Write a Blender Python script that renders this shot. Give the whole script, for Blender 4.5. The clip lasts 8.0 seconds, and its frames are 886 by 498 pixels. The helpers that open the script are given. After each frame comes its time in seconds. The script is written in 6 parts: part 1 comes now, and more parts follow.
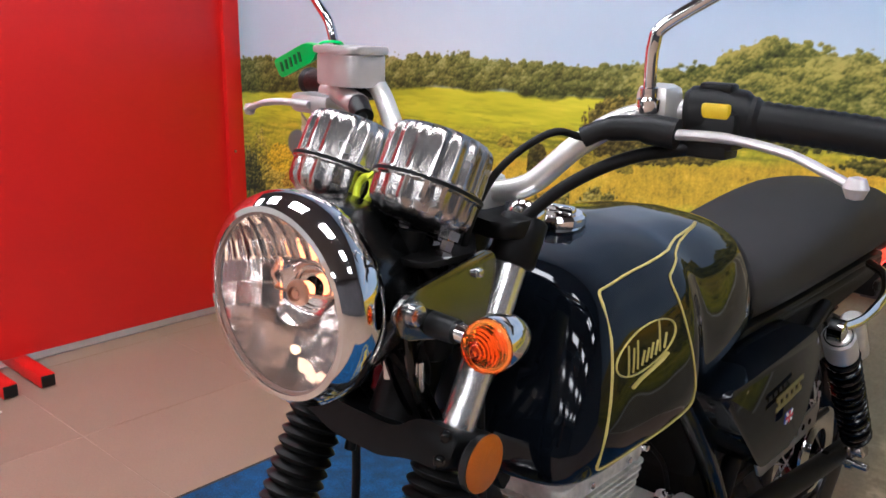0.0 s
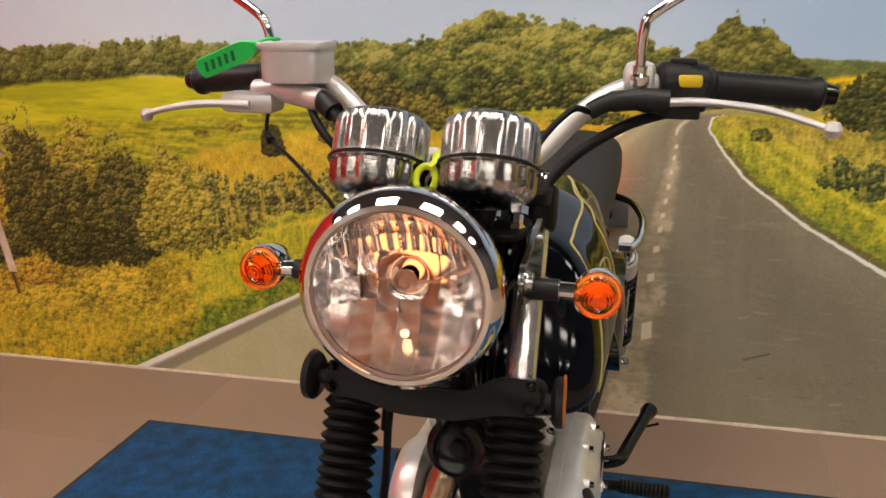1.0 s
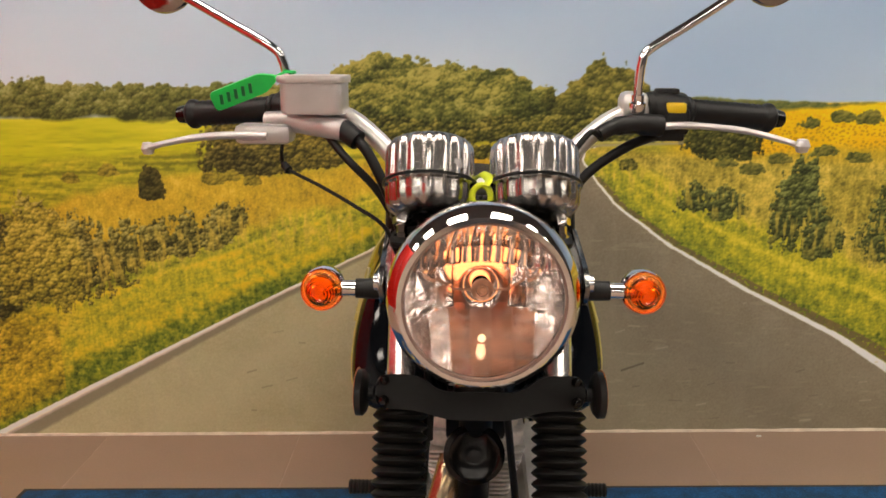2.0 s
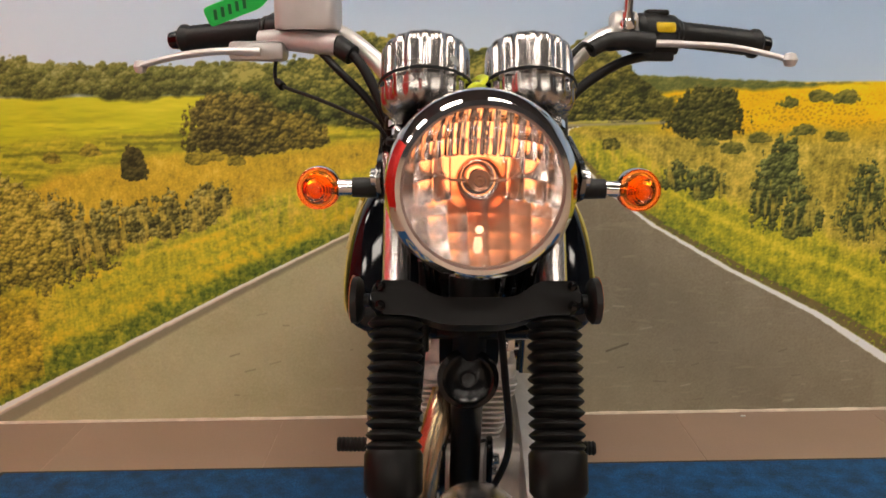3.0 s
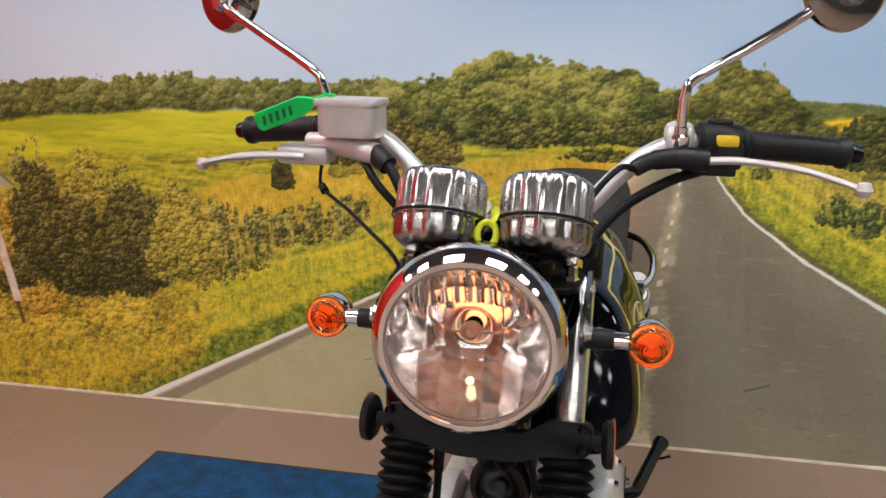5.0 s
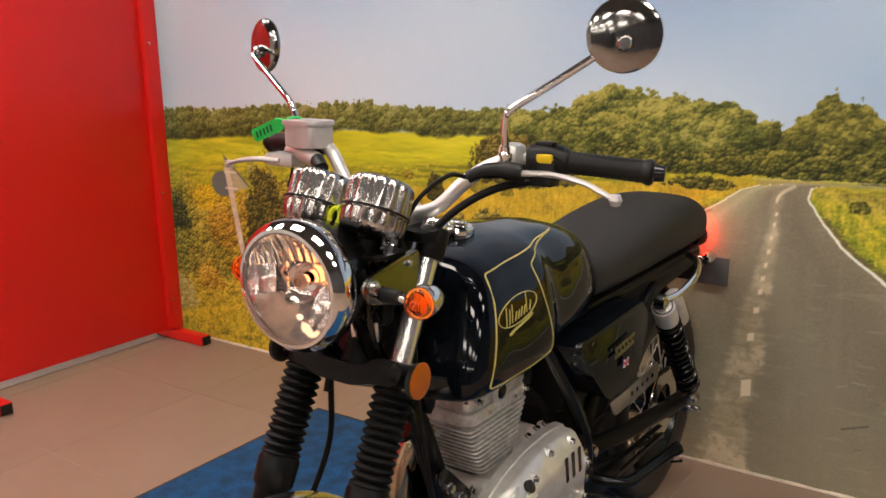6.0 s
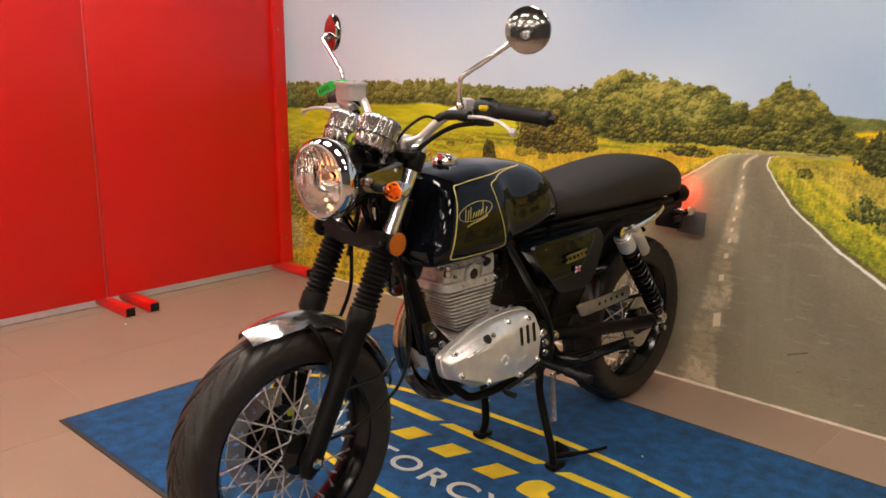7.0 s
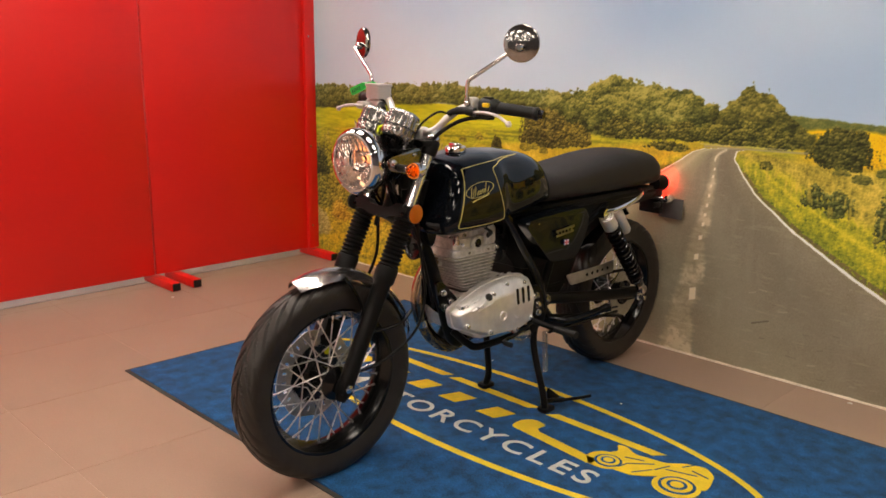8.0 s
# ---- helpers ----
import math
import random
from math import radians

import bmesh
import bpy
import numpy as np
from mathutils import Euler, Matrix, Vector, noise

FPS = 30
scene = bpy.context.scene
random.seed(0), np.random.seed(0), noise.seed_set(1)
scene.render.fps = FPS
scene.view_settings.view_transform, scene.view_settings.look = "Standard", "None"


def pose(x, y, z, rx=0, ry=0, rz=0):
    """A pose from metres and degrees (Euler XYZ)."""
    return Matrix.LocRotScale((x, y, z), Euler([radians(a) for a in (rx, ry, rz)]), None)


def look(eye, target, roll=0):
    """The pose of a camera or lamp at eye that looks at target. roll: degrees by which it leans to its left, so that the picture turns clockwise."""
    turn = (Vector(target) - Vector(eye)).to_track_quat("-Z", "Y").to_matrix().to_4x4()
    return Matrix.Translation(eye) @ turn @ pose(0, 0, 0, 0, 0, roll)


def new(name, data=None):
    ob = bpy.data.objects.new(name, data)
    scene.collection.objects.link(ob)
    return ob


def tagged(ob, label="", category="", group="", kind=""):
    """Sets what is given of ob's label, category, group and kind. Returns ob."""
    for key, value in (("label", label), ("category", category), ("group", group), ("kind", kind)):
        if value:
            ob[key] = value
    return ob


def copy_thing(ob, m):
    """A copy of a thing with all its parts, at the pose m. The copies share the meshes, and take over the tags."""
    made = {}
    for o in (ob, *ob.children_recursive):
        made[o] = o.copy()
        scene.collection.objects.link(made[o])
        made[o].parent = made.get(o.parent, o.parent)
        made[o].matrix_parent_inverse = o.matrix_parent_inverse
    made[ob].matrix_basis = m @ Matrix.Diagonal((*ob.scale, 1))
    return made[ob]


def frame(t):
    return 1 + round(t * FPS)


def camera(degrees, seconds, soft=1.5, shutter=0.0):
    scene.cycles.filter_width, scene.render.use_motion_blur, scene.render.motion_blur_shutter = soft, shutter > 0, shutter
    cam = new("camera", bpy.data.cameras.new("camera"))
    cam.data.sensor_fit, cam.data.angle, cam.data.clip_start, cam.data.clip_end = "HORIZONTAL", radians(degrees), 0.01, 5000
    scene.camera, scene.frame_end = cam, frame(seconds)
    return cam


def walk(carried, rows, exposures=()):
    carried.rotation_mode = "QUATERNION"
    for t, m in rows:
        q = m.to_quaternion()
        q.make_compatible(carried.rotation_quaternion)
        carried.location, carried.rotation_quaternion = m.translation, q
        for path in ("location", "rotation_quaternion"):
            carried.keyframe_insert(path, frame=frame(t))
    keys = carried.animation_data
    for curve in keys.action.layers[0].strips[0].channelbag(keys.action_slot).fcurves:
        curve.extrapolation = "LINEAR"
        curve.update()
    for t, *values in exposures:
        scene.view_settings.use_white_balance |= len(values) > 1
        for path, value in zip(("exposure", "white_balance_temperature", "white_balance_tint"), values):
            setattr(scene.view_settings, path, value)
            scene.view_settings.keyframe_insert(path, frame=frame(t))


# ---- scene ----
# the camera and its way round the motorcycle
cam = camera(55.3, 8.0, soft=1.6)
PATH = [
    (0, (0.572, -0.400, 1.157), (-0.733, 1.034, 0.665), 0.6),
    (0.3, (0.457, -0.477, 1.141), (-0.637, 1.125, 0.656), 0.3),
    (0.5, (0.386, -0.52, 1.143), (-0.535, 1.186, 0.652), -0.2),
    (0.8, (0.286, -0.598, 1.16), (-0.369, 1.217, 0.633), -1.0),
    (1, (0.229, -0.663, 1.183), (-0.271, 1.19, 0.624), -1.4),
    (1.2, (0.173, -0.716, 1.222), (-0.204, 1.158, 0.633), -1.9),
    (1.5, (0.08, -0.755, 1.238), (-0.152, 1.142, 0.647), -2.3),
    (1.7, (0.005, -0.76, 1.219), (-0.102, 1.158, 0.664), -1.8),
    (2.8, (-0.038, -0.804, 1.061), (-0.035, 1.172, 0.75), -0.5),
    (3, (-0.042, -0.802, 1.043), (-0.031, 1.156, 0.635), -0.8),
    (3.5, (-0.047, -0.764, 1.054), (-0.024, 1.146, 0.462), -1.2),
    (4, (-0.044, -0.722, 1.104), (-0.027, 1.178, 0.481), -0.8),
    (4.5, (0.011, -0.706, 1.188), (-0.123, 1.212, 0.636), -0.6),
    (4.7, (0.05, -0.715, 1.209), (-0.188, 1.199, 0.677), -0.6),
    (5.8, (0.681, -0.731, 1.238), (-0.37, 0.914, 0.804), -1.2),
    (6, (0.836, -0.787, 1.235), (-0.292, 0.807, 0.804), -1.2),
    (6.5, (1.22, -1.01, 1.206), (-0.047, 0.466, 0.742), -0.5),
    (7, (1.552, -1.16, 1.216), (0.189, 0.233, 0.766), 0.2),
    (7.5, (1.769, -1.37, 1.226), (0.388, 0.011, 0.797), 0.7),
    (8, (1.902, -1.493, 1.227), (0.513, -0.124, 0.785), 0.6),
]
# the clip's own drift of exposure and white balance
TONE = [(0, 0.15, 5500, 10), (0.5, -0.05, 6500, 9), (1, -0.1, 6700, 9), (1.5, -0.12, 6900, 10), (3, -0.15, 6800, 10), (3.5, 0.12, 5800, 10), (4, 0.15, 5450, 10), (4.5, -0.02, 5600, 8), (6, 0.0, 6600, 10), (6.5, 0.05, 6800, 12), (7, 0.08, 7000, 13), (7.5, 0.0, 7100, 13), (8, 0.0, 7100, 13)]
walk(cam, [(t, look(eye, target, roll)) for t, eye, target, roll in PATH], TONE)

# ---- light: the room is closed, its ceiling panels light it ----
world = bpy.data.worlds.new("world")
scene.world = world
world.use_nodes = True
world.node_tree.nodes["Background"].inputs[0].default_value = (0.5, 0.5, 0.52, 1)
world.node_tree.nodes["Background"].inputs[1].default_value = 0.05
PANEL_POWER = 20.6

WALL_Y = 1.66
ROOM_X0, ROOM_X1, ROOM_Y0, CEILING = -4.6, 4.6, -11.5, 2.9

# ---- materials ----
def srgb(r, g, b):
    return tuple(((c / 255 + 0.055) / 1.055) ** 2.4 if c > 10 else c / 255 / 12.92 for c in (r, g, b))


def material(name, colour, rough=0.5, metal=0.0, vary=0.15, scale=30.0, bump=0.0, bump_scale=200.0, coat=0.0, speckle=0.0, rough_vary=0.1, object_vary=0.0, spec=0.5):
    m = bpy.data.materials.new(name)
    m.use_nodes = True
    nt = m.node_tree
    b = nt.nodes["Principled BSDF"]
    b.inputs["Metallic"].default_value = metal
    b.inputs["Specular IOR Level"].default_value = spec
    b.inputs["Coat Weight"].default_value = coat
    b.inputs["Coat Roughness"].default_value = 0.03
    tc = nt.nodes.new("ShaderNodeTexCoord")
    big = nt.nodes.new("ShaderNodeTexNoise")
    big.inputs["Scale"].default_value = scale
    big.inputs["Detail"].default_value = 5
    nt.links.new(tc.outputs["Object"], big.inputs["Vector"])
    ramp = nt.nodes.new("ShaderNodeMapRange")
    ramp.inputs["From Min"].default_value, ramp.inputs["From Max"].default_value = 0.3, 0.7
    ramp.inputs["To Min"].default_value, ramp.inputs["To Max"].default_value = 1 - vary, 1 + vary
    nt.links.new(big.outputs["Fac"], ramp.inputs["Value"])
    value = ramp.outputs["Result"]
    if speckle:
        fine = nt.nodes.new("ShaderNodeTexNoise")
        fine.inputs["Scale"].default_value = bump_scale
        fine.inputs["Detail"].default_value = 3
        nt.links.new(tc.outputs["Object"], fine.inputs["Vector"])
        r2 = nt.nodes.new("ShaderNodeMapRange")
        r2.inputs["From Min"].default_value, r2.inputs["From Max"].default_value = 0.3, 0.7
        r2.inputs["To Min"].default_value, r2.inputs["To Max"].default_value = 1 - speckle, 1 + speckle
        nt.links.new(fine.outputs["Fac"], r2.inputs["Value"])
        mul = nt.nodes.new("ShaderNodeMath")
        mul.operation = "MULTIPLY"
        nt.links.new(value, mul.inputs[0])
        nt.links.new(r2.outputs["Result"], mul.inputs[1])
        value = mul.outputs[0]
    if object_vary:
        info = nt.nodes.new("ShaderNodeObjectInfo")
        r3 = nt.nodes.new("ShaderNodeMapRange")
        r3.inputs["To Min"].default_value, r3.inputs["To Max"].default_value = 1 - object_vary, 1 + object_vary
        nt.links.new(info.outputs["Random"], r3.inputs["Value"])
        mul = nt.nodes.new("ShaderNodeMath")
        mul.operation = "MULTIPLY"
        nt.links.new(value, mul.inputs[0])
        nt.links.new(r3.outputs["Result"], mul.inputs[1])
        value = mul.outputs[0]
    hue = nt.nodes.new("ShaderNodeHueSaturation")
    hue.inputs["Color"].default_value = (*colour, 1)
    nt.links.new(value, hue.inputs["Value"])
    nt.links.new(hue.outputs["Color"], b.inputs["Base Color"])
    rr = nt.nodes.new("ShaderNodeMapRange")
    rr.inputs["To Min"].default_value, rr.inputs["To Max"].default_value = max(rough - rough_vary * rough, 0.01), min(rough + rough_vary * rough, 1)
    nt.links.new(big.outputs["Fac"], rr.inputs["Value"])
    nt.links.new(rr.outputs["Result"], b.inputs["Roughness"])
    if bump:
        fine = nt.nodes.new("ShaderNodeTexNoise")
        fine.inputs["Scale"].default_value = bump_scale
        fine.inputs["Detail"].default_value = 4
        nt.links.new(tc.outputs["Object"], fine.inputs["Vector"])
        bp = nt.nodes.new("ShaderNodeBump")
        bp.inputs["Strength"].default_value = bump
        bp.inputs["Distance"].default_value = 0.002
        nt.links.new(fine.outputs["Fac"], bp.inputs["Height"])
        nt.links.new(bp.outputs["Normal"], b.inputs["Normal"])
    return m


def lamp_material(name, colour, strength):
    m = bpy.data.materials.new(name)
    m.use_nodes = True
    b = m.node_tree.nodes["Principled BSDF"]
    b.inputs["Base Color"].default_value = (*colour, 1)
    b.inputs["Emission Color"].default_value = (*colour, 1)
    b.inputs["Emission Strength"].default_value = strength
    return m


def glass_material(name, colour, rough=0.0, ior=1.45):
    m = bpy.data.materials.new(name)
    m.use_nodes = True
    b = m.node_tree.nodes["Principled BSDF"]
    b.inputs["Base Color"].default_value = (*colour, 1)
    b.inputs["Transmission Weight"].default_value = 1
    b.inputs["Roughness"].default_value = rough
    b.inputs["IOR"].default_value = ior
    return m


CHROME = material("chrome", (0.78, 0.77, 0.76), 0.06, 1.0, 0.04, 40, rough_vary=0.5)
FORK_CHROME = material("ground_fork_chrome", (0.85, 0.83, 0.81), 0.24, 0.9, 0.04, 40)
POLISHED = material("polished_steel", (0.62, 0.61, 0.6), 0.2, 1.0, 0.08, 60)
ALLOY = material("cast_alloy", (0.8, 0.77, 0.72), 0.33, 0.62, 0.1, 30, bump=0.05, bump_scale=500)
RIB_ALLOY = material("bright_rib_alloy", (0.78, 0.75, 0.7), 0.28, 0.6, 0.08, 60)
DARK_CAST = material("dark_cast_alloy", (0.02, 0.019, 0.018), 0.45, 0.4)
# alloy core coloured dark, standing for the shade between the fins
FIN_ROOT = material("shaded_fin_root", (0.06, 0.056, 0.05), 0.6, 0.3, 0.2, 60)
BADGE_GOLD = material("dull_gold_badge", (0.16, 0.13, 0.03), 0.35, 0.3, 0.1, 80)
CUP_CHROME = material("fluted_cup_chrome", (0.43, 0.405, 0.385), 0.26, 1.0, 0.05, 40, rough_vary=0.2)
MIRROR_BACK = material("dull_mirror_back", (0.36, 0.345, 0.33), 0.12, 1.0, 0.1, 60)
GUARD_CHROME = material("guard_chrome", (0.7, 0.68, 0.67), 0.22, 1.0, 0.04, 40)
ALLOY_FIN = material("bare_alloy_fins", (0.66, 0.63, 0.59), 0.4, 0.4, 0.25, 60, bump=0.25, bump_scale=600)
SILVER = material("silver_paint", (0.55, 0.51, 0.5), 0.38, 0.45, 0.06, 40, bump=0.05, bump_scale=900)
BAR_METAL = material("satin_bar_metal", (0.78, 0.75, 0.71), 0.34, 0.65, 0.05, 30)
LACQUER = material("black_lacquer", (0.0032, 0.0045, 0.0068), 0.06, 0.0, 0.2, 15, coat=0.08, rough_vary=0.3, spec=0.28)
SATIN = material("satin_black", (0.0045, 0.0042, 0.004), 0.42, 0.0, 0.2, 40, bump=0.08, bump_scale=900, spec=0.15)
GLOSS = material("gloss_black_enamel", (0.003, 0.003, 0.003), 0.18, 0.0, 0.2, 40, spec=0.4)
PLASTIC = material("black_plastic", (0.009, 0.0088, 0.0086), 0.42, 0.0, 0.15, 60, bump=0.15, bump_scale=1200, spec=0.28)
RUBBER = material("tyre_rubber", (0.021, 0.017, 0.0145), 0.46, 0.0, 0.25, 25, bump=0.15, bump_scale=500, spec=0.38)
GAITER = material("gaiter_rubber", (0.0045, 0.0043, 0.004), 0.5, 0.0, 0.2, 50, spec=0.2)
VINYL = material("seat_vinyl", (0.026, 0.0225, 0.021), 0.58, 0.0, 0.12, 12, bump=0.35, bump_scale=900, speckle=0.06, spec=0.28)
STRIPE = material("gold_pinstripe", srgb(190, 174, 92), 0.3, 0.0, 0.08, 60)
AMBER_SOLID = material("amber_reflector", (0.5, 0.12, 0.006), 0.3, 0.0, 0.1, 200, bump=0.5, bump_scale=500, spec=0.4)
AMBER_GLASS = glass_material("amber_clear_plastic", (1.0, 0.2, 0.008), 0.08, 1.42)
AMBER_CORE = material("silvered_signal_cone", (0.9, 0.8, 0.66), 0.3, 0.55, 0.05, 90)
CLEAR = glass_material("clear_glass", (1, 0.97, 0.95), 0.0, 1.3)
DIAL = material("dial_black", (0.02, 0.02, 0.02), 0.4)
YELLOW = material("yellow_plastic", srgb(225, 190, 20), 0.4, 0.0, 0.08, 60)
LIME = material("lime_plastic", srgb(205, 215, 30), 0.4, 0.0, 0.08, 60)
GREEN = material("green_plastic", srgb(8, 205, 88), 0.35, 0.0, 0.08, 60)
TAN_PIPE = material("heat_tinted_pipe", (0.5, 0.37, 0.23), 0.24, 0.9, 0.35, 30)
RED_PAINT = material("red_panel_paint", srgb(222, 26, 20), 0.42, 0.0, 0.05, 1.5, bump=0.04, bump_scale=300)
RED_LENS = lamp_material("red_tail_lens", (1.0, 0.03, 0.02), 13.0)
WHITE_PRINT = material("white_print", srgb(225, 225, 220), 0.5)
RED_PRINT = material("red_print", srgb(190, 30, 40), 0.5)
BLUE_PRINT = material("blue_print", srgb(40, 60, 130), 0.5)
REFLECTOR = material("facetted_reflector", (0.88, 0.83, 0.81), 0.13, 1.0, 0.03, 40)
# metal shield; the bulb's orange glow on it is put into the colour
SHIELD = material("glow_tinted_bulb_shield", (0.62, 0.34, 0.23), 0.3, 0.8, 0.1, 90)
# pale floor raised in colour to stand for light falling behind the partition
BACKLIT_FLOOR = material("backlit_pale_floor", (0.48, 0.465, 0.45), 0.6, 0.0, 0.08, 3)
WHITE_WALL = material("white_wall_paint", srgb(214, 210, 204), 0.7, 0.0, 0.05, 3, bump=0.1, bump_scale=250)
CEILING_PAINT = material("grey_ceiling", (0.09, 0.087, 0.085), 0.8, 0.0, 0.06, 2, bump=0.1, bump_scale=150)
DARK_WALL = material("dark_shop_wall", (0.08, 0.08, 0.09), 0.7, 0.0, 0.2, 1.2)
GROUT = material("tile_joint", srgb(184, 160, 144), 0.8, 0.0, 0.2, 12)
TILE = material("brown_floor_tile", srgb(160, 135, 117), 0.42, 0.0, 0.05, 3.0, bump=0.05, bump_scale=180, speckle=0.05, object_vary=0.03)
CARPET = material("blue_carpet", srgb(9, 72, 118), 0.95, 0.0, 0.45, 20, bump=0.8, bump_scale=300, speckle=0.5)
MAT_EDGE = material("dark_rubber_edging", srgb(52, 48, 46), 0.7, 0.0, 0.15, 40)
MAT_YELLOW = material("yellow_pile", srgb(222, 190, 42), 0.95, 0.0, 0.12, 14, bump=0.5, bump_scale=700, speckle=0.15)
MAT_WHITE = material("white_pile", srgb(205, 205, 195), 0.95, 0.0, 0.12, 14, bump=0.5, bump_scale=700, speckle=0.15)
LIGHT_PANEL = lamp_material("light_panel", (1.0, 0.93, 0.86), PANEL_POWER)
SPOKE = material("bright_spoke_wire", (0.72, 0.7, 0.68), 0.28, 0.9, 0.05, 60)
DARK_PIPE = material("dark_chromed_pipe", (0.13, 0.115, 0.1), 0.2, 0.9, 0.25, 30)
DISC = material("dull_disc_steel", (0.42, 0.41, 0.39), 0.36, 0.9, 0.12, 60)
BRACKET = material("dark_polished_steel", (0.2, 0.2, 0.19), 0.16, 1.0, 0.1, 60)
BULB = lamp_material("warm_bulb", (1.0, 0.36, 0.13), 3.4)
PILOT = lamp_material("pilot_bulb", (1.0, 0.72, 0.45), 1.3)


# ---- mesh helpers ----
V = Vector


def part(name, bm, mat, parent=None, label="", smooth=True, sharp=38):
    bmesh.ops.recalc_face_normals(bm, faces=bm.faces)
    limit = radians(sharp)
    for f in bm.faces:
        f.smooth = smooth
    for e in bm.edges:
        if len(e.link_faces) == 2 and e.calc_face_angle(0) > limit:
            e.smooth = False
    me = bpy.data.meshes.new(name)
    bm.to_mesh(me)
    bm.free()
    me.materials.append(mat)
    ob = new(name, me)
    if parent:
        ob.parent = parent
    if label:
        ob["label"] = label
    return ob


def curve(points, n=8):
    """Points along a smooth line through the given ones."""
    p = [V(q) for q in points]
    p = [p[0] * 2 - p[1]] + p + [p[-1] * 2 - p[-2]]
    out = []
    for i in range(1, len(p) - 2):
        a, b, c, d = p[i - 1:i + 3]
        for k in range(n):
            t = k / n
            out.append(0.5 * (2 * b + (c - a) * t + (2 * a - 5 * b + 4 * c - d) * t * t + (3 * b - a - 3 * c + d) * t ** 3))
    return out + [p[-2]]


def tube(path, r, seg=12, bm=None, flat=1.0):
    bm = bm or bmesh.new()
    path = [V(p) for p in path]
    n = len(path)
    rs = r if isinstance(r, (list, tuple)) else [r] * n
    rings, up = [], None
    for i, p in enumerate(path):
        d = (path[min(i + 1, n - 1)] - path[max(i - 1, 0)]).normalized()
        if up is None:
            up = V((0, 0, 1)) if abs(d.z) < 0.9 else V((0, 1, 0))
        side = d.cross(up).normalized()
        up = side.cross(d).normalized()
        rings.append([bm.verts.new(p + (side * math.cos(a) + up * math.sin(a) * flat) * rs[i]) for a in (2 * math.pi * k / seg for k in range(seg))])
    for a, b in zip(rings, rings[1:]):
        for k in range(seg):
            bm.faces.new((a[k], a[(k + 1) % seg], b[(k + 1) % seg], b[k]))
    bm.faces.new(rings[0][::-1])
    bm.faces.new(rings[-1])
    return bm


def axis_matrix(origin, direction):
    return Matrix.Translation(origin) @ V(direction).normalized().to_track_quat("Z", "Y").to_matrix().to_4x4()


def lathe(profile, m=None, seg=32, bm=None, warp=None):
    """Turns (radius, height) pairs round z, then places them by m. Open ends with a radius are capped."""
    bm = bm or bmesh.new()
    m = m or Matrix()
    rings = []
    for j, (r, h) in enumerate(profile):
        if r < 1e-6:
            rings.append([bm.verts.new(m @ V((0, 0, h)))])
            continue
        ring = []
        for k in range(seg):
            a = 2 * math.pi * k / seg
            q = warp(a, r, h, j) if warp else (r, h)
            ring.append(bm.verts.new(m @ V((q[0] * math.cos(a), q[0] * math.sin(a), q[1]))))
        rings.append(ring)
    for a, b in zip(rings, rings[1:]):
        for k in range(seg):
            k2 = (k + 1) % seg
            if len(a) == 1 and len(b) == 1:
                continue
            if len(a) == 1:
                bm.faces.new((a[0], b[k2], b[k]))
            elif len(b) == 1:
                bm.faces.new((a[k], a[k2], b[0]))
            else:
                bm.faces.new((a[k], a[k2], b[k2], b[k]))
    for ring, flip in ((rings[0], True), (rings[-1], False)):
        if len(ring) > 1 and not (len(rings) > 2 and profile[0] == profile[-1]):
            bm.faces.new(ring[::-1] if flip else ring)
    return bm


def box(c, s, bevel=0.0, m=None, bm=None, segs=2):
    bm = bm or bmesh.new()
    made = bmesh.ops.create_cube(bm, size=1)["verts"]
    for v in made:
        v.co = V((v.co.x * s[0], v.co.y * s[1], v.co.z * s[2]))
    if bevel:
        edges = list({e for v in made for e in v.link_edges})
        made = list({v for f in bmesh.ops.bevel(bm, geom=edges, offset=bevel, segments=segs, affect="EDGES", profile=0.5)["faces"] for v in f.verts} | {v for v in made if v.is_valid})
    mm = Matrix.Translation(c) @ (m or Matrix())
    for v in made:
        v.co = mm @ v.co
    return bm


def prism(poly, a, b, plane="yz", bevel=0.0, bm=None, segs=2):
    """A plate: an outline in the plane given, from a to b along the third axis."""
    bm = bm or bmesh.new()

    def at(p, q):
        return {"yz": V((q, p[0], p[1])), "xz": V((p[0], q, p[1])), "xy": V((p[0], p[1], q))}[plane]
    lo = [bm.verts.new(at(p, a)) for p in poly]
    hi = [bm.verts.new(at(p, b)) for p in poly]
    n = len(poly)
    fs = [bm.faces.new(lo[::-1]), bm.faces.new(hi)]
    for k in range(n):
        fs.append(bm.faces.new((lo[k], lo[(k + 1) % n], hi[(k + 1) % n], hi[k])))
    if bevel:
        edges = [e for e in hi[0].link_faces and set(fs[1].edges) | set(fs[0].edges)]
        bmesh.ops.bevel(bm, geom=edges, offset=bevel, segments=segs, affect="EDGES", profile=0.5)
    return bm


def rounded(points, r=0.02, n=5):
    """An outline with its corners rounded."""
    out = []
    pts = [V((*p, 0)) for p in points]
    for i, p in enumerate(pts):
        a, b = pts[i - 1], pts[(i + 1) % len(pts)]
        ra = min(r, (a - p).length * 0.45)
        rb = min(r, (b - p).length * 0.45)
        s, e = p + (a - p).normalized() * ra, p + (b - p).normalized() * rb
        for k in range(n + 1):
            t = k / n
            q = s * (1 - t) ** 2 + p * 2 * t * (1 - t) + e * t * t
            out.append((q.x, q.y))
    return out


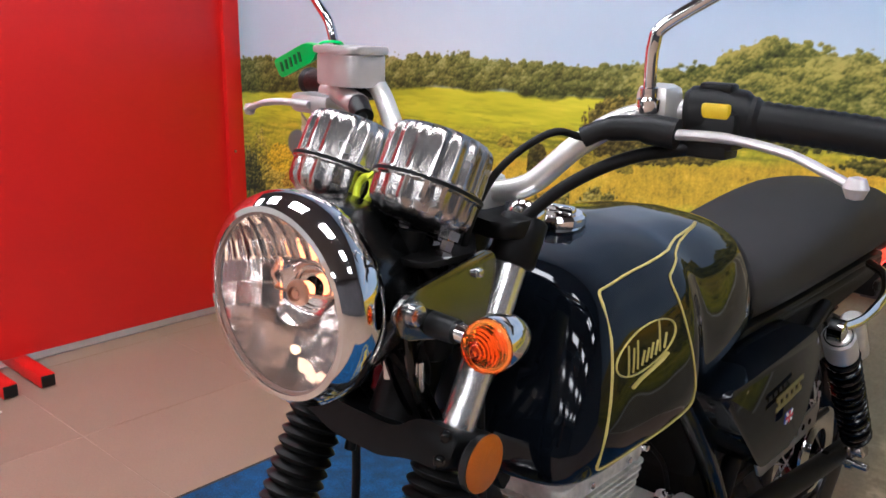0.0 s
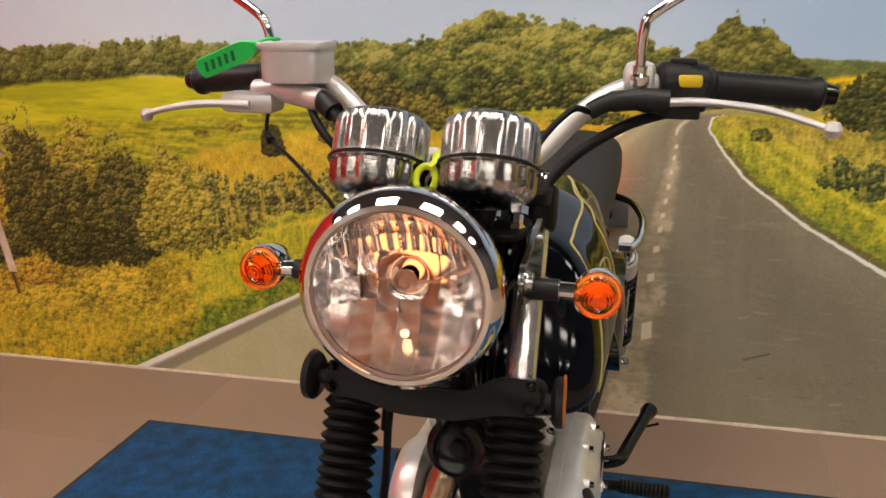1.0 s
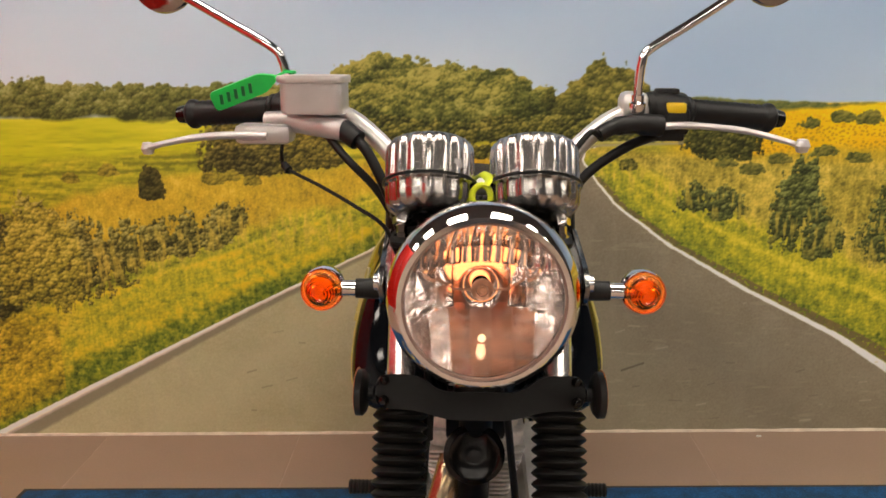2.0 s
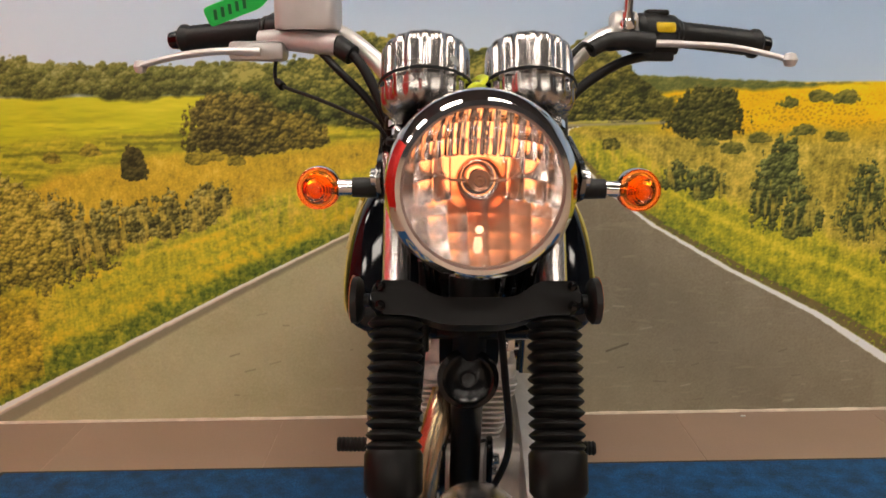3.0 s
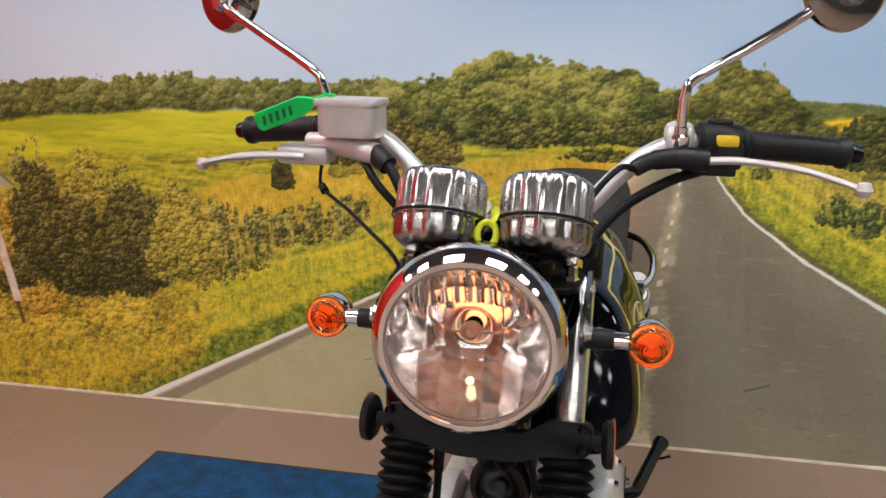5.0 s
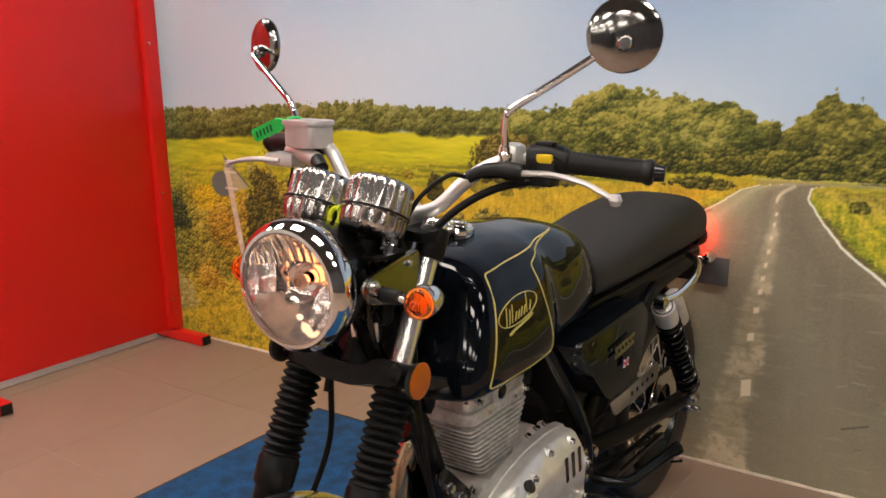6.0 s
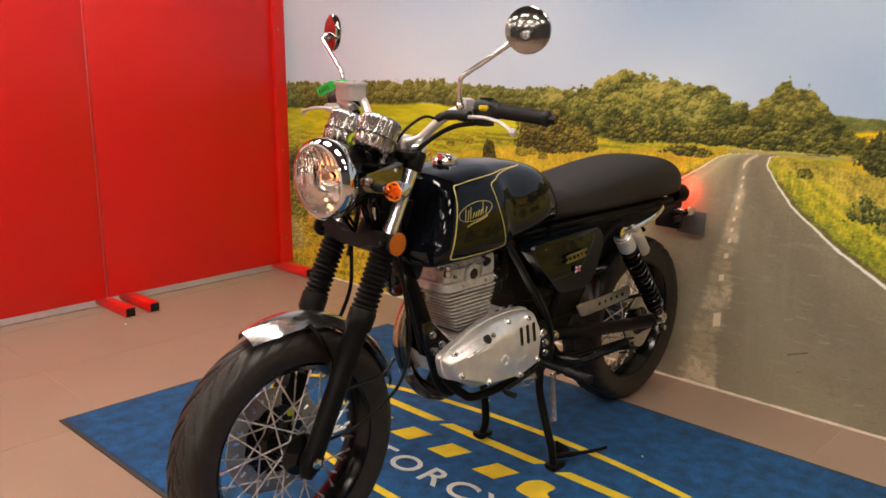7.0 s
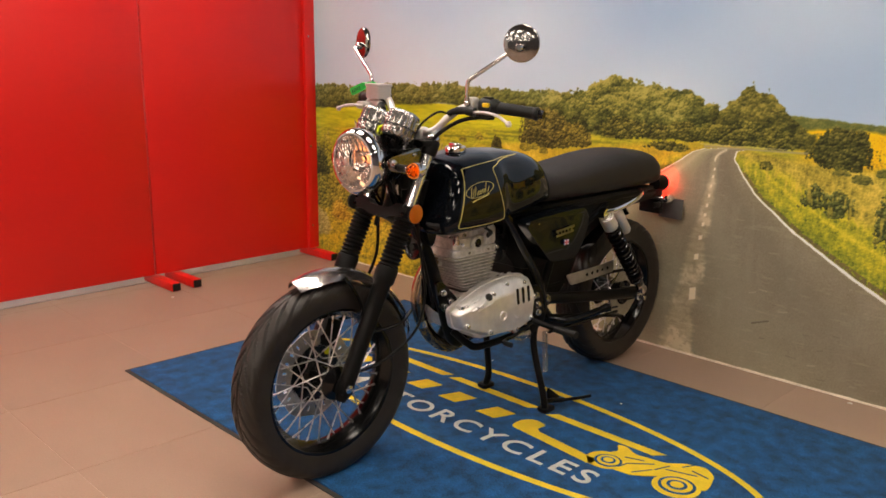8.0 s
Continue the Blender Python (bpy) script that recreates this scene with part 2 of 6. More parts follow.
def interp(x, table):
    """Smooth value of a table of (x, v, v...) rows."""
    xs = [row[0] for row in table]
    x = min(max(x, xs[0]), xs[-1])
    i = max(k for k in range(len(xs)) if xs[k] <= x)
    i = min(i, len(xs) - 2)
    t = (x - xs[i]) / (xs[i + 1] - xs[i])

    def cubic(c):
        def slope(k):
            lo, hi = max(k - 1, 0), min(k + 1, len(xs) - 1)
            return (table[hi][c] - table[lo][c]) / (xs[hi] - xs[lo])
        h = xs[i + 1] - xs[i]
        p0, p1, m0, m1 = table[i][c], table[i + 1][c], slope(i) * h, slope(i + 1) * h
        return (2 * t ** 3 - 3 * t * t + 1) * p0 + (t ** 3 - 2 * t * t + t) * m0 + (3 * t * t - 2 * t ** 3) * p1 + (t ** 3 - t * t) * m1
    return [cubic(c) for c in range(1, len(table[0]))]


def loft(table, power, steps=40, seg=40, bm=None, shape=None):
    """A body along y: rows of (y, half width, bottom, top), with rounded cross-sections."""
    bm = bm or bmesh.new()
    rings = []
    y0, y1 = table[0][0], table[-1][0]
    for j in range(steps + 1):
        u = j / steps
        u = 0.5 - 0.5 * math.cos(math.pi * u)
        y = y0 + (y1 - y0) * u
        w, lo, hi = interp(y, table)
        ring = []
        for k in range(seg):
            a = 2 * math.pi * k / seg
            c, s = math.cos(a), math.sin(a)
            if shape:
                ring.append(bm.verts.new(shape(y, w, lo, hi, k / seg)))
                continue
            ring.append(bm.verts.new((w * math.copysign(abs(c) ** (2 / power), c), y, (lo + hi) / 2 + (hi - lo) / 2 * math.copysign(abs(s) ** (2 / power), s))))
        rings.append(ring)
    for a, b in zip(rings, rings[1:]):
        for k in range(seg):
            bm.faces.new((a[k], a[(k + 1) % seg], b[(k + 1) % seg], b[k]))
    bm.faces.new(rings[0])
    bm.faces.new(rings[-1][::-1])
    return bm


def empty(name):
    return new(name)


def join_all(bms):
    out = bmesh.new()
    for b in bms:
        me = bpy.data.meshes.new("tmp")
        b.to_mesh(me)
        b.free()
        out.from_mesh(me)
        bpy.data.meshes.remove(me)
    return out


# ---- the room ----
def slab(name, c, s, mat, label, cat, bevel=0.0):
    return tagged(part(name, box(c, s, bevel), mat, smooth=False), label, cat, kind="structure")


LX = ROOM_X1 - ROOM_X0
CXR = (ROOM_X0 + ROOM_X1) / 2
slab("wall_west", (ROOM_X0 - 0.1, (WALL_Y + ROOM_Y0) / 2, CEILING / 2), (0.2, WALL_Y - ROOM_Y0 + 0.4, CEILING), WHITE_WALL, "plain white side wall behind the red partition", "wall")
slab("wall_east", (ROOM_X1 + 0.1, (WALL_Y + ROOM_Y0) / 2, CEILING / 2), (0.2, WALL_Y - ROOM_Y0 + 0.4, CEILING), DARK_WALL, "plain dark side wall of the showroom", "wall")
slab("wall_south", (CXR, ROOM_Y0 - 0.1, CEILING / 2), (LX, 0.2, CEILING), DARK_WALL, "plain dark wall closing the showroom", "wall")
slab("ceiling", (CXR, (WALL_Y + ROOM_Y0) / 2, CEILING + 0.1), (LX + 0.4, WALL_Y - ROOM_Y0 + 0.4, 0.2), CEILING_PAINT, "plain grey showroom ceiling with light panels", "ceiling")
slab("wall_backing", (CXR, WALL_Y + 0.13, CEILING / 2), (LX, 0.2, CEILING), WHITE_WALL, "solid wall that carries the printed mural", "wall")

# floor: brown square tiles, 60 cm, on a pale bed that shows in the joints
PITCH, JX, JY = 0.604, 0.68, -0.031
floor = slab("floor", (CXR, (WALL_Y + ROOM_Y0) / 2, -0.0512), (LX, WALL_Y - ROOM_Y0, 0.1), GROUT, "brown ceramic tile floor with thin pale joints", "floor")
tile_mesh = None
JOINT = 0.0024
for i in range(-9, 8):
    for j in range(-20, 4):
        x0, y0 = JX + i * PITCH, JY + j * PITCH
        x1, y1 = min(x0 + PITCH, ROOM_X1), min(y0 + PITCH, WALL_Y)
        x0, y0 = max(x0, ROOM_X0), max(y0, ROOM_Y0)
        if x1 - x0 < 0.05 or y1 - y0 < 0.05:
            continue
        whole = abs(x1 - x0 - PITCH) < 1e-4 and abs(y1 - y0 - PITCH) < 1e-4
        if whole and tile_mesh:
            ob = new("tile", tile_mesh)
        else:
            ob = part("tile", box((0, 0, -0.003), (x1 - x0 - JOINT, y1 - y0 - JOINT, 0.006), 0.0007, segs=1), TILE, smooth=False)
            if whole:
                tile_mesh = ob.data
        ob.parent = floor
        ob.location = ((x0 + x1) / 2, (y0 + y1) / 2, 0)

# light panels in the ceiling, the showroom's own lamps
lamp0 = None
for i in range(6):
    for j in range(4):
        x, y = -3.25 + i * 1.3, 0.0 - j * 3.0
        if lamp0 is None:
            lamp0 = empty("ceiling_light")
            fr = join_all([box((0, sgn * 0.31, 0), (0.64, 0.02, 0.03), 0.003) for sgn in (-1, 1)] + [box((sgn * 0.31, 0, 0), (0.02, 0.6, 0.03), 0.003) for sgn in (-1, 1)])
            part("frame", fr, WHITE_WALL, lamp0)
            part("diffuser", box((0, 0, 0.004), (0.596, 0.596, 0.012)), LIGHT_PANEL, lamp0, smooth=False)
            lamp0.location = (x, y, CEILING - 0.016)
            tagged(lamp0, "square white light panel set under the ceiling", "ceiling light", "ceiling light panels")
        else:
            copy_thing(lamp0, Matrix.Translation((x, y, CEILING - 0.016)))


# ---- the mural: a printed landscape on the wall ----
def smooth_noise(h, w, ch, cw, rng):
    """Random values on a coarse grid, smoothly filled in."""
    g = rng.random((ch + 3, cw + 3))
    yy, xx = np.linspace(0, ch, h), np.linspace(0, cw, w)
    iy, ix = yy.astype(int), xx.astype(int)
    fy, fx = yy - iy, xx - ix
    fy, fx = fy * fy * (3 - 2 * fy), fx * fx * (3 - 2 * fx)
    a = g[iy][:, ix] * (1 - fx) + g[iy][:, ix + 1] * fx
    b = g[iy + 1][:, ix] * (1 - fx) + g[iy + 1][:, ix + 1] * fx
    return a * (1 - fy[:, None]) + b * fy[:, None]


def mural():
    rng = np.random.default_rng(7)
    step = 0.0026
    fx = np.arange(-2.66, 1.75, step)
    fz = np.arange(0.0, 1.2, step)
    H, W = len(fz), len(fx)
    X, Z = np.meshgrid(fx, fz)

    def fbm(cx, cz, octaves=4):
        out, amp, tot = 0, 1.0, 0
        for o in range(octaves):
            out = out + amp * smooth_noise(H, W, max(int(1.2 * cz * 2 ** o), 1), max(int(4.4 * cx * 2 ** o), 1), rng)
            tot += amp
            amp *= 0.55
        return out / tot

    def blobs(size, tall):
        """Rounded clumps of one size: their height, and how they catch light from above and the left."""
        gx, gz = (X + 2.7) / size, Z / (size * tall)
        ix, iz = gx.astype(int), gz.astype(int)
        jit = rng.random((iz.max() + 4, ix.max() + 4, 3))
        best, tone = np.full((H, W), 9.0), np.zeros((H, W))
        for dz in (-1, 0, 1):
            for dx in (-1, 0, 1):
                j = jit[iz + dz + 1, ix + dx + 1]
                d = np.hypot(gx - ix - dx - j[..., 0], gz - iz - dz - j[..., 1])
                near = d < best
                best, tone = np.where(near, d, best), np.where(near, j[..., 2], tone)
        h = 1 - np.clip(best, 0, 1) ** 1.6
        lit = -np.gradient(h, axis=0) * size * tall / step * 0.3 + np.gradient(h, axis=1) * size / step * 0.14
        return h, np.clip(lit, -0.6, 0.6) + (h - 0.6) * 0.35 + (tone - 0.5) * 0.3

    def line(pts, at):
        return np.interp(at, [p[0] for p in pts], [p[1] for p in pts])
    n_big, n_mid, n_fine = fbm(2, 3), fbm(12, 14), fbm(60, 70, 3)
    n_flat, n_tall = fbm(5, 40), fbm(90, 24, 3)
    n_blade = fbm(150, 42, 2)
    n_row = fbm(14, 90, 3)
    speck = rng.random((H, W))
    speck = (speck + np.roll(speck, 1, 0) + np.roll(speck, 1, 1) + np.roll(speck, (1, 1), (0, 1))) / 2 - 0.5
    SIZES = (0.10, 0.05, 0.024, 0.012)
    CLUMP = {s: blobs(s, 0.8) for s in SIZES}
    img = np.zeros((H, W, 3))

    def lay(mask, colour, amount=1.0):
        m = np.clip(mask, 0, 1)[..., None] * amount
        img[:] = img * (1 - m) + (colour if isinstance(colour, np.ndarray) and colour.ndim == 3 else np.array(colour, float)) * m

    def ramp(v, *colours):
        """Colours spread evenly over 0 to 1."""
        at = np.linspace(0, 1, len(colours))
        return np.stack([np.interp(v, at, [c[k] for c in colours]) for k in range(3)], -1)

    def mix(a, b, t):
        return ramp(np.clip(t, 0, 1), a, b)

    def edge(d, soft=0.006):
        return np.clip(d / soft + 0.5, 0, 1)

    def leaves(sizes, weights, bright=0.46):
        v = bright + (speck - 0.5) * 0.2 + (n_fine - 0.5) * 0.5 + (n_mid - 0.5) * 0.35
        for s, w in zip(sizes, weights):
            v = v + CLUMP[s][1] * w
        return v
    far_leaf = leaves(SIZES[1:], (0.4, 0.42, 0.45))
    hill_leaf = leaves(SIZES, (0.34, 0.3, 0.36, 0.42), 0.5) + (n_mid - 0.5) * 0.5
    near_leaf = leaves(SIZES[1:], (0.3, 0.6, 0.85), 0.42)
    ragged = (CLUMP[0.05][0] - 0.6) * 0.5 + (CLUMP[0.024][0] - 0.6) * 0.4 + (CLUMP[0.012][0] - 0.6) * 0.14
    spiky = (n_tall - 0.5) * 1.3 + (n_mid - 0.5) * 2.2 + (CLUMP[0.024][0] - 0.6) * 0.6 + (CLUMP[0.012][0] - 0.6) * 0.55

    def wood(lo, hi, x0, x1, colours, leaf=far_leaf, rough=0.04, foot=0.0, fade=0.02):
        top, low = line(hi, X) + ragged * rough, line(lo, X) + (n_mid - 0.5) * 0.03
        m = edge(top - Z, 0.005) * edge(Z - low, 0.012) * edge(np.minimum(X - x0, x1 - X) + ragged * rough, fade)
        up = np.clip((Z - low) / np.maximum(top - low, 0.02), 0, 1)
        lay(m, ramp(leaf + (up - 0.5) * 0.3 - foot * (up < 0.3), *colours))

    def bush(x0, x1, z0, z1, colours=((34, 35, 15), (72, 71, 31), (118, 112, 52), (178, 166, 92)), lean=0.0, gaps=0.75, dense=0.0):
        """A loose bush with ragged sprays and gaps through which the ground shows."""
        cx, hw, hh = (x0 + x1) / 2, (x1 - x0) / 2, z1 - z0
        u = (Z - z0) / hh
        c = np.clip(u, 0, 1)
        d = 1 - np.abs((X - cx - lean * c) / (hw * (1.0 - 0.3 * c))) ** 2.2 - np.abs(2 * u - 1) ** np.where(u > 0.5, 2, 4)
        m = edge(d + spiky * gaps + dense - 0.2, 0.18)
        lay(m, ramp(near_leaf + (c - 0.45) * 0.28, *colours))

    # sky: soft cloud, paler towards the horizon

    def sky(x, z):
        band = np.sin(1.3 * x + 5.2 * z + 0.6) + 0.7 * np.sin(2.9 * x - 7.5 * z + 2.0 * np.sin(1.1 * x)) + 0.5 * np.sin(4.7 * x + 11.0 * z + 1.4 * np.sin(3.0 * z))
        t = np.clip(0.5 + 0.16 * band + 0.4 * (z - 1.15) + 0.15 * (x + 0.4), 0, 1)
        return ramp(t, (198, 210, 220), (180, 198, 215), (152, 177, 205))
    img[:] = sky(X, Z)
    # fields on the left
    lay(edge(line([(-2.7, 0.935), (-2.42, 0.93), (-1.42, 0.99), (0.3, 0.99)], X) - Z), ramp(n_flat * 1.7 - 0.35, (160, 164, 42), (190, 188, 48), (212, 204, 64)))
    lay((Z < 0.99) * np.clip(n_row * 5 - 2.7, 0, 1) * edge(0.93 - Z, 0.08), (138, 144, 40), 0.5)
    rough = edge(line([(-2.7, 0.78), (-1.6, 0.85), (-0.9, 0.885), (-0.3, 0.92), (0.2, 0.92)], X) + (n_mid - 0.5) * 0.03 - Z, 0.025)
    lay(rough, ramp(n_row * 1.5 + (CLUMP[0.024][1]) * 0.5 + (speck - 0.5) * 0.2 - 0.25, (110, 112, 36), (160, 156, 46), (204, 186, 62)), 0.85)
    for a, b, z, s in ((-1.0, -0.62, 0.855, 0.0), (-0.95, -0.6, 0.875, 0.02), (-1.3, -0.85, 0.84, 0.03)):
        lay(edge(0.005 - np.abs(Z - z - s * (X + 0.8) + (n_fine - 0.5) * 0.012), 0.006) * (X > a) * (X < b), (92, 96, 34), 0.6)
    # far yellow field on the right: stubble in rows
    yel = edge(1.002 - Z) * edge(X - 0.6, 0.1)
    lay(yel, ramp(n_mid * 0.8 + (Z - 0.85) * 2.0 + (speck - 0.5) * 0.3, (200, 160, 40), (232, 184, 38), (248, 202, 46)))
    lay(yel * edge(0.955 - Z, 0.06) * np.clip(CLUMP[0.012][0] * 4 - 2.9, 0, 1) * (n_row > 0.42), (150, 112, 38), 0.6)
    # ochre stubble
    top = line([(-2.7, 0.52), (-1.5, 0.64), (-1.15, 0.76), (-0.9, 0.81), (-0.5, 0.83), (0.0, 0.89), (0.3, 0.9), (0.6, 0.85), (1.0, 0.87), (1.7, 0.9)], X) + (n_mid - 0.5) * 0.05
    straw = ramp(n_mid * 0.7 + n_blade * 0.35 + n_fine * 0.45 - 0.25 + (speck - 0.5) * 0.25, (122, 108, 40), (180, 152, 50), (204, 174, 58), (222, 196, 88))
    lay(edge(top - Z, 0.03), straw)
    lpts = [(-1.504, 0.0), (-1.013, 0.241), (-0.656, 0.417), (-0.264, 0.602), (-0.002, 0.762), (0.087, 0.818), (0.15, 0.862), (0.2, 0.879), (0.27, 0.885)]
    rpts = [(1.62, 0.0), (1.338, 0.17), (1.117, 0.311), (0.849, 0.449), (0.606, 0.59), (0.437, 0.716), (0.37, 0.797), (0.335, 0.85), (0.345, 0.88), (0.38, 0.886)]
    lx0 = np.interp(fz, [p[1] for p in lpts], [p[0] for p in lpts])[:, None]
    rx0 = np.interp(fz, [p[1] for p in rpts], [p[0] for p in rpts])[:, None]
    depth = np.interp(fz, [0, 0.3, 0.6, 0.88], [0.62, 0.38, 0.2, 0.05])[:, None]

    def sward(q):
        """Bands of grass that run with the road, by the distance from its edge."""
        k = np.linspace(0, 2.6, 13)
        return np.interp(q + (n_mid - 0.5) * 0.3 + (n_fine - 0.5) * 0.12, k, rng.random(13)) - 0.5
    band_l, band_r = sward((lx0 - X) / depth), sward((X - rx0) / depth)
    # meadow and flowers towards the road
    ver = line([(-2.7, 0.36), (-1.6, 0.44), (-1.15, 0.52), (-0.75, 0.645), (-0.35, 0.735), (0.0, 0.82), (0.3, 0.87)], X) + (n_mid - 0.5) * 0.07
    left, right = X < 0.3, X > 0.33
    turf = n_tall * 0.35 + n_blade * 0.35 + n_fine * 0.5 + CLUMP[0.012][1] * 0.3 + (speck - 0.5) * 0.2 - 0.1
    lay(edge(ver - Z, 0.04) * left, ramp(turf + (n_mid - 0.5) * 0.4 + band_l * 0.55, (92, 98, 36), (148, 150, 50), (192, 182, 58), (222, 200, 74)))
    lay(edge(ver - 0.06 - Z, 0.05) * left * np.clip(n_big * 3.4 - 1.0, 0, 1) * np.clip(n_fine * 3 - 0.7, 0, 1) * np.clip(band_l * 2 + 0.6, 0, 1), (220, 184, 44), 0.7)
    verr = line([(0.33, 0.87), (0.5, 0.83), (0.8, 0.68), (1.1, 0.56), (1.4, 0.46), (1.75, 0.36)], X) + (n_mid - 0.5) * 0.05
    lay((verr - Z < 0.02) * edge(line([(0.3, 0.89), (0.9, 0.84), (1.75, 0.82)], X) - Z, 0.04) * right, ramp(turf * 0.9 + (n_mid - 0.5) * 0.9, (104, 98, 40), (164, 148, 62), (208, 184, 82), (226, 206, 120)))
    lay(edge(verr - Z, 0.03) * right, ramp(turf + (n_mid - 0.5) * 0.4 + band_r * 0.5 + 0.06, (86, 96, 36), (140, 142, 46), (188, 176, 54), (216, 198, 74)))
    # woods: far hedge, hill, trees by the bend
    olive = ((48, 52, 24), (82, 86, 40), (118, 120, 60), (158, 156, 98))
    wood([(-2.66, 0.905), (-2.42, 0.915), (-1.42, 0.985), (-0.4, 0.985)], [(-2.66, 1.03), (-2.3, 1.06), (-2.0, 1.055), (-1.8, 1.07), (-1.4, 1.085), (-1.22, 1.096), (-1.1, 1.075), (-0.9, 1.07), (-0.45, 1.08)], -2.8, -0.4, olive, rough=0.05, foot=0.14)
    wood([(0.5, 0.985), (1.2, 0.99)], [(0.5, 1.03), (0.8, 1.012), (1.0, 1.0), (1.2, 0.996)], 0.5, 1.2, ((74, 84, 44), (100, 106, 54), (132, 132, 70)), rough=0.016)
    hill = ((32, 38, 16), (70, 76, 32), (110, 112, 52), (164, 156, 84))
    wood([(-0.66, 0.93), (-0.4, 0.9), (0.0, 0.91), (0.36, 0.915)], [(-0.66, 1.05), (-0.42, 1.08), (-0.33, 1.125), (-0.245, 1.152), (-0.14, 1.13), (0.04, 1.11), (0.121, 1.095), (0.2, 1.055), (0.27, 1.035), (0.36, 1.04)], -0.62, 0.36, hill, hill_leaf, 0.06, 0.1)
    glow = edge(0.13 - np.hypot((X + 0.28) * 0.8, (Z - 1.07) * 1.5), 0.12) + edge(0.09 - np.hypot((X - 0.1) * 0.5, (Z - 1.075) * 2), 0.08)
    lay(glow * np.clip(hill_leaf * 3 - 1.2, 0, 1) * (img[..., 2] < 110), (184, 168, 80), 0.35)
    dark = ((30, 34, 13), (60, 63, 26), (98, 96, 40), (150, 140, 68))
    wood([(0.2, 0.92), (0.6, 0.9)], [(0.2, 1.03), (0.27, 1.045), (0.32, 1.075), (0.36, 1.12), (0.385, 1.135), (0.41, 1.105), (0.45, 1.11), (0.5, 1.065), (0.56, 1.0), (0.62, 0.96)], 0.22, 0.64, dark, hill_leaf, 0.045, 0.1)
    for a, b, z0, z1 in ((-0.34, -0.1, 0.885, 0.985), (-0.14, 0.06, 0.895, 0.97), (0.02, 0.2, 0.9, 0.985), (0.14, 0.34, 0.9, 0.99), (0.28, 0.46, 0.9, 1.0), (0.4, 0.58, 0.895, 0.985)):
        bush(a, b, z0, z1, dark, gaps=0.8, dense=0.15)
    bush(-0.1, 0.16, 0.855, 0.9, dark, gaps=0.9)
    bush(-0.78, -0.44, 0.815, 1.0, ((34, 32, 14), (66, 62, 27), (102, 94, 42), (150, 134, 66)), gaps=0.55, dense=0.3)
    bush(-0.56, -0.34, 0.83, 0.95, ((46, 44, 18), (84, 78, 32), (124, 112, 46), (168, 148, 70)), gaps=0.7, dense=0.1)
    bush(0.625, 0.865, 0.845, 1.0, ((26, 30, 12), (50, 53, 22), (80, 80, 34), (128, 120, 58)), gaps=0.75, dense=0.25)
    # green belt close to the edge lines
    near = np.interp(fz, [0, 0.4, 0.85], [0.26, 0.15, 0.03])[:, None]
    belt = edge(near * (0.55 + 0.9 * n_mid) - (lx0 - X), 0.06) * (X < lx0 + 0.02) * (Z < 0.8)
    lay(belt * np.clip(1.6 - n_fine * 1.6, 0, 1), ramp(turf + CLUMP[0.024][1] * 0.4 - 0.05, (50, 68, 24), (84, 104, 36), (124, 136, 46), (176, 172, 64)), 0.85)
    belt = edge(near * (0.35 + 0.9 * n_mid) - (X - rx0), 0.05) * (X > rx0 - 0.02) * (Z < 0.8)
    lay(belt * np.clip(1.6 - n_fine * 1.8, 0, 1), ramp(turf + CLUMP[0.024][1] * 0.4 - 0.02, (60, 74, 28), (100, 114, 40), (144, 148, 50), (190, 184, 72)), 0.9)
    # bushes and weeds on the left
    for a, b, z0, z1, le in ((-1.66, -1.36, 0.4, 0.79, 0.02), (-1.45, -1.18, 0.42, 0.75, 0.03), (-1.32, -1.08, 0.44, 0.69, 0.03), (-1.14, -0.96, 0.49, 0.66, 0.04), (-1.02, -0.88, 0.56, 0.70, 0.05), (-0.93, -0.8, 0.575, 0.715, 0.04), (-0.83, -0.71, 0.6, 0.725, 0.06), (-0.74, -0.66, 0.64, 0.745, 0.05), (-2.44, -2.2, 0.28, 0.72, 0.0), (-1.95, -1.68, 0.36, 0.85, 0.0), (-1.76, -1.52, 0.34, 0.76, 0.0)):
        bush(a, b, z0, z1, lean=le, gaps=1.15, dense=0.08)
    bush(-0.965, -0.885, 0.745, 0.845, ((30, 30, 14), (58, 56, 25), (92, 86, 40)), gaps=0.95, dense=0.05)
    for x, z in ((-1.2, 0.8), (-1.08, 0.82), (-0.78, 0.79), (-0.72, 0.8), (-0.66, 0.785)):
        bush(x, x + 0.07, z, z + 0.035, ((84, 80, 30), (132, 120, 44), (176, 156, 60)), gaps=0.9)
    # bushes on the right
    teal = ((28, 34, 17), (54, 62, 30), (86, 92, 46), (134, 138, 76))
    for a, b, z0, z1 in ((0.605, 0.72, 0.69, 0.785), (0.69, 0.82, 0.67, 0.765), (0.87, 0.99, 0.58, 0.79), (0.92, 1.02, 0.66, 0.86), (0.97, 1.1, 0.56, 0.74), (1.12, 1.3, 0.53, 0.76), (1.27, 1.45, 0.46, 0.74), (1.42, 1.62, 0.42, 0.72)):
        bush(a, b, z0, z1, teal, gaps=1.5, dense=-0.02)
    bush(0.43, 0.5, 0.815, 0.855, dark, gaps=0.7)
    for x, z in ((0.93, 0.93), (1.02, 0.945), (1.1, 0.94), (0.98, 0.85), (1.08, 0.83), (0.86, 0.83), (0.7, 0.82), (0.78, 0.8)):
        bush(x, x + 0.08, z, z + 0.035, ((60, 66, 30), (98, 98, 44), (140, 132, 62)), gaps=1.0)
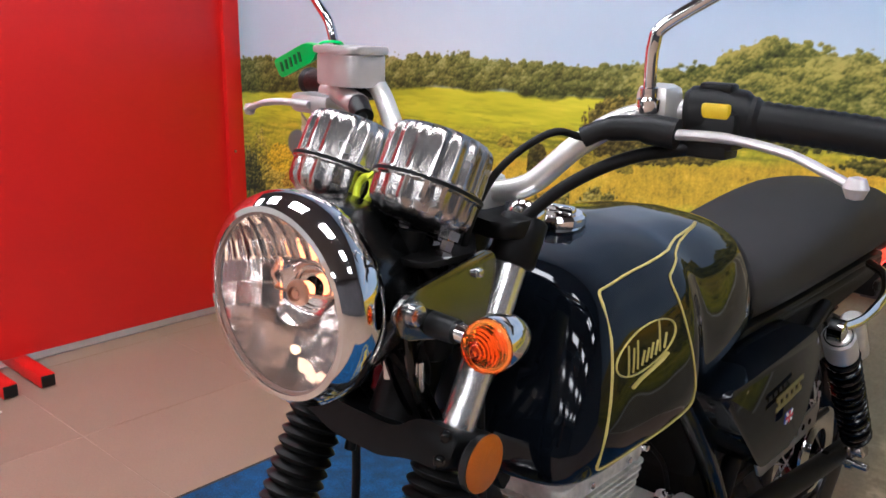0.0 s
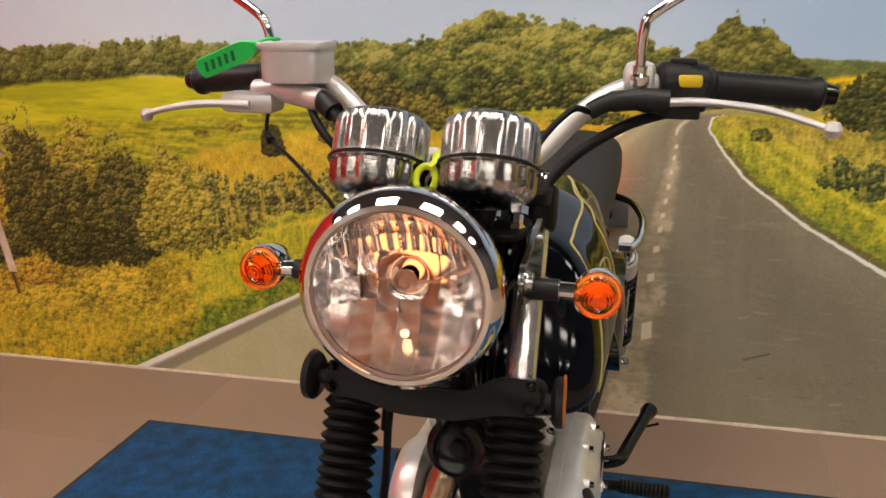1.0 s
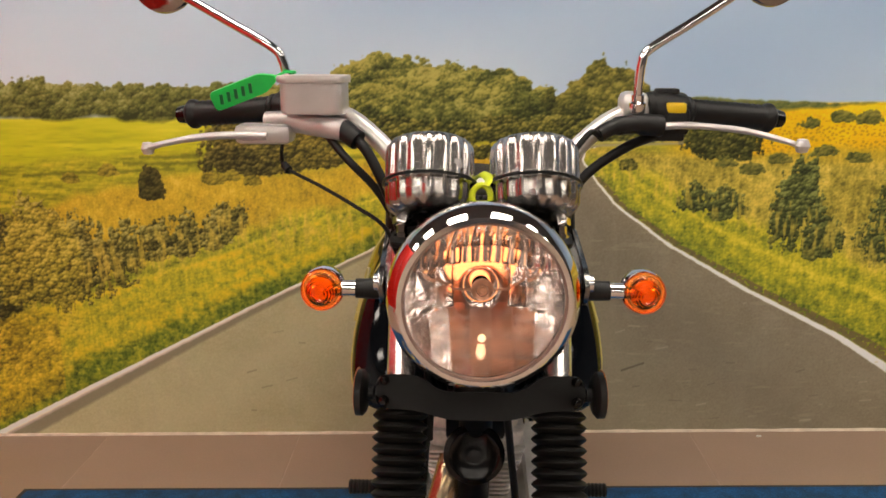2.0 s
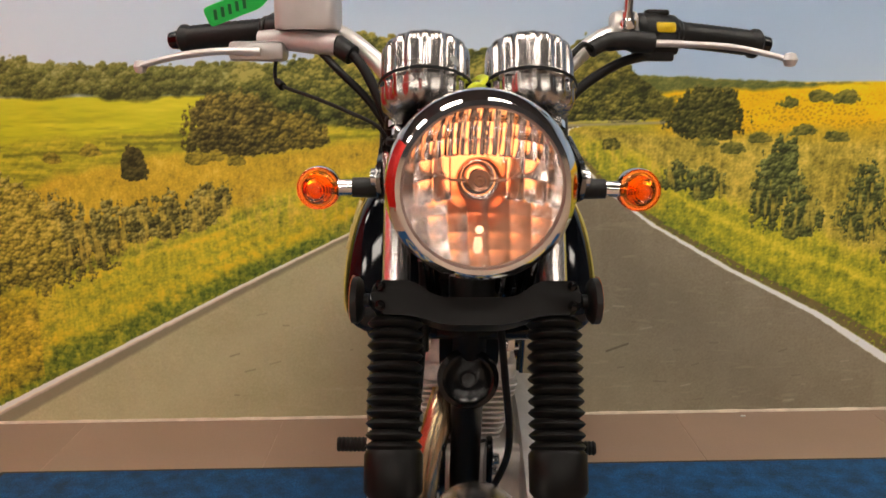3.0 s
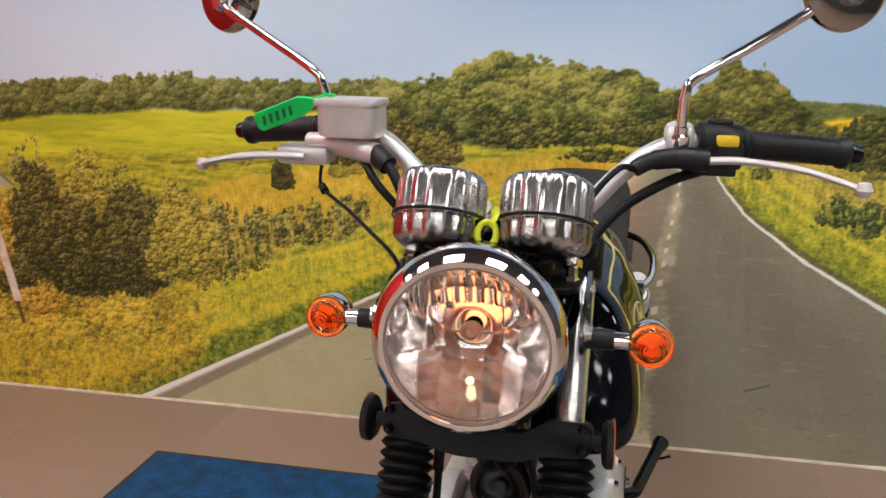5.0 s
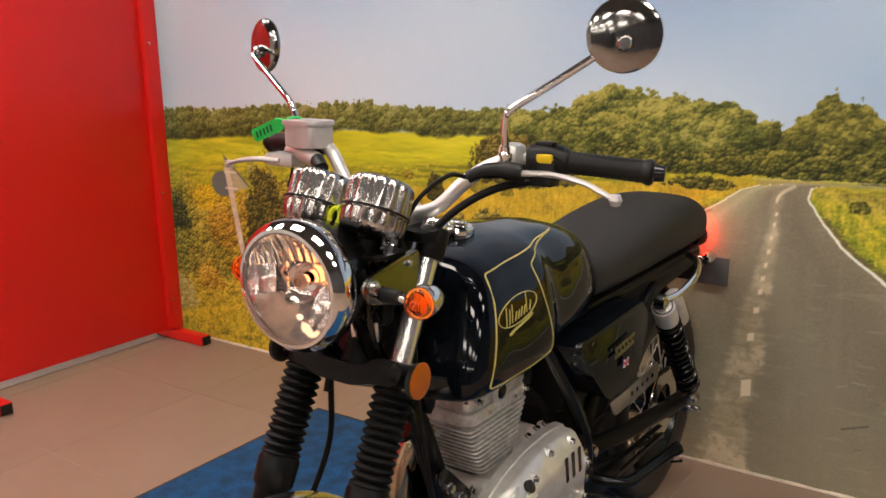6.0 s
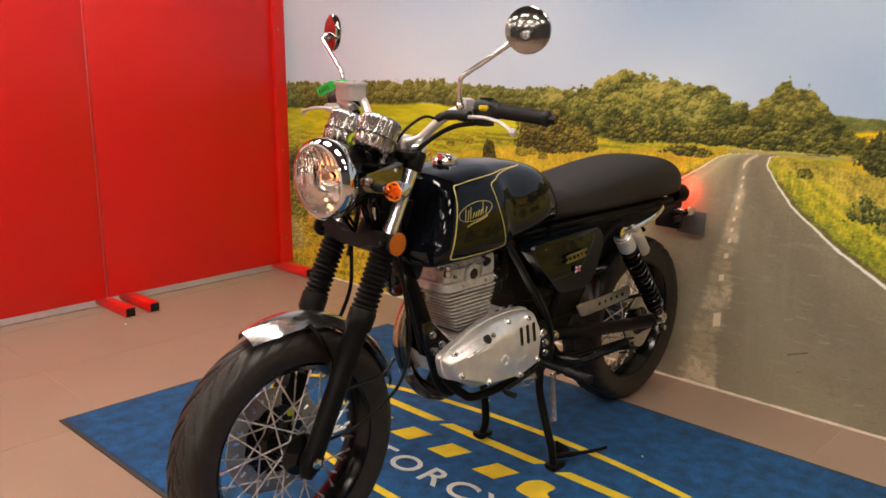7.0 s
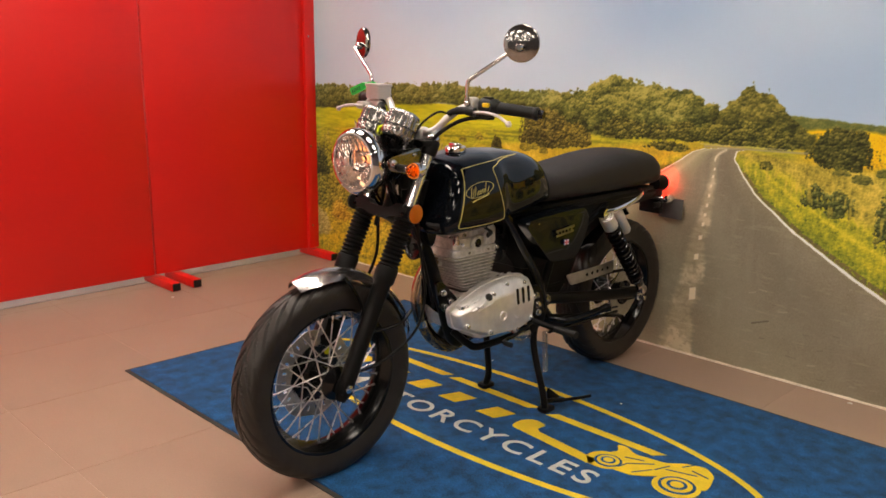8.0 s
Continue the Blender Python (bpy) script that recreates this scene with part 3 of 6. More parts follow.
    # tall pale grass in front of the bushes
    for m, lo, hi in ((left, [(-2.7, 0.22), (-1.5, 0.34), (-1.15, 0.46), (-0.7, 0.6)], [(-2.7, 0.45), (-1.5, 0.5), (-1.15, 0.57), (-0.7, 0.68)]), (right, [(0.5, 0.76), (1.1, 0.53), (1.75, 0.34)], [(0.5, 0.8), (1.1, 0.66), (1.75, 0.52)])):
        band = edge(Z - line(lo, X), 0.06) * edge(line(hi, X) + (n_tall - 0.5) * 0.16 - Z, 0.06) * m
        lay(band * np.clip(n_tall * 5 - 2.35, 0, 1), ramp(turf + 0.15, (128, 118, 48), (180, 160, 66), (218, 190, 84)), 0.7)
    # rank grass and weeds in the far left foreground
    lay((X < -1.25) * edge(0.4 - Z, 0.1) * edge(lx0 - 0.06 - X, 0.05), ramp(turf + band_l * 0.4 + CLUMP[0.05][1] * 0.25 + CLUMP[0.024][1] * 0.3, (84, 78, 30), (148, 132, 46), (196, 168, 52), (222, 194, 76)), 0.85)
    rank = edge(-1.3 - X + (n_mid - 0.5) * 0.3, 0.2) * edge(0.72 - Z + (n_mid - 0.5) * 0.16, 0.08) * edge(Z - 0.2, 0.12)
    lay(rank, ramp(near_leaf + (n_mid - 0.5) * 0.9, (80, 72, 28), (142, 126, 46), (192, 166, 58), (222, 194, 78)), 0.8)
    weed = ((84, 66, 26), (142, 112, 40), (184, 148, 54), (212, 184, 86))
    shade = ((24, 27, 12), (50, 52, 24), (84, 82, 38), (140, 130, 66))
    moss = ((60, 58, 24), (108, 102, 40), (158, 144, 56), (204, 184, 86))
    for x0, x1, z0, z1, tint, gaps, dense in ((-2.3, -1.98, 0.62, 0.74, ((120, 106, 32), (180, 156, 40), (212, 180, 46), (228, 196, 70)), 0.8, 0.1), (-2.56, -2.2, 0.3, 0.68, moss, 0.6, 0.2), (-2.3, -2.02, 0.3, 0.58, moss, 0.7, 0.1), (-2.2, -1.94, 0.44, 0.66, weed, 0.7, 0.1), (-1.98, -1.84, 0.58, 0.7, weed, 0.8, 0.05), (-2.5, -2.3, 0.5, 0.7, shade, 0.8, 0.0), (-1.94, -1.7, 0.4, 0.83, shade, 0.6, 0.12), (-1.74, -1.5, 0.42, 0.85, moss, 0.65, 0.12), (-1.62, -1.3, 0.38, 0.75, shade, 0.5, 0.25), (-1.84, -1.52, 0.36, 0.7, shade, 0.5, 0.25), (-1.42, -1.14, 0.42, 0.72, moss, 0.6, 0.15), (-2.02, -1.84, 0.34, 0.5, shade, 0.8, 0.05), (-1.98, -1.72, 0.28, 0.38, weed, 0.9, 0.05), (-2.3, -2.1, 0.24, 0.36, weed, 0.9, 0.0), (-2.56, -2.3, 0.12, 0.3, ((130, 116, 62), (176, 158, 88), (208, 190, 122)), 0.8, 0.1)):
        bush(x0, x1, z0, z1, tint, gaps=gaps, dense=dense)
    # the road
    lx, rx = lx0 + (n_fine - 0.5) * 0.008, rx0 + (n_fine - 0.5) * 0.008
    on = edge(X - lx) * edge(rx - X) * (Z < 0.888)
    across = (X - lx) / np.maximum(rx - lx, 0.02)
    tar = ramp(np.clip(across + (n_big - 0.5) * 0.25, 0, 1), (178, 172, 132), (170, 163, 128), (140, 132, 110), (128, 119, 101), (132, 122, 102)) + (n_mid[..., None] - 0.5) * 14 + (speck[..., None] - 0.5) * 9
    lay(on, tar)
    # worn tracks run with the road
    for off, wide, c, amount in ((0.17, 0.05, (192, 186, 150), 0.4), (0.34, 0.06, (150, 145, 112), 0.35), (0.63, 0.05, (146, 138, 118), 0.4), (0.8, 0.06, (112, 104, 88), 0.35)):
        lay(on * np.exp(-((across - off) / wide) ** 2) * (0.4 + 0.9 * n_big), c, amount)
    lay(on * np.clip(fbm(26, 5) * 5 - 2.9, 0, 1), (158, 150, 128), 0.16)
    lay(on * np.clip(n_row * 6 - 4.0, 0, 1), (176, 168, 140), 0.22)
    # bright verge between tar and grass, the edge lines
    w_l = np.interp(fz, [0, 0.3, 0.6, 0.85], [0.062, 0.033, 0.016, 0.006])[:, None]
    lay(edge(w_l / 2 - np.abs(X - lx - w_l * 0.3), 0.004) * (Z < 0.885), (252, 238, 218))
    lay(edge(w_l * 0.8 - np.abs(X - lx - w_l * 1.3), 0.02) * (Z < 0.8), (104, 96, 84), 0.55)
    lay(edge(w_l / 2 - np.abs(X - rx + w_l * 0.4), 0.004) * (Z < 0.885), (252, 242, 226))
    lay(edge(w_l * 0.9 - np.abs(X - rx - w_l * 1.1), 0.01) * (CLUMP[0.012][0] + speck * 0.3 > 0.62) * (Z < 0.8), (104, 86, 66), 0.8)
    # worn middle: pale patched strip and dashes
    mx = np.interp(fz, [0, 0.3, 0.6, 0.86], [0.13, 0.175, 0.225, 0.262])[:, None] + (n_mid - 0.5) * 0.04
    mw = np.interp(fz, [0, 0.3, 0.6, 0.86], [0.07, 0.045, 0.026, 0.007])[:, None] * (0.45 + 0.6 * n_row + 0.6 * n_mid)
    strip = on * edge(mw - np.abs(X - mx), 0.022)
    lay(strip, ramp(n_row * 1.5 - 0.25 + (speck - 0.5) * 0.2, (162, 148, 118), (188, 170, 136), (206, 188, 154)), 0.48)
    lay(strip * np.clip(n_mid * 8 - 4.4, 0, 1), (220, 204, 172), 0.5)
    lay(strip * np.clip(2.3 - n_fine * 6, 0, 1), (124, 114, 94), 0.4)
    for zc, dz, wx in ((0.27, 0.026, 0.0145), (0.43, 0.012, 0.0095), (0.513, 0.009, 0.008), (0.57, 0.008, 0.006), (0.61, 0.007, 0.006), (0.65, 0.007, 0.005), (0.69, 0.007, 0.005), (0.73, 0.006, 0.004), (0.77, 0.006, 0.004), (0.8, 0.005, 0.004)):
        xc = float(np.interp(zc, [0.27, 0.43, 0.6, 0.86], [0.198, 0.203, 0.226, 0.262]))
        lay(edge(dz - np.abs(Z - zc - (X - xc) * 0.3), 0.004) * edge(wx - np.abs(X - xc), 0.004), (228, 216, 192), 0.9)
    # the centre line curls to the left at the bend
    for k in range(14):
        a = k / 13
        lay(edge(0.0035 - np.hypot(X - 0.252 - 0.045 * a ** 2, (Z - 0.835 - 0.046 * a) * 0.6), 0.004), (216, 204, 176), 0.7)
    # the bend: the road runs off to the right as a thin band
    lay(edge(0.004 - np.abs(Z - 0.889 - 0.012 * (X - 0.25))) * (X > 0.2) * (X < 0.62), (150, 142, 124), 0.75)
    lay(edge(0.002 - np.abs(Z - 0.897 - 0.012 * (X - 0.25)), 0.004) * (X > 0.18) * (X < 0.55), (206, 194, 160), 0.5)
    # dirt and scratches on the road
    for _ in range(46):
        x, z, w = rng.uniform(-0.7, 1.25), rng.uniform(0.03, 0.42), rng.uniform(0.004, 0.02)
        lay(on * edge(0.0016 - np.abs(Z - z - rng.uniform(-0.1, 0.35) * (X - x)), 0.004) * (np.abs(X - x) < w), ((84, 78, 66), (196, 188, 168))[int(rng.random() * 1.7)], rng.uniform(0.2, 0.5))
    lay(edge(0.003 - np.abs(Z - 0.215 - 0.35 * (X - 0.5)), 0.004) * (np.abs(X - 0.5) < 0.035), (70, 64, 54), 0.6)
    # back of a road sign on its post
    post = np.abs(X + 2.046 - (0.864 - Z) * 0.186)
    lay(edge(0.007 - np.abs(X + 2.046 - (0.864 - Z) * 0.186 + 0.004), 0.01) * (Z < 0.33) * (Z > 0.24), (82, 62, 40))
    sx, sz = X + 2.05, 0.865 - Z
    tri = edge(np.minimum(np.minimum(sz - sx * 0.82, Z - 0.69 - sx * 0.28), sx - sz * 0.02), 0.006)
    lay(tri, ramp(n_fine + (n_mid - 0.5), (158, 148, 118), (186, 176, 148)), 0.92)
    lay(tri * edge(0.008 - np.abs(sz - sx * 0.82 - 0.006), 0.004), (104, 102, 94), 0.85)
    lay(edge(0.056 - np.hypot((X + 2.068) * 0.8, Z - 0.737), 0.008) * (X < -2.046 + sz * 0.186), (98, 104, 106), 0.95)
    lay(edge(0.017 - post) * (Z < 0.81) * (Z > 0.32), ramp(n_fine + (n_mid - 0.5) * 0.8, (188, 170, 150), (222, 208, 192)))
    for z in (0.79, 0.72):
        lay(edge(0.005 - np.abs(Z - z), 0.004) * edge(0.04 - np.abs(X + 2.012), 0.006), (226, 214, 198), 0.7)
    # the sheet: fine cells where the picture is, wide ones beyond
    xs = np.concatenate([np.linspace(ROOM_X0, -2.665, 2)[:-1] if ROOM_X0 < -2.67 else np.array([]), fx, np.linspace(1.8, ROOM_X1, 24)])
    zs = np.concatenate([fz, np.linspace(1.22, CEILING, 60)])
    ii = np.clip(((xs + 2.66) / step).round().astype(int), 0, W - 1)
    jj = np.clip((zs / step).round().astype(int), 0, H - 1)
    col = img[jj][:, ii]
    over = zs > fz[-1]
    col[over] = sky(*np.meshgrid(xs, zs[over]))
    col = col / 255
    col = np.where(col > 0.04, ((np.clip(col, 0, 1) + 0.055) / 1.055) ** 2.4, np.clip(col, 0, 1) / 12.92)
    grey = col.mean(-1, keepdims=True)
    col = np.clip((grey + (col - grey) * 1.03) * 1.2, 0.002, 0.9)
    nx, nz = len(xs), len(zs)
    co = np.zeros((nz, nx, 3), np.float32)
    co[..., 0], co[..., 2] = xs[None], zs[:, None]
    co[..., 1] = WALL_Y
    idx = np.arange(nz * nx).reshape(nz, nx)
    quads = np.stack([idx[:-1, :-1], idx[:-1, 1:], idx[1:, 1:], idx[1:, :-1]], -1).reshape(-1, 4)
    me = bpy.data.meshes.new("wall_north")
    me.vertices.add(nz * nx)
    me.vertices.foreach_set("co", co.ravel())
    me.loops.add(quads.size)
    me.loops.foreach_set("vertex_index", quads.ravel().astype(np.int32))
    me.polygons.add(len(quads))
    me.polygons.foreach_set("loop_start", np.arange(0, quads.size, 4, dtype=np.int32))
    me.update(calc_edges=True)
    layer = me.color_attributes.new("print", "FLOAT_COLOR", "POINT")
    layer.data.foreach_set("color", np.concatenate([col, np.ones((nz, nx, 1))], -1).astype(np.float32).ravel())
    m = bpy.data.materials.new("printed_mural")
    m.use_nodes = True
    nt = m.node_tree
    b = nt.nodes["Principled BSDF"]
    at = nt.nodes.new("ShaderNodeVertexColor")
    at.layer_name = "print"
    nt.links.new(at.outputs["Color"], b.inputs["Base Color"])
    b.inputs["Roughness"].default_value = 0.5
    b.inputs["Specular IOR Level"].default_value = 0.3
    me.materials.append(m)
    tagged(new("wall_north", me), "wall-high printed photo mural of a country road between fields", "mural", kind="structure")


mural()
# pale bead of filler where the mural meets the floor
bead = tube([(ROOM_X0 + 0.02 + k * 0.04, WALL_Y - 0.001, 0.002) for k in range(int((LX - 0.04) / 0.04))], [0.006 + 0.0015 * math.sin(k * 1.7) * math.sin(k * 0.31) for k in range(int((LX - 0.04) / 0.04))], 6)
tagged(part("trim", bead, material("filler_bead", srgb(222, 208, 188), 0.7)), "thin pale filler bead along the foot of the mural", "trim", kind="structure")


# ---- red partition on feet ----
def partition(y0, y1, feet, posts=()):
    root = empty("partition_panel")
    root.location = (-2.385, (y0 + y1) / 2, 0)
    h, w = 2.05, y1 - y0
    part("panel", box((0, 0, 0.055 + h / 2), (0.03, w - 0.006, h), 0.004), RED_PAINT, root)
    for sgn in posts:
        p = part("post", box((0.012, sgn * (w / 2 - 0.04), 0.055 + h / 2), (0.05, 0.074, h), 0.006), RED_PAINT, root)
        for z in (0.20, 0.69, 1.34):
            part("rivet", lathe([(0.006, 0), (0.006, 0.002), (0.003, 0.004), (0, 0.0045)], axis_matrix((0.037, sgn * (w / 2 - 0.05), z), (1, 0, 0)), 10), POLISHED, p)
    for y in feet:
        f = part("foot", box((0.06, y - (y0 + y1) / 2, 0.026), (0.33, 0.05, 0.045), 0.005), RED_PAINT, root)
        part("end_cap", box((0.227, y - (y0 + y1) / 2, 0.026), (0.006, 0.044, 0.039), 0.002), PLASTIC, f, "black plastic end cap")
    tagged(root, "red painted steel partition panel standing on square-tube feet", "partition", "red partition panels")


partition(0.527, 1.605, (0.655, 1.575), (1,))
partition(-0.555, 0.523, (-0.43, 0.534))
partition(-1.637, -0.559, (-1.51, -0.69))

# pale floor sheet behind the partition; light from behind is put into its colour
slab("backlit_floor_sheet", ((ROOM_X0 - 2.44) / 2, (WALL_Y + ROOM_Y0) / 2 + 1.5, 0.002), (-2.44 - ROOM_X0, WALL_Y - ROOM_Y0 - 3.1, 0.004), BACKLIT_FLOOR, "pale floor sheet behind the red partition, brightened for light from behind", "floor covering")


# ---- the blue mat ----
def logo_mat():
    root = empty("floor_mat")
    x0, x1, y0, y1, top = -1.232, 1.245, -0.171, 1.321, 0.009
    part("edging", box(((x0 + x1) / 2, (y0 + y1) / 2, 0.0025), (x1 - x0, y1 - y0, 0.005), 0.002, segs=1), MAT_EDGE, root, "dark rubber edging", smooth=False)
    part("carpet", box(((x0 + x1) / 2, (y0 + y1) / 2, 0.0045), (x1 - x0 - 0.032, y1 - y0 - 0.032, 0.009), 0.003), CARPET, root, "blue carpet pile")

    def inlay(name, polys, mat, label, z=top):
        bm = bmesh.new()
        for poly in polys:
            prism(poly, z - 0.003, z + 0.0012, "xy", bm=bm)
        return part(name, bm, mat, root, label, smooth=False)
    # oval line
    cx, cy, a, b, w = 0.03, 0.585, 1.02, 0.31, 0.013
    bm = bmesh.new()
    n = 128
    ring = []
    for k in range(n):
        t = 2 * math.pi * k / n
        ring.append([bm.verts.new((cx + (a + d) * math.cos(t), cy + (b + d) * math.sin(t), top + h)) for d, h in ((-w, -0.003), (w, -0.003), (w, 0.0012), (-w, 0.0012))])
    for k in range(n):
        p, q = ring[k], ring[(k + 1) % n]
        for i in range(4):
            bm.faces.new((p[i], p[(i + 1) % 4], q[(i + 1) % 4], q[i]))
    part("oval_line", bm, MAT_YELLOW, root, "yellow oval line", smooth=False)

    def para(xa, xb, ya, yb, lean):
        return [(xa, ya), (xb, ya), (xb + lean, yb), (xa + lean, yb)]
    for xa, xb in ((-0.86, -0.33), (-0.29, 0.11), (0.19, 0.62)):
        inlay("bar", [para(xa, xb, 0.708, 0.742, 0.03)], MAT_YELLOW, "yellow bar")
    for xa in (-0.74, -0.55, -0.365, -0.19, 0.0):
        inlay("dash", [para(xa, xa + 0.085, 0.553, 0.635, 0.03)], MAT_YELLOW, "yellow dash")
    hook = [(0.165, 0.55), (0.52, 0.515), (0.52, 0.555), (0.262, 0.582), (0.243, 0.6), (0.252, 0.64), (0.19, 0.648), (0.16, 0.61)]
    inlay("hook_bar", [rounded(hook, 0.02)], MAT_YELLOW, "yellow hooked bar")

    def disc(x, y, r, n=24):
        return [(x + r * math.cos(6.2832 * k / n), y + r * 0.92 * math.sin(6.2832 * k / n)) for k in range(n)]
    # outline of a racing machine
    inlay("wheel_disc", [disc(0.535, 0.575, 0.062)], MAT_YELLOW, "yellow wheel of a printed racing machine")
    inlay("wheel_disc", [disc(0.775, 0.585, 0.072)], MAT_YELLOW, "yellow wheel of a printed racing machine")
    body = [(0.50, 0.6), (0.53, 0.655), (0.50, 0.69), (0.53, 0.7), (0.58, 0.672), (0.62, 0.68), (0.68, 0.69), (0.72, 0.73), (0.78, 0.752), (0.825, 0.72), (0.845, 0.66), (0.85, 0.62), (0.80, 0.60), (0.72, 0.62), (0.68, 0.575), (0.64, 0.545), (0.58, 0.54), (0.54, 0.56)]
    inlay("bike_body", [rounded(body, 0.012, 3)], MAT_YELLOW, "yellow body of a printed racing machine", top + 0.001)
    for x, y, r in ((0.545, 0.575, 0.044), (0.775, 0.59, 0.056)):
        for q, mat, nm in ((1.0, CARPET, "ring"), (0.82, MAT_YELLOW, "hub_spot"), (0.55, CARPET, "ring"), (0.36, MAT_YELLOW, "hub_spot")):
            z = {1.0: 0.0016, 0.82: 0.0024, 0.55: 0.0032, 0.36: 0.004}[q]
            inlay(nm, [disc(x, y, r * q)], mat, "blue ring" if mat is CARPET else "yellow hub", top + z)
    strokes = ((0.6, 0.6, 0.66, 0.655), (0.57, 0.63, 0.625, 0.65), (0.64, 0.56, 0.675, 0.62), (0.68, 0.625, 0.70, 0.68), (0.70, 0.65, 0.79, 0.68), (0.76, 0.70, 0.82, 0.69), (0.59, 0.56, 0.6, 0.6), (0.73, 0.70, 0.75, 0.74))
    gaps = []
    for xa, ya, xb, yb in strokes:
        d = V((xb - xa, yb - ya, 0)).normalized() * 0.0045
        gaps.append([(xa - d.y, ya + d.x), (xa, ya), (xb, yb), (xb - d.y, yb + d.x)])
    inlay("gap_line", gaps, CARPET, "blue gap lines", top + 0.0022)
    # the word
    cu = bpy.data.curves.new("word", "FONT")
    cu.body, cu.size, cu.extrude, cu.space_character = "MOTORCYCLES", 0.122, 0.0015, 1.24
    cu.align_x = "CENTER"
    cu.offset = 0.0012
    tmp = new("word", cu)
    me = bpy.data.meshes.new_from_object(tmp.evaluated_get(bpy.context.evaluated_depsgraph_get()))
    bpy.data.objects.remove(tmp)
    w = max(v.co.x for v in me.vertices) - min(v.co.x for v in me.vertices)
    for v in me.vertices:
        v.co = V((v.co.x * 1.165 / w, v.co.y + 0.4, v.co.z + top))
    me.materials.append(MAT_WHITE)
    ob = new("lettering", me)
    ob.parent = root
    ob["label"] = "white word motorcycles"
    tagged(root, "blue carpet mat with yellow oval logo and white lettering", "floor mat")


logo_mat()


# ---- the motorcycle, in its own frame: x to its left, y to its tail, z up ----
BIKE = empty("motorcycle")
BIKE.matrix_basis = pose(-0.017, 0, 0, 0, 1.2, 0)
tagged(BIKE, "black retro motorcycle with chrome parts on its centre stand", "motorcycle")
AXLE_F, AXLE_R = V((0, -0.088, 0.300)), V((0, 1.357, 0.305))


def fork(z):
    """The fork's line: y at a height."""
    return -0.096 + 0.477 * (z - 0.281)


FORK_DIR = V((0, 0.477, 1)).normalized()
FORK_X = 0.091


def bolt(at, d, r=0.006, h=0.006, parent=None, mat=None, name="bolt"):
    hexagon = [(r * 1.35, 0), (r * 1.35, h * 0.25), (r, h * 0.25), (r, h * 0.9), (r * 0.8, h), (0, h)]
    return part(name, lathe(hexagon, axis_matrix(at, d), 12), mat or POLISHED, parent or BIKE)


# wheels -------------------------------------------------------------
def tyre_mesh(outer, width, bead, grooves, n, m):
    prof = []
    for k in range(m + 1):
        u = -1 + 2 * k / m
        a = u * 2.15
        x = width / 2 * math.sin(min(max(a, -2.15), 2.15)) / 1.0
        r = outer - (outer - bead) * (abs(a) / 2.15) ** 2.6
        prof.append((x, r, u))
    rim_x = width / 2 * math.sin(2.15)
    bm = bmesh.new()
    rings = []
    period = 2 * math.pi / grooves
    for i in range(n):
        a = 2 * math.pi * i / n
        ring = []
        for x, r, u in prof:
            s = abs(u)
            depth = 0.0
            if 0.06 < s < 0.72:
                ph = (a + (0.5 * period if u > 0 else 0) - 0.72 * s ** 0.7) / period
                d = abs(ph - round(ph)) * period * r
                depth = min(1.0, max(0.0, (0.0085 - d) / 0.003)) * 0.008 * min((s - 0.06) * 14, 1, (0.72 - s) * 14)
            elif s < 0.035:
                depth = 0.004
            rr = r - depth
            ring.append(bm.verts.new((x, rr * math.cos(a), rr * math.sin(a))))
        rings.append(ring)
    for i in range(n):
        p, q = rings[i], rings[(i + 1) % n]
        for k in range(m):
            bm.faces.new((p[k], p[k + 1], q[k + 1], q[k]))
        bm.faces.new((p[m], p[0], q[0], q[m]))
    return bm


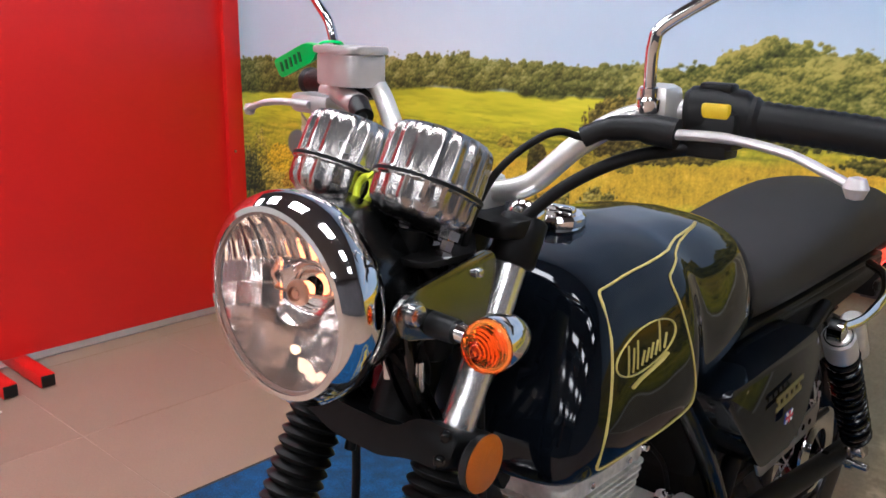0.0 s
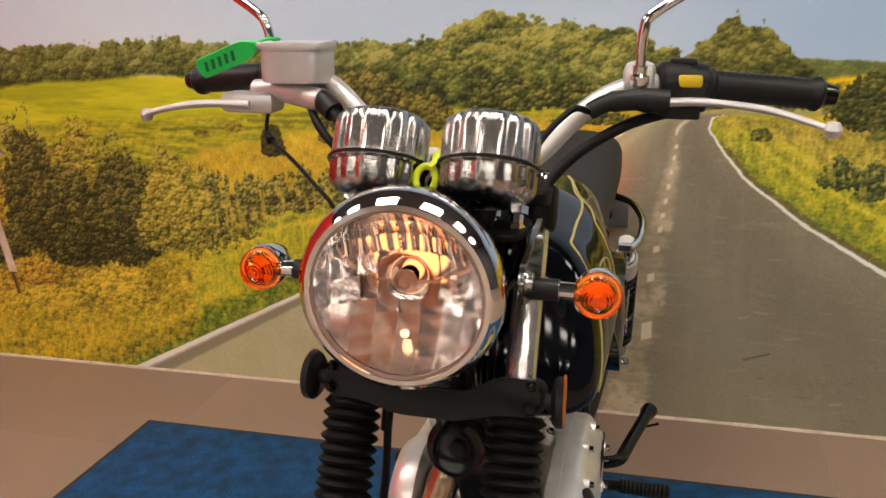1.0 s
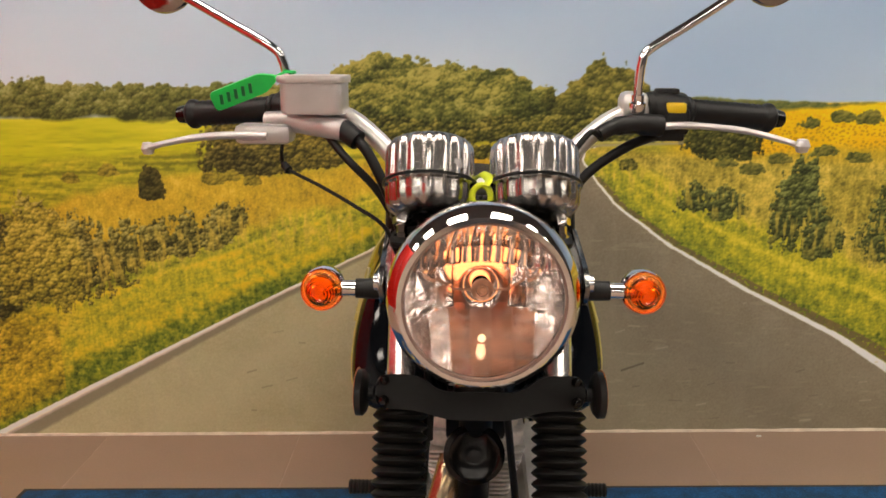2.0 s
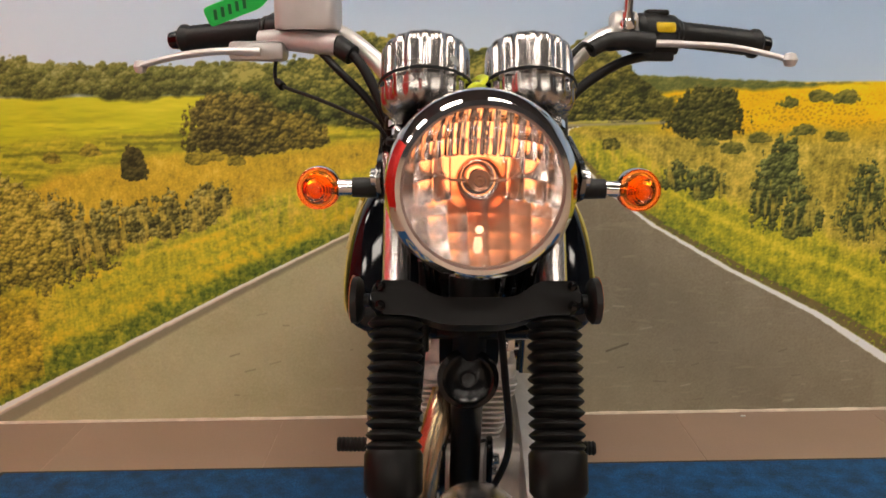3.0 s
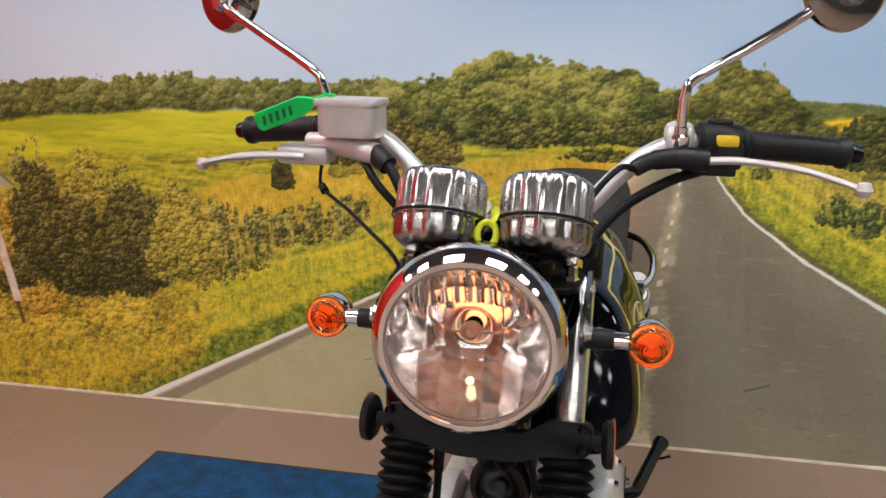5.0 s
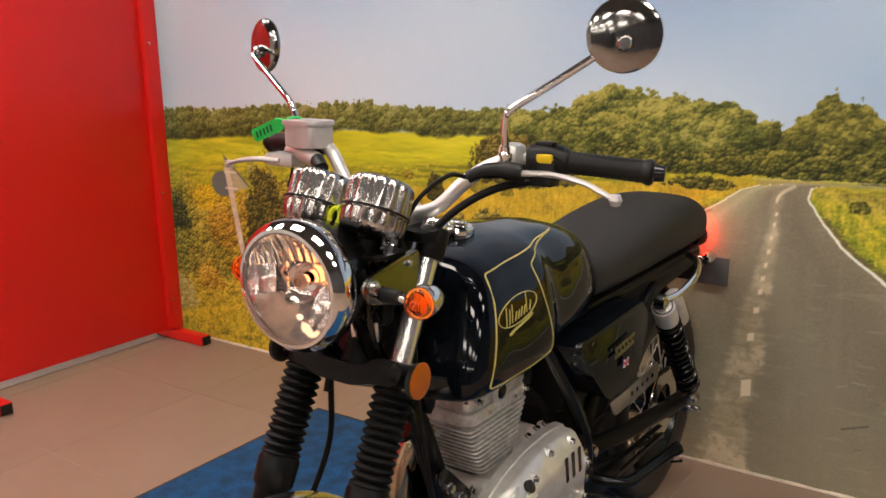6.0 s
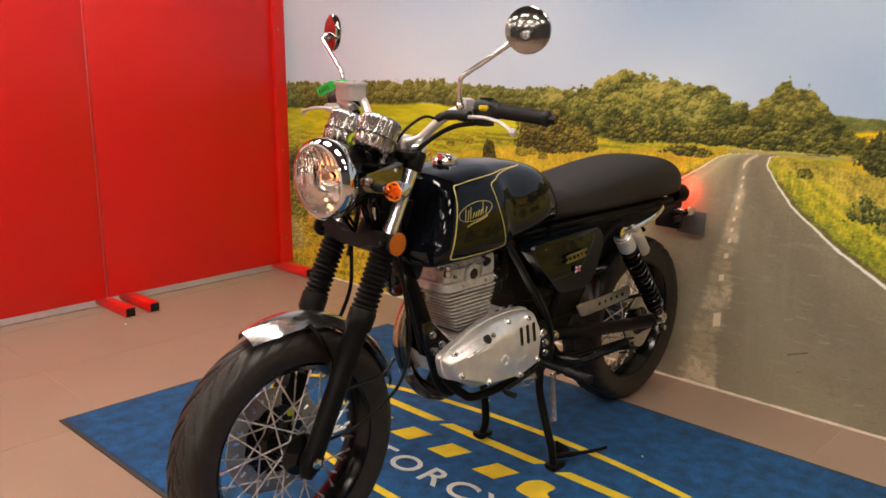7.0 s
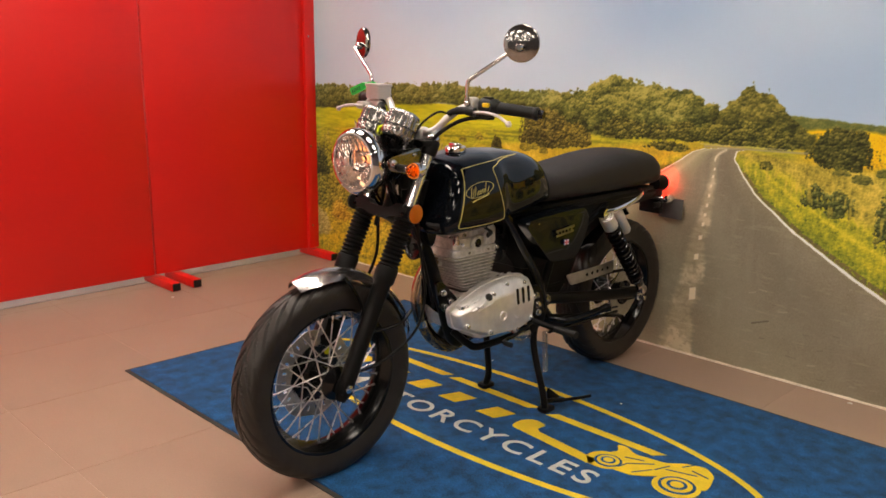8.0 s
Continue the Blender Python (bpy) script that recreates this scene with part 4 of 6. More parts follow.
def wheel(name, centre, outer, width, bead, hub_r, label, fine):
    hub = part(name, lathe([(0.012, -0.075), (0.03, -0.07), (hub_r, -0.05), (hub_r, -0.044), (hub_r * 0.72, -0.036), (hub_r * 0.66, 0), (hub_r * 0.72, 0.036), (hub_r, 0.044), (hub_r, 0.05), (0.03, 0.062), (0.012, 0.072)], axis_matrix((0, 0, 0), (1, 0, 0)), 40), GLOSS, BIKE, label)
    hub.location = centre
    part("tyre", tyre_mesh(outer, width, bead, 28, *fine), RUBBER, hub, "treaded black tyre", sharp=50)
    w = width * 0.36
    rim = [(bead + 0.006, -w - 0.004), (bead + 0.006, -w), (bead - 0.004, -w + 0.001), (bead - 0.006, -w + 0.006), (bead - 0.022, -w * 0.45), (bead - 0.026, 0), (bead - 0.022, w * 0.45), (bead - 0.006, w - 0.006), (bead - 0.004, w - 0.001), (bead + 0.006, w), (bead + 0.006, w + 0.004),
           (bead - 0.008, w + 0.003), (bead - 0.012, w - 0.005), (bead - 0.027, w * 0.45), (bead - 0.031, 0), (bead - 0.027, -w * 0.45), (bead - 0.012, -w + 0.005), (bead - 0.008, -w - 0.003), (bead + 0.006, -w - 0.004)]
    part("rim", lathe(rim, axis_matrix((0, 0, 0), (1, 0, 0)), 96), GLOSS, hub, "gloss black rim")
    meshes = []
    for side in (-1, 1):
        for twist in (-1, 1):
            a = twist * 1.15
            p0 = V((side * 0.047, (hub_r - 0.004) * math.cos(a), (hub_r - 0.004) * math.sin(a)))
            p1 = V((side * 0.006, (bead - 0.028), 0))
            bm = tube([p0, p1], 0.0021, 6)
            tube([p1, p1 - (p1 - p0).normalized() * 0.014], 0.0034, 6, bm)
            ob = part("spoke", bm, SPOKE, hub)
            meshes.append(ob)
    for q in range(9):
        for k, base in enumerate(meshes):
            ang = 2 * math.pi * (q + k / 4) / 9
            if q == 0:
                base.matrix_basis = Matrix.Rotation(ang, 4, "X")
            else:
                ob = new("spoke", base.data)
                ob.parent = hub
                ob.matrix_basis = Matrix.Rotation(ang, 4, "X")
    return hub


fw = wheel("front_wheel", AXLE_F, 0.298, 0.112, 0.222, 0.05, "spoked front wheel with a black hub", (960, 56))
for k in range(8):
    a = k * math.pi / 4
    bolt((0.05, 0.038 * math.cos(a), 0.038 * math.sin(a)), (1, 0, 0), 0.004, 0.004, fw, GLOSS)


def disc_mesh(r_out, r_in, x, holes):
    bm = bmesh.new()
    n = 96
    rows = [r_in, r_in + (r_out - r_in) * 0.35, r_in + (r_out - r_in) * 0.65, r_out]
    grid = [[bm.verts.new((x, (r + 0.003 * math.sin(a * 8) * (j in (0, 3))) * math.cos(a), (r + 0.003 * math.sin(a * 8) * (j in (0, 3))) * math.sin(a))) for a in (2 * math.pi * i / n for i in range(n))] for j, r in enumerate(rows)]
    for j in range(3):
        for i in range(n):
            if j == 1 and i % 4 == 0:
                continue
            i2 = (i + 1) % n
            bm.faces.new((grid[j][i], grid[j][i2], grid[j + 1][i2], grid[j + 1][i]))
    bmesh.ops.recalc_face_normals(bm, faces=bm.faces)
    bmesh.ops.solidify(bm, geom=bm.faces[:], thickness=0.004)
    return bm


brake = part("brake_disc", disc_mesh(0.135, 0.085, -0.058, 24), DISC, fw, "drilled steel brake disc", sharp=30)
part("yellow_sticker", lathe([(0.011, 0), (0.011, 0.0012), (0, 0.0012)], axis_matrix((-0.0525, 0.045, 0.06), (1, 0, 0)), 16), LIME, fw, "small yellow sticker")
part("disc_carrier", lathe([(0.04, -0.003), (0.088, -0.003), (0.088, 0.003), (0.04, 0.003), (0.04, -0.003)], axis_matrix((-0.057, 0, 0), (1, 0, 0)), 40), GLOSS, fw)
part("caliper", box((-0.072, 0.06, 0.115), (0.05, 0.06, 0.09), 0.012, Matrix.Rotation(-0.4, 4, "X")), SATIN, BIKE, "black brake caliper").location = AXLE_F
rw = wheel("rear_wheel", AXLE_R, 0.297, 0.128, 0.212, 0.075, "spoked rear wheel with a black drum hub", (480, 40))
part("sprocket", lathe([(0.05, -0.003), (0.098, -0.003), (0.1, 0), (0.098, 0.003), (0.05, 0.003), (0.05, -0.003)], axis_matrix((0.066, 0, 0), (1, 0, 0)), 48, warp=lambda a, r, h, j: (r + (0.004 * math.sin(a * 42) if r > 0.09 else 0), h)), POLISHED, rw, "steel sprocket")
part("axle", lathe([(0.008, -0.15), (0.011, -0.149), (0.011, 0.13), (0.016, 0.13), (0.016, 0.143), (0.009, 0.145), (0.009, 0.17), (0.004, 0.173)], axis_matrix(AXLE_R, (1, 0, 0)), 16), POLISHED, BIKE, "steel rear axle with nut")
part("axle", lathe([(0.007, -0.125), (0.012, -0.124), (0.012, -0.11), (0.009, -0.11), (0.009, 0.1), (0.013, 0.1), (0.013, 0.114), (0.007, 0.117)], axis_matrix(AXLE_F, (1, 0, 0)), 16), POLISHED, BIKE, "steel front axle")

# fork ---------------------------------------------------------------
for s in (-1, 1):
    x = s * FORK_X

    def on(z):
        return V((x, fork(z), z))
    leg = part("fork_leg", tube([on(0.262), on(0.285), on(0.33), on(0.50), on(0.585), on(0.592), on(0.628), on(0.634)], [0.014, 0.0235, 0.024, 0.025, 0.0265, 0.0325, 0.033, 0.028], 24), SATIN, BIKE, "satin black fork leg")
    part("axle_lug", box((x, AXLE_F.y, AXLE_F.z), (0.045, 0.046, 0.05), 0.014, Matrix.Rotation(-0.44, 4, "X")), SATIN, leg)
    bm = bmesh.new()
    path, rad = [], []
    folds = 12
    z0, z1 = 0.63, 0.765
    for k in range(folds * 4 + 1):
        u = k / (folds * 4)
        path.append(on(z0 + (z1 - z0) * u))
        rad.append((0.0245, 0.0295, 0.0322, 0.0295)[k % 4] if 0 < k < folds * 4 else 0.027)
    part("gaiter", tube(path, rad, 28), GAITER, BIKE, "ribbed black rubber fork gaiter", sharp=60)
    part("fork_tube", tube([on(0.75), on(0.992)], 0.0165, 24), FORK_CHROME, BIKE, "chrome fork tube")
    part("fork_cap", tube([on(0.99), on(0.997), on(1.002), on(1.003)], [0.019, 0.019, 0.015, 0.008], 18), CHROME, BIKE, "chrome fork cap")
    part("upper_clamp", tube([on(0.946), on(0.949), on(0.986), on(0.989)], [0.0215, 0.0235, 0.0235, 0.0215], 24), SATIN, BIKE, "black upper fork clamp")
    # side reflectors on their cups
    part("reflector_cup", lathe([(0, 0), (0.008, 0), (0.008, 0.006), (0.022, 0.008), (0.0265, 0.012), (0.0265, 0.019), (0, 0.019)], axis_matrix((s * 0.121, fork(0.79) - 0.017, 0.788), (s, 0.06, 0)), 28), PLASTIC, BIKE, "black reflector cup")
    part("side_reflector", lathe([(0.0275, 0), (0.0275, 0.0012), (0.025, 0.0022), (0, 0.003)], axis_matrix((s * 0.1392, fork(0.79) - 0.013, 0.788), (s, 0.06, 0)), 28), AMBER_SOLID, BIKE, "round amber side reflector")
# bottom yoke
yoke = []
zy, yy = 0.788, fork(0.788)
outline = [(-0.118, 0.014), (-0.118, -0.022), (-0.07, -0.024), (-0.035, -0.034), (0.035, -0.034), (0.07, -0.024), (0.118, -0.022), (0.118, 0.014), (0.07, 0.014), (0.045, -0.004), (-0.045, -0.004), (-0.07, 0.014)]
bm = prism(rounded([(p[0], p[1]) for p in outline], 0.014), -0.03, 0.034, "xz", 0.006)
for v in bm.verts:
    v.co = V((v.co.x, yy + v.co.y + 0.477 * v.co.z * 0.8, zy + v.co.z * 0.98 - 0.42 * v.co.y))
lower = part("lower_yoke", bm, SATIN, BIKE, "satin black lower fork yoke")
for s in (-1, 1):
    for dz in (-0.008, 0.013):
        bolt((s * 0.107, yy - 0.033 + dz * 0.38, zy + 0.008 + dz), (s * 0.5, -1, 0), 0.0045, 0.006, lower, GLOSS)
up = prism(rounded([(-0.105, 0.19), (-0.04, 0.205), (0.04, 0.205), (0.105, 0.19), (0.112, 0.25), (0.05, 0.285), (-0.05, 0.285), (-0.112, 0.25)], 0.02), 0.976, 0.992, "xy", 0.004)
part("upper_yoke", up, SATIN, BIKE, "black upper fork yoke")
part("steering_head", tube([(0, fork(0.77) + 0.02, 0.77), (0, fork(0.985) + 0.03, 0.985)], [0.03, 0.03], 20), SATIN, BIKE)
bolt((0, 0.262, 0.992), (0, 0, 1), 0.014, 0.012, None, CHROME, "stem_nut")

# headlight ----------------------------------------------------------
HL = axis_matrix((0, 0.012, 0.932), (0.055, -1, -0.03))
part("headlight_shell", lathe([(0.0, -0.142), (0.055, -0.126), (0.077, -0.095), (0.085, -0.05), (0.085, -0.02), (0.088, -0.018), (0.088, -0.05), (0.08, -0.095), (0.058, -0.13), (0.03, -0.145), (0, -0.148)], HL, 48), GLOSS, BIKE, "gloss black headlight bowl")
rimp = [(0.079, -0.004), (0.081, 0.002), (0.086, 0.0015), (0.0945, -0.008), (0.0965, -0.02), (0.0955, -0.034), (0.09, -0.045), (0.086, -0.045), (0.086, -0.03), (0.08, -0.012), (0.079, -0.004)]
part("headlight_rim", lathe(rimp, HL, 72), CHROME, BIKE, "chrome headlight rim")
bm = bmesh.new()
rows = []
n_sec, n_row = 216, 60


def facet(x, y, r):
    """Relief of the reflector: small cushions above, wide shallow ones below, tall ones at the sides."""
    if y > 0.022:
        w, t = 0.0115, 0.0175
        u, v = x / w - round(x / w), (y - 0.022) / t - math.floor((y - 0.022) / t) - 0.5
        return 0.0026 * (1 - 4 * u * u) + 0.0009 * (1 - 4 * v * v)
    if y > -0.018 and abs(x) > 0.026:
        w, t = 0.021, 0.02
        u, v = abs(x) / w - math.floor(abs(x) / w) - 0.5, (y + 0.018) / t - math.floor((y + 0.018) / t) - 0.5
        return 0.0022 * (1 - 4 * u * u) + 0.0006 * (1 - 4 * v * v)
    w, t = 0.0195, 0.0155
    u, v = x / w - round(x / w), y / t - math.floor(y / t) - 0.5
    return (0.0007 * (1 - 4 * u * u) + 0.0003 * (1 - 4 * v * v)) * min(1, max(0, (r - 0.02) / 0.012))


for j in range(n_row + 1):
    u = j / n_row
    r = 0.014 + (0.0785 - 0.014) * u
    ring = []
    for i in range(n_sec):
        a = 2 * math.pi * i / n_sec
        x, y = r * math.cos(a), r * math.sin(a)
        ring.append(bm.verts.new(HL @ V((x, y + 0.003 * (1 - u), -0.083 + 0.069 * u ** 1.8 + facet(x, y, r) * 0.85))))
    rows.append(ring)
for a, b in zip(rows, rows[1:]):
    for i in range(n_sec):
        bm.faces.new((a[i], a[(i + 1) % n_sec], b[(i + 1) % n_sec], b[i]))
refl = part("headlight_reflector", bm, REFLECTOR, BIKE, "bright facetted reflector", sharp=30)
core = HL @ Matrix.Translation((0, 0.003, -0.02))
part("bulb_socket", lathe([(0.0085, -0.066), (0.0145, -0.0655), (0.0165, -0.0615), (0.0165, -0.065), (0.0085, -0.069), (0.0085, -0.066)], core, 36), REFLECTOR, refl, "silvered bulb socket")
# shield, eye and legs carry the bulb's glow in their colour
part("bulb_shield", lathe([(0.0062, -0.034), (0.0092, -0.036), (0.0105, -0.039), (0.0105, -0.042), (0.0092, -0.0395), (0.0062, -0.037), (0.0062, -0.034)], core, 36), SHIELD, refl, "bulb shield tinted with the orange glow of the bulb")
part("bulb_eye", lathe([(0.0067, -0.044), (0.0067, -0.036), (0.0058, -0.0345), (0.005, -0.038), (0.003, -0.038), (0.0025, -0.0365), (0, -0.0365)], core, 24), SHIELD, refl, "bulb eye tinted with the orange glow of the bulb")
part("bulb", lathe([(0.0, -0.0465), (0.006, -0.0465), (0.0068, -0.05), (0.0068, -0.056), (0.004, -0.061), (0, -0.061)], core, 18), BULB, refl, "glowing warm bulb behind its shield")
for a in (0.0, math.pi):
    part("shield_leg", tube([core @ V((0.01 * math.cos(a), 0.01 * math.sin(a), -0.0405)), core @ V((0.0255 * math.cos(a), 0.0255 * math.sin(a), -0.043)), core @ V((0.028 * math.cos(a), 0.028 * math.sin(a), -0.055))], 0.0014, 6), SHIELD, refl, "thin shield leg")
part("pilot_bulb", lathe([(0, -0.0455), (0.0028, -0.0465), (0.004, -0.049), (0.0038, -0.052), (0.003, -0.057), (0, -0.057)], HL @ Matrix.Translation((0, -0.043, 0.0)), 16), PILOT, refl, "small glowing pilot bulb")
lens = part("headlight_glass", lathe([(0.0805, -0.006), (0.0805, -0.003), (0.06, 0.0035), (0.03, 0.007), (0, 0.008), (0, 0.0055), (0.03, 0.0045), (0.06, 0.0008), (0.0805, -0.006)], HL, 64), CLEAR, BIKE, "clear domed headlight glass")
lens.visible_shadow = False
part("lens_seal", lathe([(0.0785, -0.006), (0.0815, -0.006), (0.0815, 0.0005), (0.0785, 0.0), (0.0785, -0.006)], HL, 64), material("lens_seal_rubber", (0.3, 0.2, 0.17), 0.35, 0.2), BIKE)
for s in (-1, 1):
    # side plate that carries the lamp, and the turn signal on its stalk
    plate = rounded([(0.048, 0.94), (0.066, 0.953), (0.17, 0.975), (0.182, 0.962), (0.166, 0.905), (0.15, 0.896), (0.062, 0.915)], 0.009)
    pl = part("headlight_bracket", prism(plate, s * 0.102, s * 0.107, "yz", 0.0012), BRACKET, BIKE, "dark polished steel headlight bracket")
    bolt((s * 0.107, 0.073, 0.936), (s, 0, 0), 0.009, 0.007, pl)
    bolt((s * 0.107, 0.155, 0.955), (s, 0, 0), 0.004, 0.004, pl)
    stalk = part("signal_stalk", tube([(s * 0.105, 0.096, 0.922), (s * 0.135, 0.096, 0.922)], [0.0115, 0.0105], 18), PLASTIC, BIKE, "black rubber signal stalk")
    part("stalk_tube", tube([(s * 0.133, 0.097, 0.922), (s * 0.165, 0.098, 0.921)], 0.0085, 18), CHROME, stalk, "chrome tube")
    sm = axis_matrix((s * 0.171, 0.098, 0.921), (0.05 * s, -1, 0)) @ Matrix.Scale(0.89, 4)
    shell = part("signal_shell", lathe([(0.0255, 0.004), (0.0262, 0.0), (0.0255, -0.012), (0.021, -0.03), (0.012, -0.044), (0, -0.048)], sm, 32), CHROME, BIKE, "chrome bullet signal housing")
    dome = [(0.0245, 0.003)]
    for k in range(1, 20):
        a = math.pi / 2 * k / 20
        rib = 0.0011 if k % 2 else -0.0006
        dome.append(((0.0245 + rib) * math.cos(a) ** 0.75, 0.003 + (0.0245 + rib) * math.sin(a)))
    part("signal_lens", lathe(dome + [(0, 0.0275), (0, 0.022), (0.01, 0.02), (0.018, 0.013), (0.021, 0.003), (0.0245, 0.003)], sm, 36), AMBER_GLASS, shell, "ribbed amber signal lens", sharp=18).visible_shadow = False
    part("lens_core", lathe([(0.0235, 0.0045), (0.019, 0.002), (0.012, -0.003), (0.006, -0.006), (0.006, 0.006), (0.0045, 0.011), (0, 0.0125)], sm, 48, warp=lambda a, r, h, j: (r, h + (0.0012 * math.cos(a * 14) if j == 1 else 0))), AMBER_CORE, shell, "bright cone and bulb behind the lens")

# gauges -------------------------------------------------------------
for s, x in ((-1, -0.058), (1, 0.056)):
    gm = axis_matrix((x, 0.1248, 0.9935), (0, 0.45, 0.89)) @ Matrix.Scale(1.13, 4)
    cup = part("gauge_cup", lathe([(0.024, 0.001), (0.034, 0.004), (0.0405, 0.009), (0.043, 0.014), (0.0435, 0.028), (0.0452, 0.0295), (0.0452, 0.0345), (0.0435, 0.036), (0.0435, 0.062), (0.0425, 0.069), (0.039, 0.0735), (0.036, 0.0745), (0.036, 0.0715), (0, 0.0715)], gm, 280, warp=lambda a, r, h, j: (r - (0.0022 * math.cos(a * 9.0) ** 2 if 2 <= j <= 4 or 7 <= j <= 10 else 0), h)), CUP_CHROME, BIKE, "chrome instrument cup", sharp=50)
    part("rubber_band", lathe([(0.0448, 0.0302), (0.0462, 0.0308), (0.0462, 0.0332), (0.0448, 0.0338), (0.0448, 0.0302)], gm, 48), GAITER, cup, "black rubber band")
    part("dial", lathe([(0.0355, 0.0717), (0.0355, 0.073), (0, 0.073)], gm, 40), DIAL, cup, "black dial face")
    for dx, dy in ((-0.027, -0.014), (0.027, -0.014), (0.0, -0.03)):
        stud = part("gauge_stud", lathe([(0.0045, -0.03), (0.0045, -0.022), (0.0075, -0.022), (0.0075, -0.013), (0.0055, -0.012), (0.0055, -0.004), (0.009, -0.003), (0.009, 0.004)], gm @ Matrix.Translation((dx, dy, 0)), 6), CHROME, cup, "chrome stud and nut")
    part("cable_boot", tube([gm @ V((0, 0.0, -0.004)), gm @ V((0, -0.004, -0.02)), gm @ V((0, -0.008, -0.04)), gm @ V((0, 0.0, -0.075))], [0.013, 0.009, 0.006, 0.004], 14), GAITER, cup)
part("gauge_bracket", prism(rounded([(-0.1, 0.095), (0.095, 0.095), (0.1, 0.16), (0.05, 0.215), (-0.05, 0.215), (-0.1, 0.16)], 0.015), 0.966, 0.972, "xy", 0.0015), SATIN, BIKE, "black instrument bracket")
part("ignition_lock", tube([(0, 0.17, 0.955), (0, 0.185, 1.0), (0, 0.187, 1.006)], [0.02, 0.02, 0.016], 18), GLOSS, BIKE)
# dark bundle of looms behind the lamp
for k, (x0, x1, b) in enumerate(((-0.05, -0.03, 0.02), (-0.02, 0.03, 0.0), (0.02, 0.05, 0.015), (0.06, 0.02, 0.03), (-0.07, 0.01, 0.035))):
    part("wiring_loom", tube(curve([(x0, 0.13, 0.965), (x0 * 1.2, 0.12 + b, 0.92), (x1, 0.13 + b, 0.86), (x1 * 0.6, 0.17, 0.82)], 6), 0.006, 8), GAITER, BIKE, "black wiring loom")
for k, (xa, xb, ya, r) in enumerate(((0.075, 0.06, 0.122, 0.0035), (0.058, 0.07, 0.112, 0.0042), (0.04, 0.03, 0.12, 0.003), (-0.045, -0.06, 0.118, 0.0042), (-0.07, -0.05, 0.126, 0.0035), (0.085, 0.048, 0.14, 0.0048))):
    part("control_cable", tube(curve([(xa, ya + 0.03, 0.965), (xa * 1.05, ya, 0.925), (xb, ya - 0.004, 0.87), (xb * 0.9, ya + 0.02, 0.815), (xb * 0.8, ya + 0.05, 0.77)], 6), r, 8), GLOSS, BIKE, "shiny black control cable")
for x in (-0.062, 0.062, 0.02):
    part("cable_ferrule", tube([(x, 0.128, 0.865), (x * 0.98, 0.13, 0.835)], 0.0052, 10), POLISHED, BIKE, "steel cable ferrule")
part("lamp_stay", tube(curve([(-0.085, 0.15, 0.955), (-0.06, 0.125, 0.89), (0, 0.12, 0.875), (0.06, 0.125, 0.89), (0.085, 0.15, 0.955)], 6), 0.007, 10), SATIN, BIKE)
# added block that stands for the dark gaps between the cables
part("dark_gap_block", box((0.0, 0.185, 0.89), (0.09, 0.035, 0.1), 0.012), PLASTIC, BIKE, "black block added to darken the gaps between the cables")

# handlebar ----------------------------------------------------------
half = [(0.0, 0.245, 1.008), (0.045, 0.248, 1.008), (0.085, 0.256, 1.02), (0.125, 0.272, 1.06), (0.165, 0.292, 1.088), (0.21, 0.316, 1.096), (0.3, 0.341, 1.091), (0.39, 0.366, 1.083)]
bar = [(-x, y, z) for x, y, z in half[:0:-1]] + half
part("handlebar", tube(curve(bar, 8), 0.0112, 18), BAR_METAL, BIKE, "satin metal handlebar")
for x in (-0.036, 0.036):
    part("bar_clamp", box((x, 0.246, 1.005), (0.028, 0.042, 0.04), 0.008), ALLOY, BIKE, "alloy bar clamp")


def bar_at(x):
    s, x = (1 if x > 0 else -1), abs(x)
    y, z = interp(x, [(p[0], p[1], p[2]) for p in half])
    return V((s * x, y, z))


for s in (-1, 1):
    pts, rad = [], []
    for k in range(31):
        u = k / 30
        pts.append(bar_at(s * (0.262 + 0.124 * u)))
        rad.append(0.0195 if k in (0, 1, 28, 29) else (0.016 + 0.0012 * (k % 2)))
    g = part("grip", tube(pts, rad, 20), PLASTIC, BIKE, "black ribbed rubber grip")
    part("bar_end", tube([bar_at(s * 0.386), bar_at(s * 0.389) + V((s * 0.002, 0.0006, 0)), bar_at(s * 0.389) + V((s * 0.012, 0.0034, -0.001))], [0.0125, 0.0125, 0.011], 16), GLOSS, g, "black bar end")
# left controls
housing = part("switch_housing", tube([bar_at(0.208), bar_at(0.213), bar_at(0.235), bar_at(0.258), bar_at(0.263)], [0.018, 0.0235, 0.026, 0.0235, 0.019], 20), PLASTIC, BIKE, "black switch housing")
part("switch_tab", box(bar_at(0.236) + V((0, -0.004, 0.024)), (0.03, 0.018, 0.008), 0.003), PLASTIC, housing)
part("switch_block", box(bar_at(0.24) + V((0, -0.012, -0.012)), (0.046, 0.03, 0.034), 0.006), PLASTIC, housing)
part("flash_button", box(bar_at(0.24) + V((0.004, -0.0245, 0.005)), (0.026, 0.008, 0.0135), 0.003), YELLOW, housing, "yellow button")
part("housing_foot", box(bar_at(0.232) + V((0.0, -0.01, -0.03)), (0.05, 0.028, 0.014), 0.003), PLASTIC, housing)
perch = part("clutch_perch", tube(curve([bar_at(0.142) + V((0, -0.026, -0.003)), bar_at(0.16) + V((0, -0.028, -0.006)), bar_at(0.19) + V((0, -0.034, -0.012)), bar_at(0.222) + V((0, -0.042, -0.016))], 5), [0.0095] * 6 + [0.0115] * 5 + [0.0135] * 5, 14), PLASTIC, BIKE, "black rubber clutch perch cover")
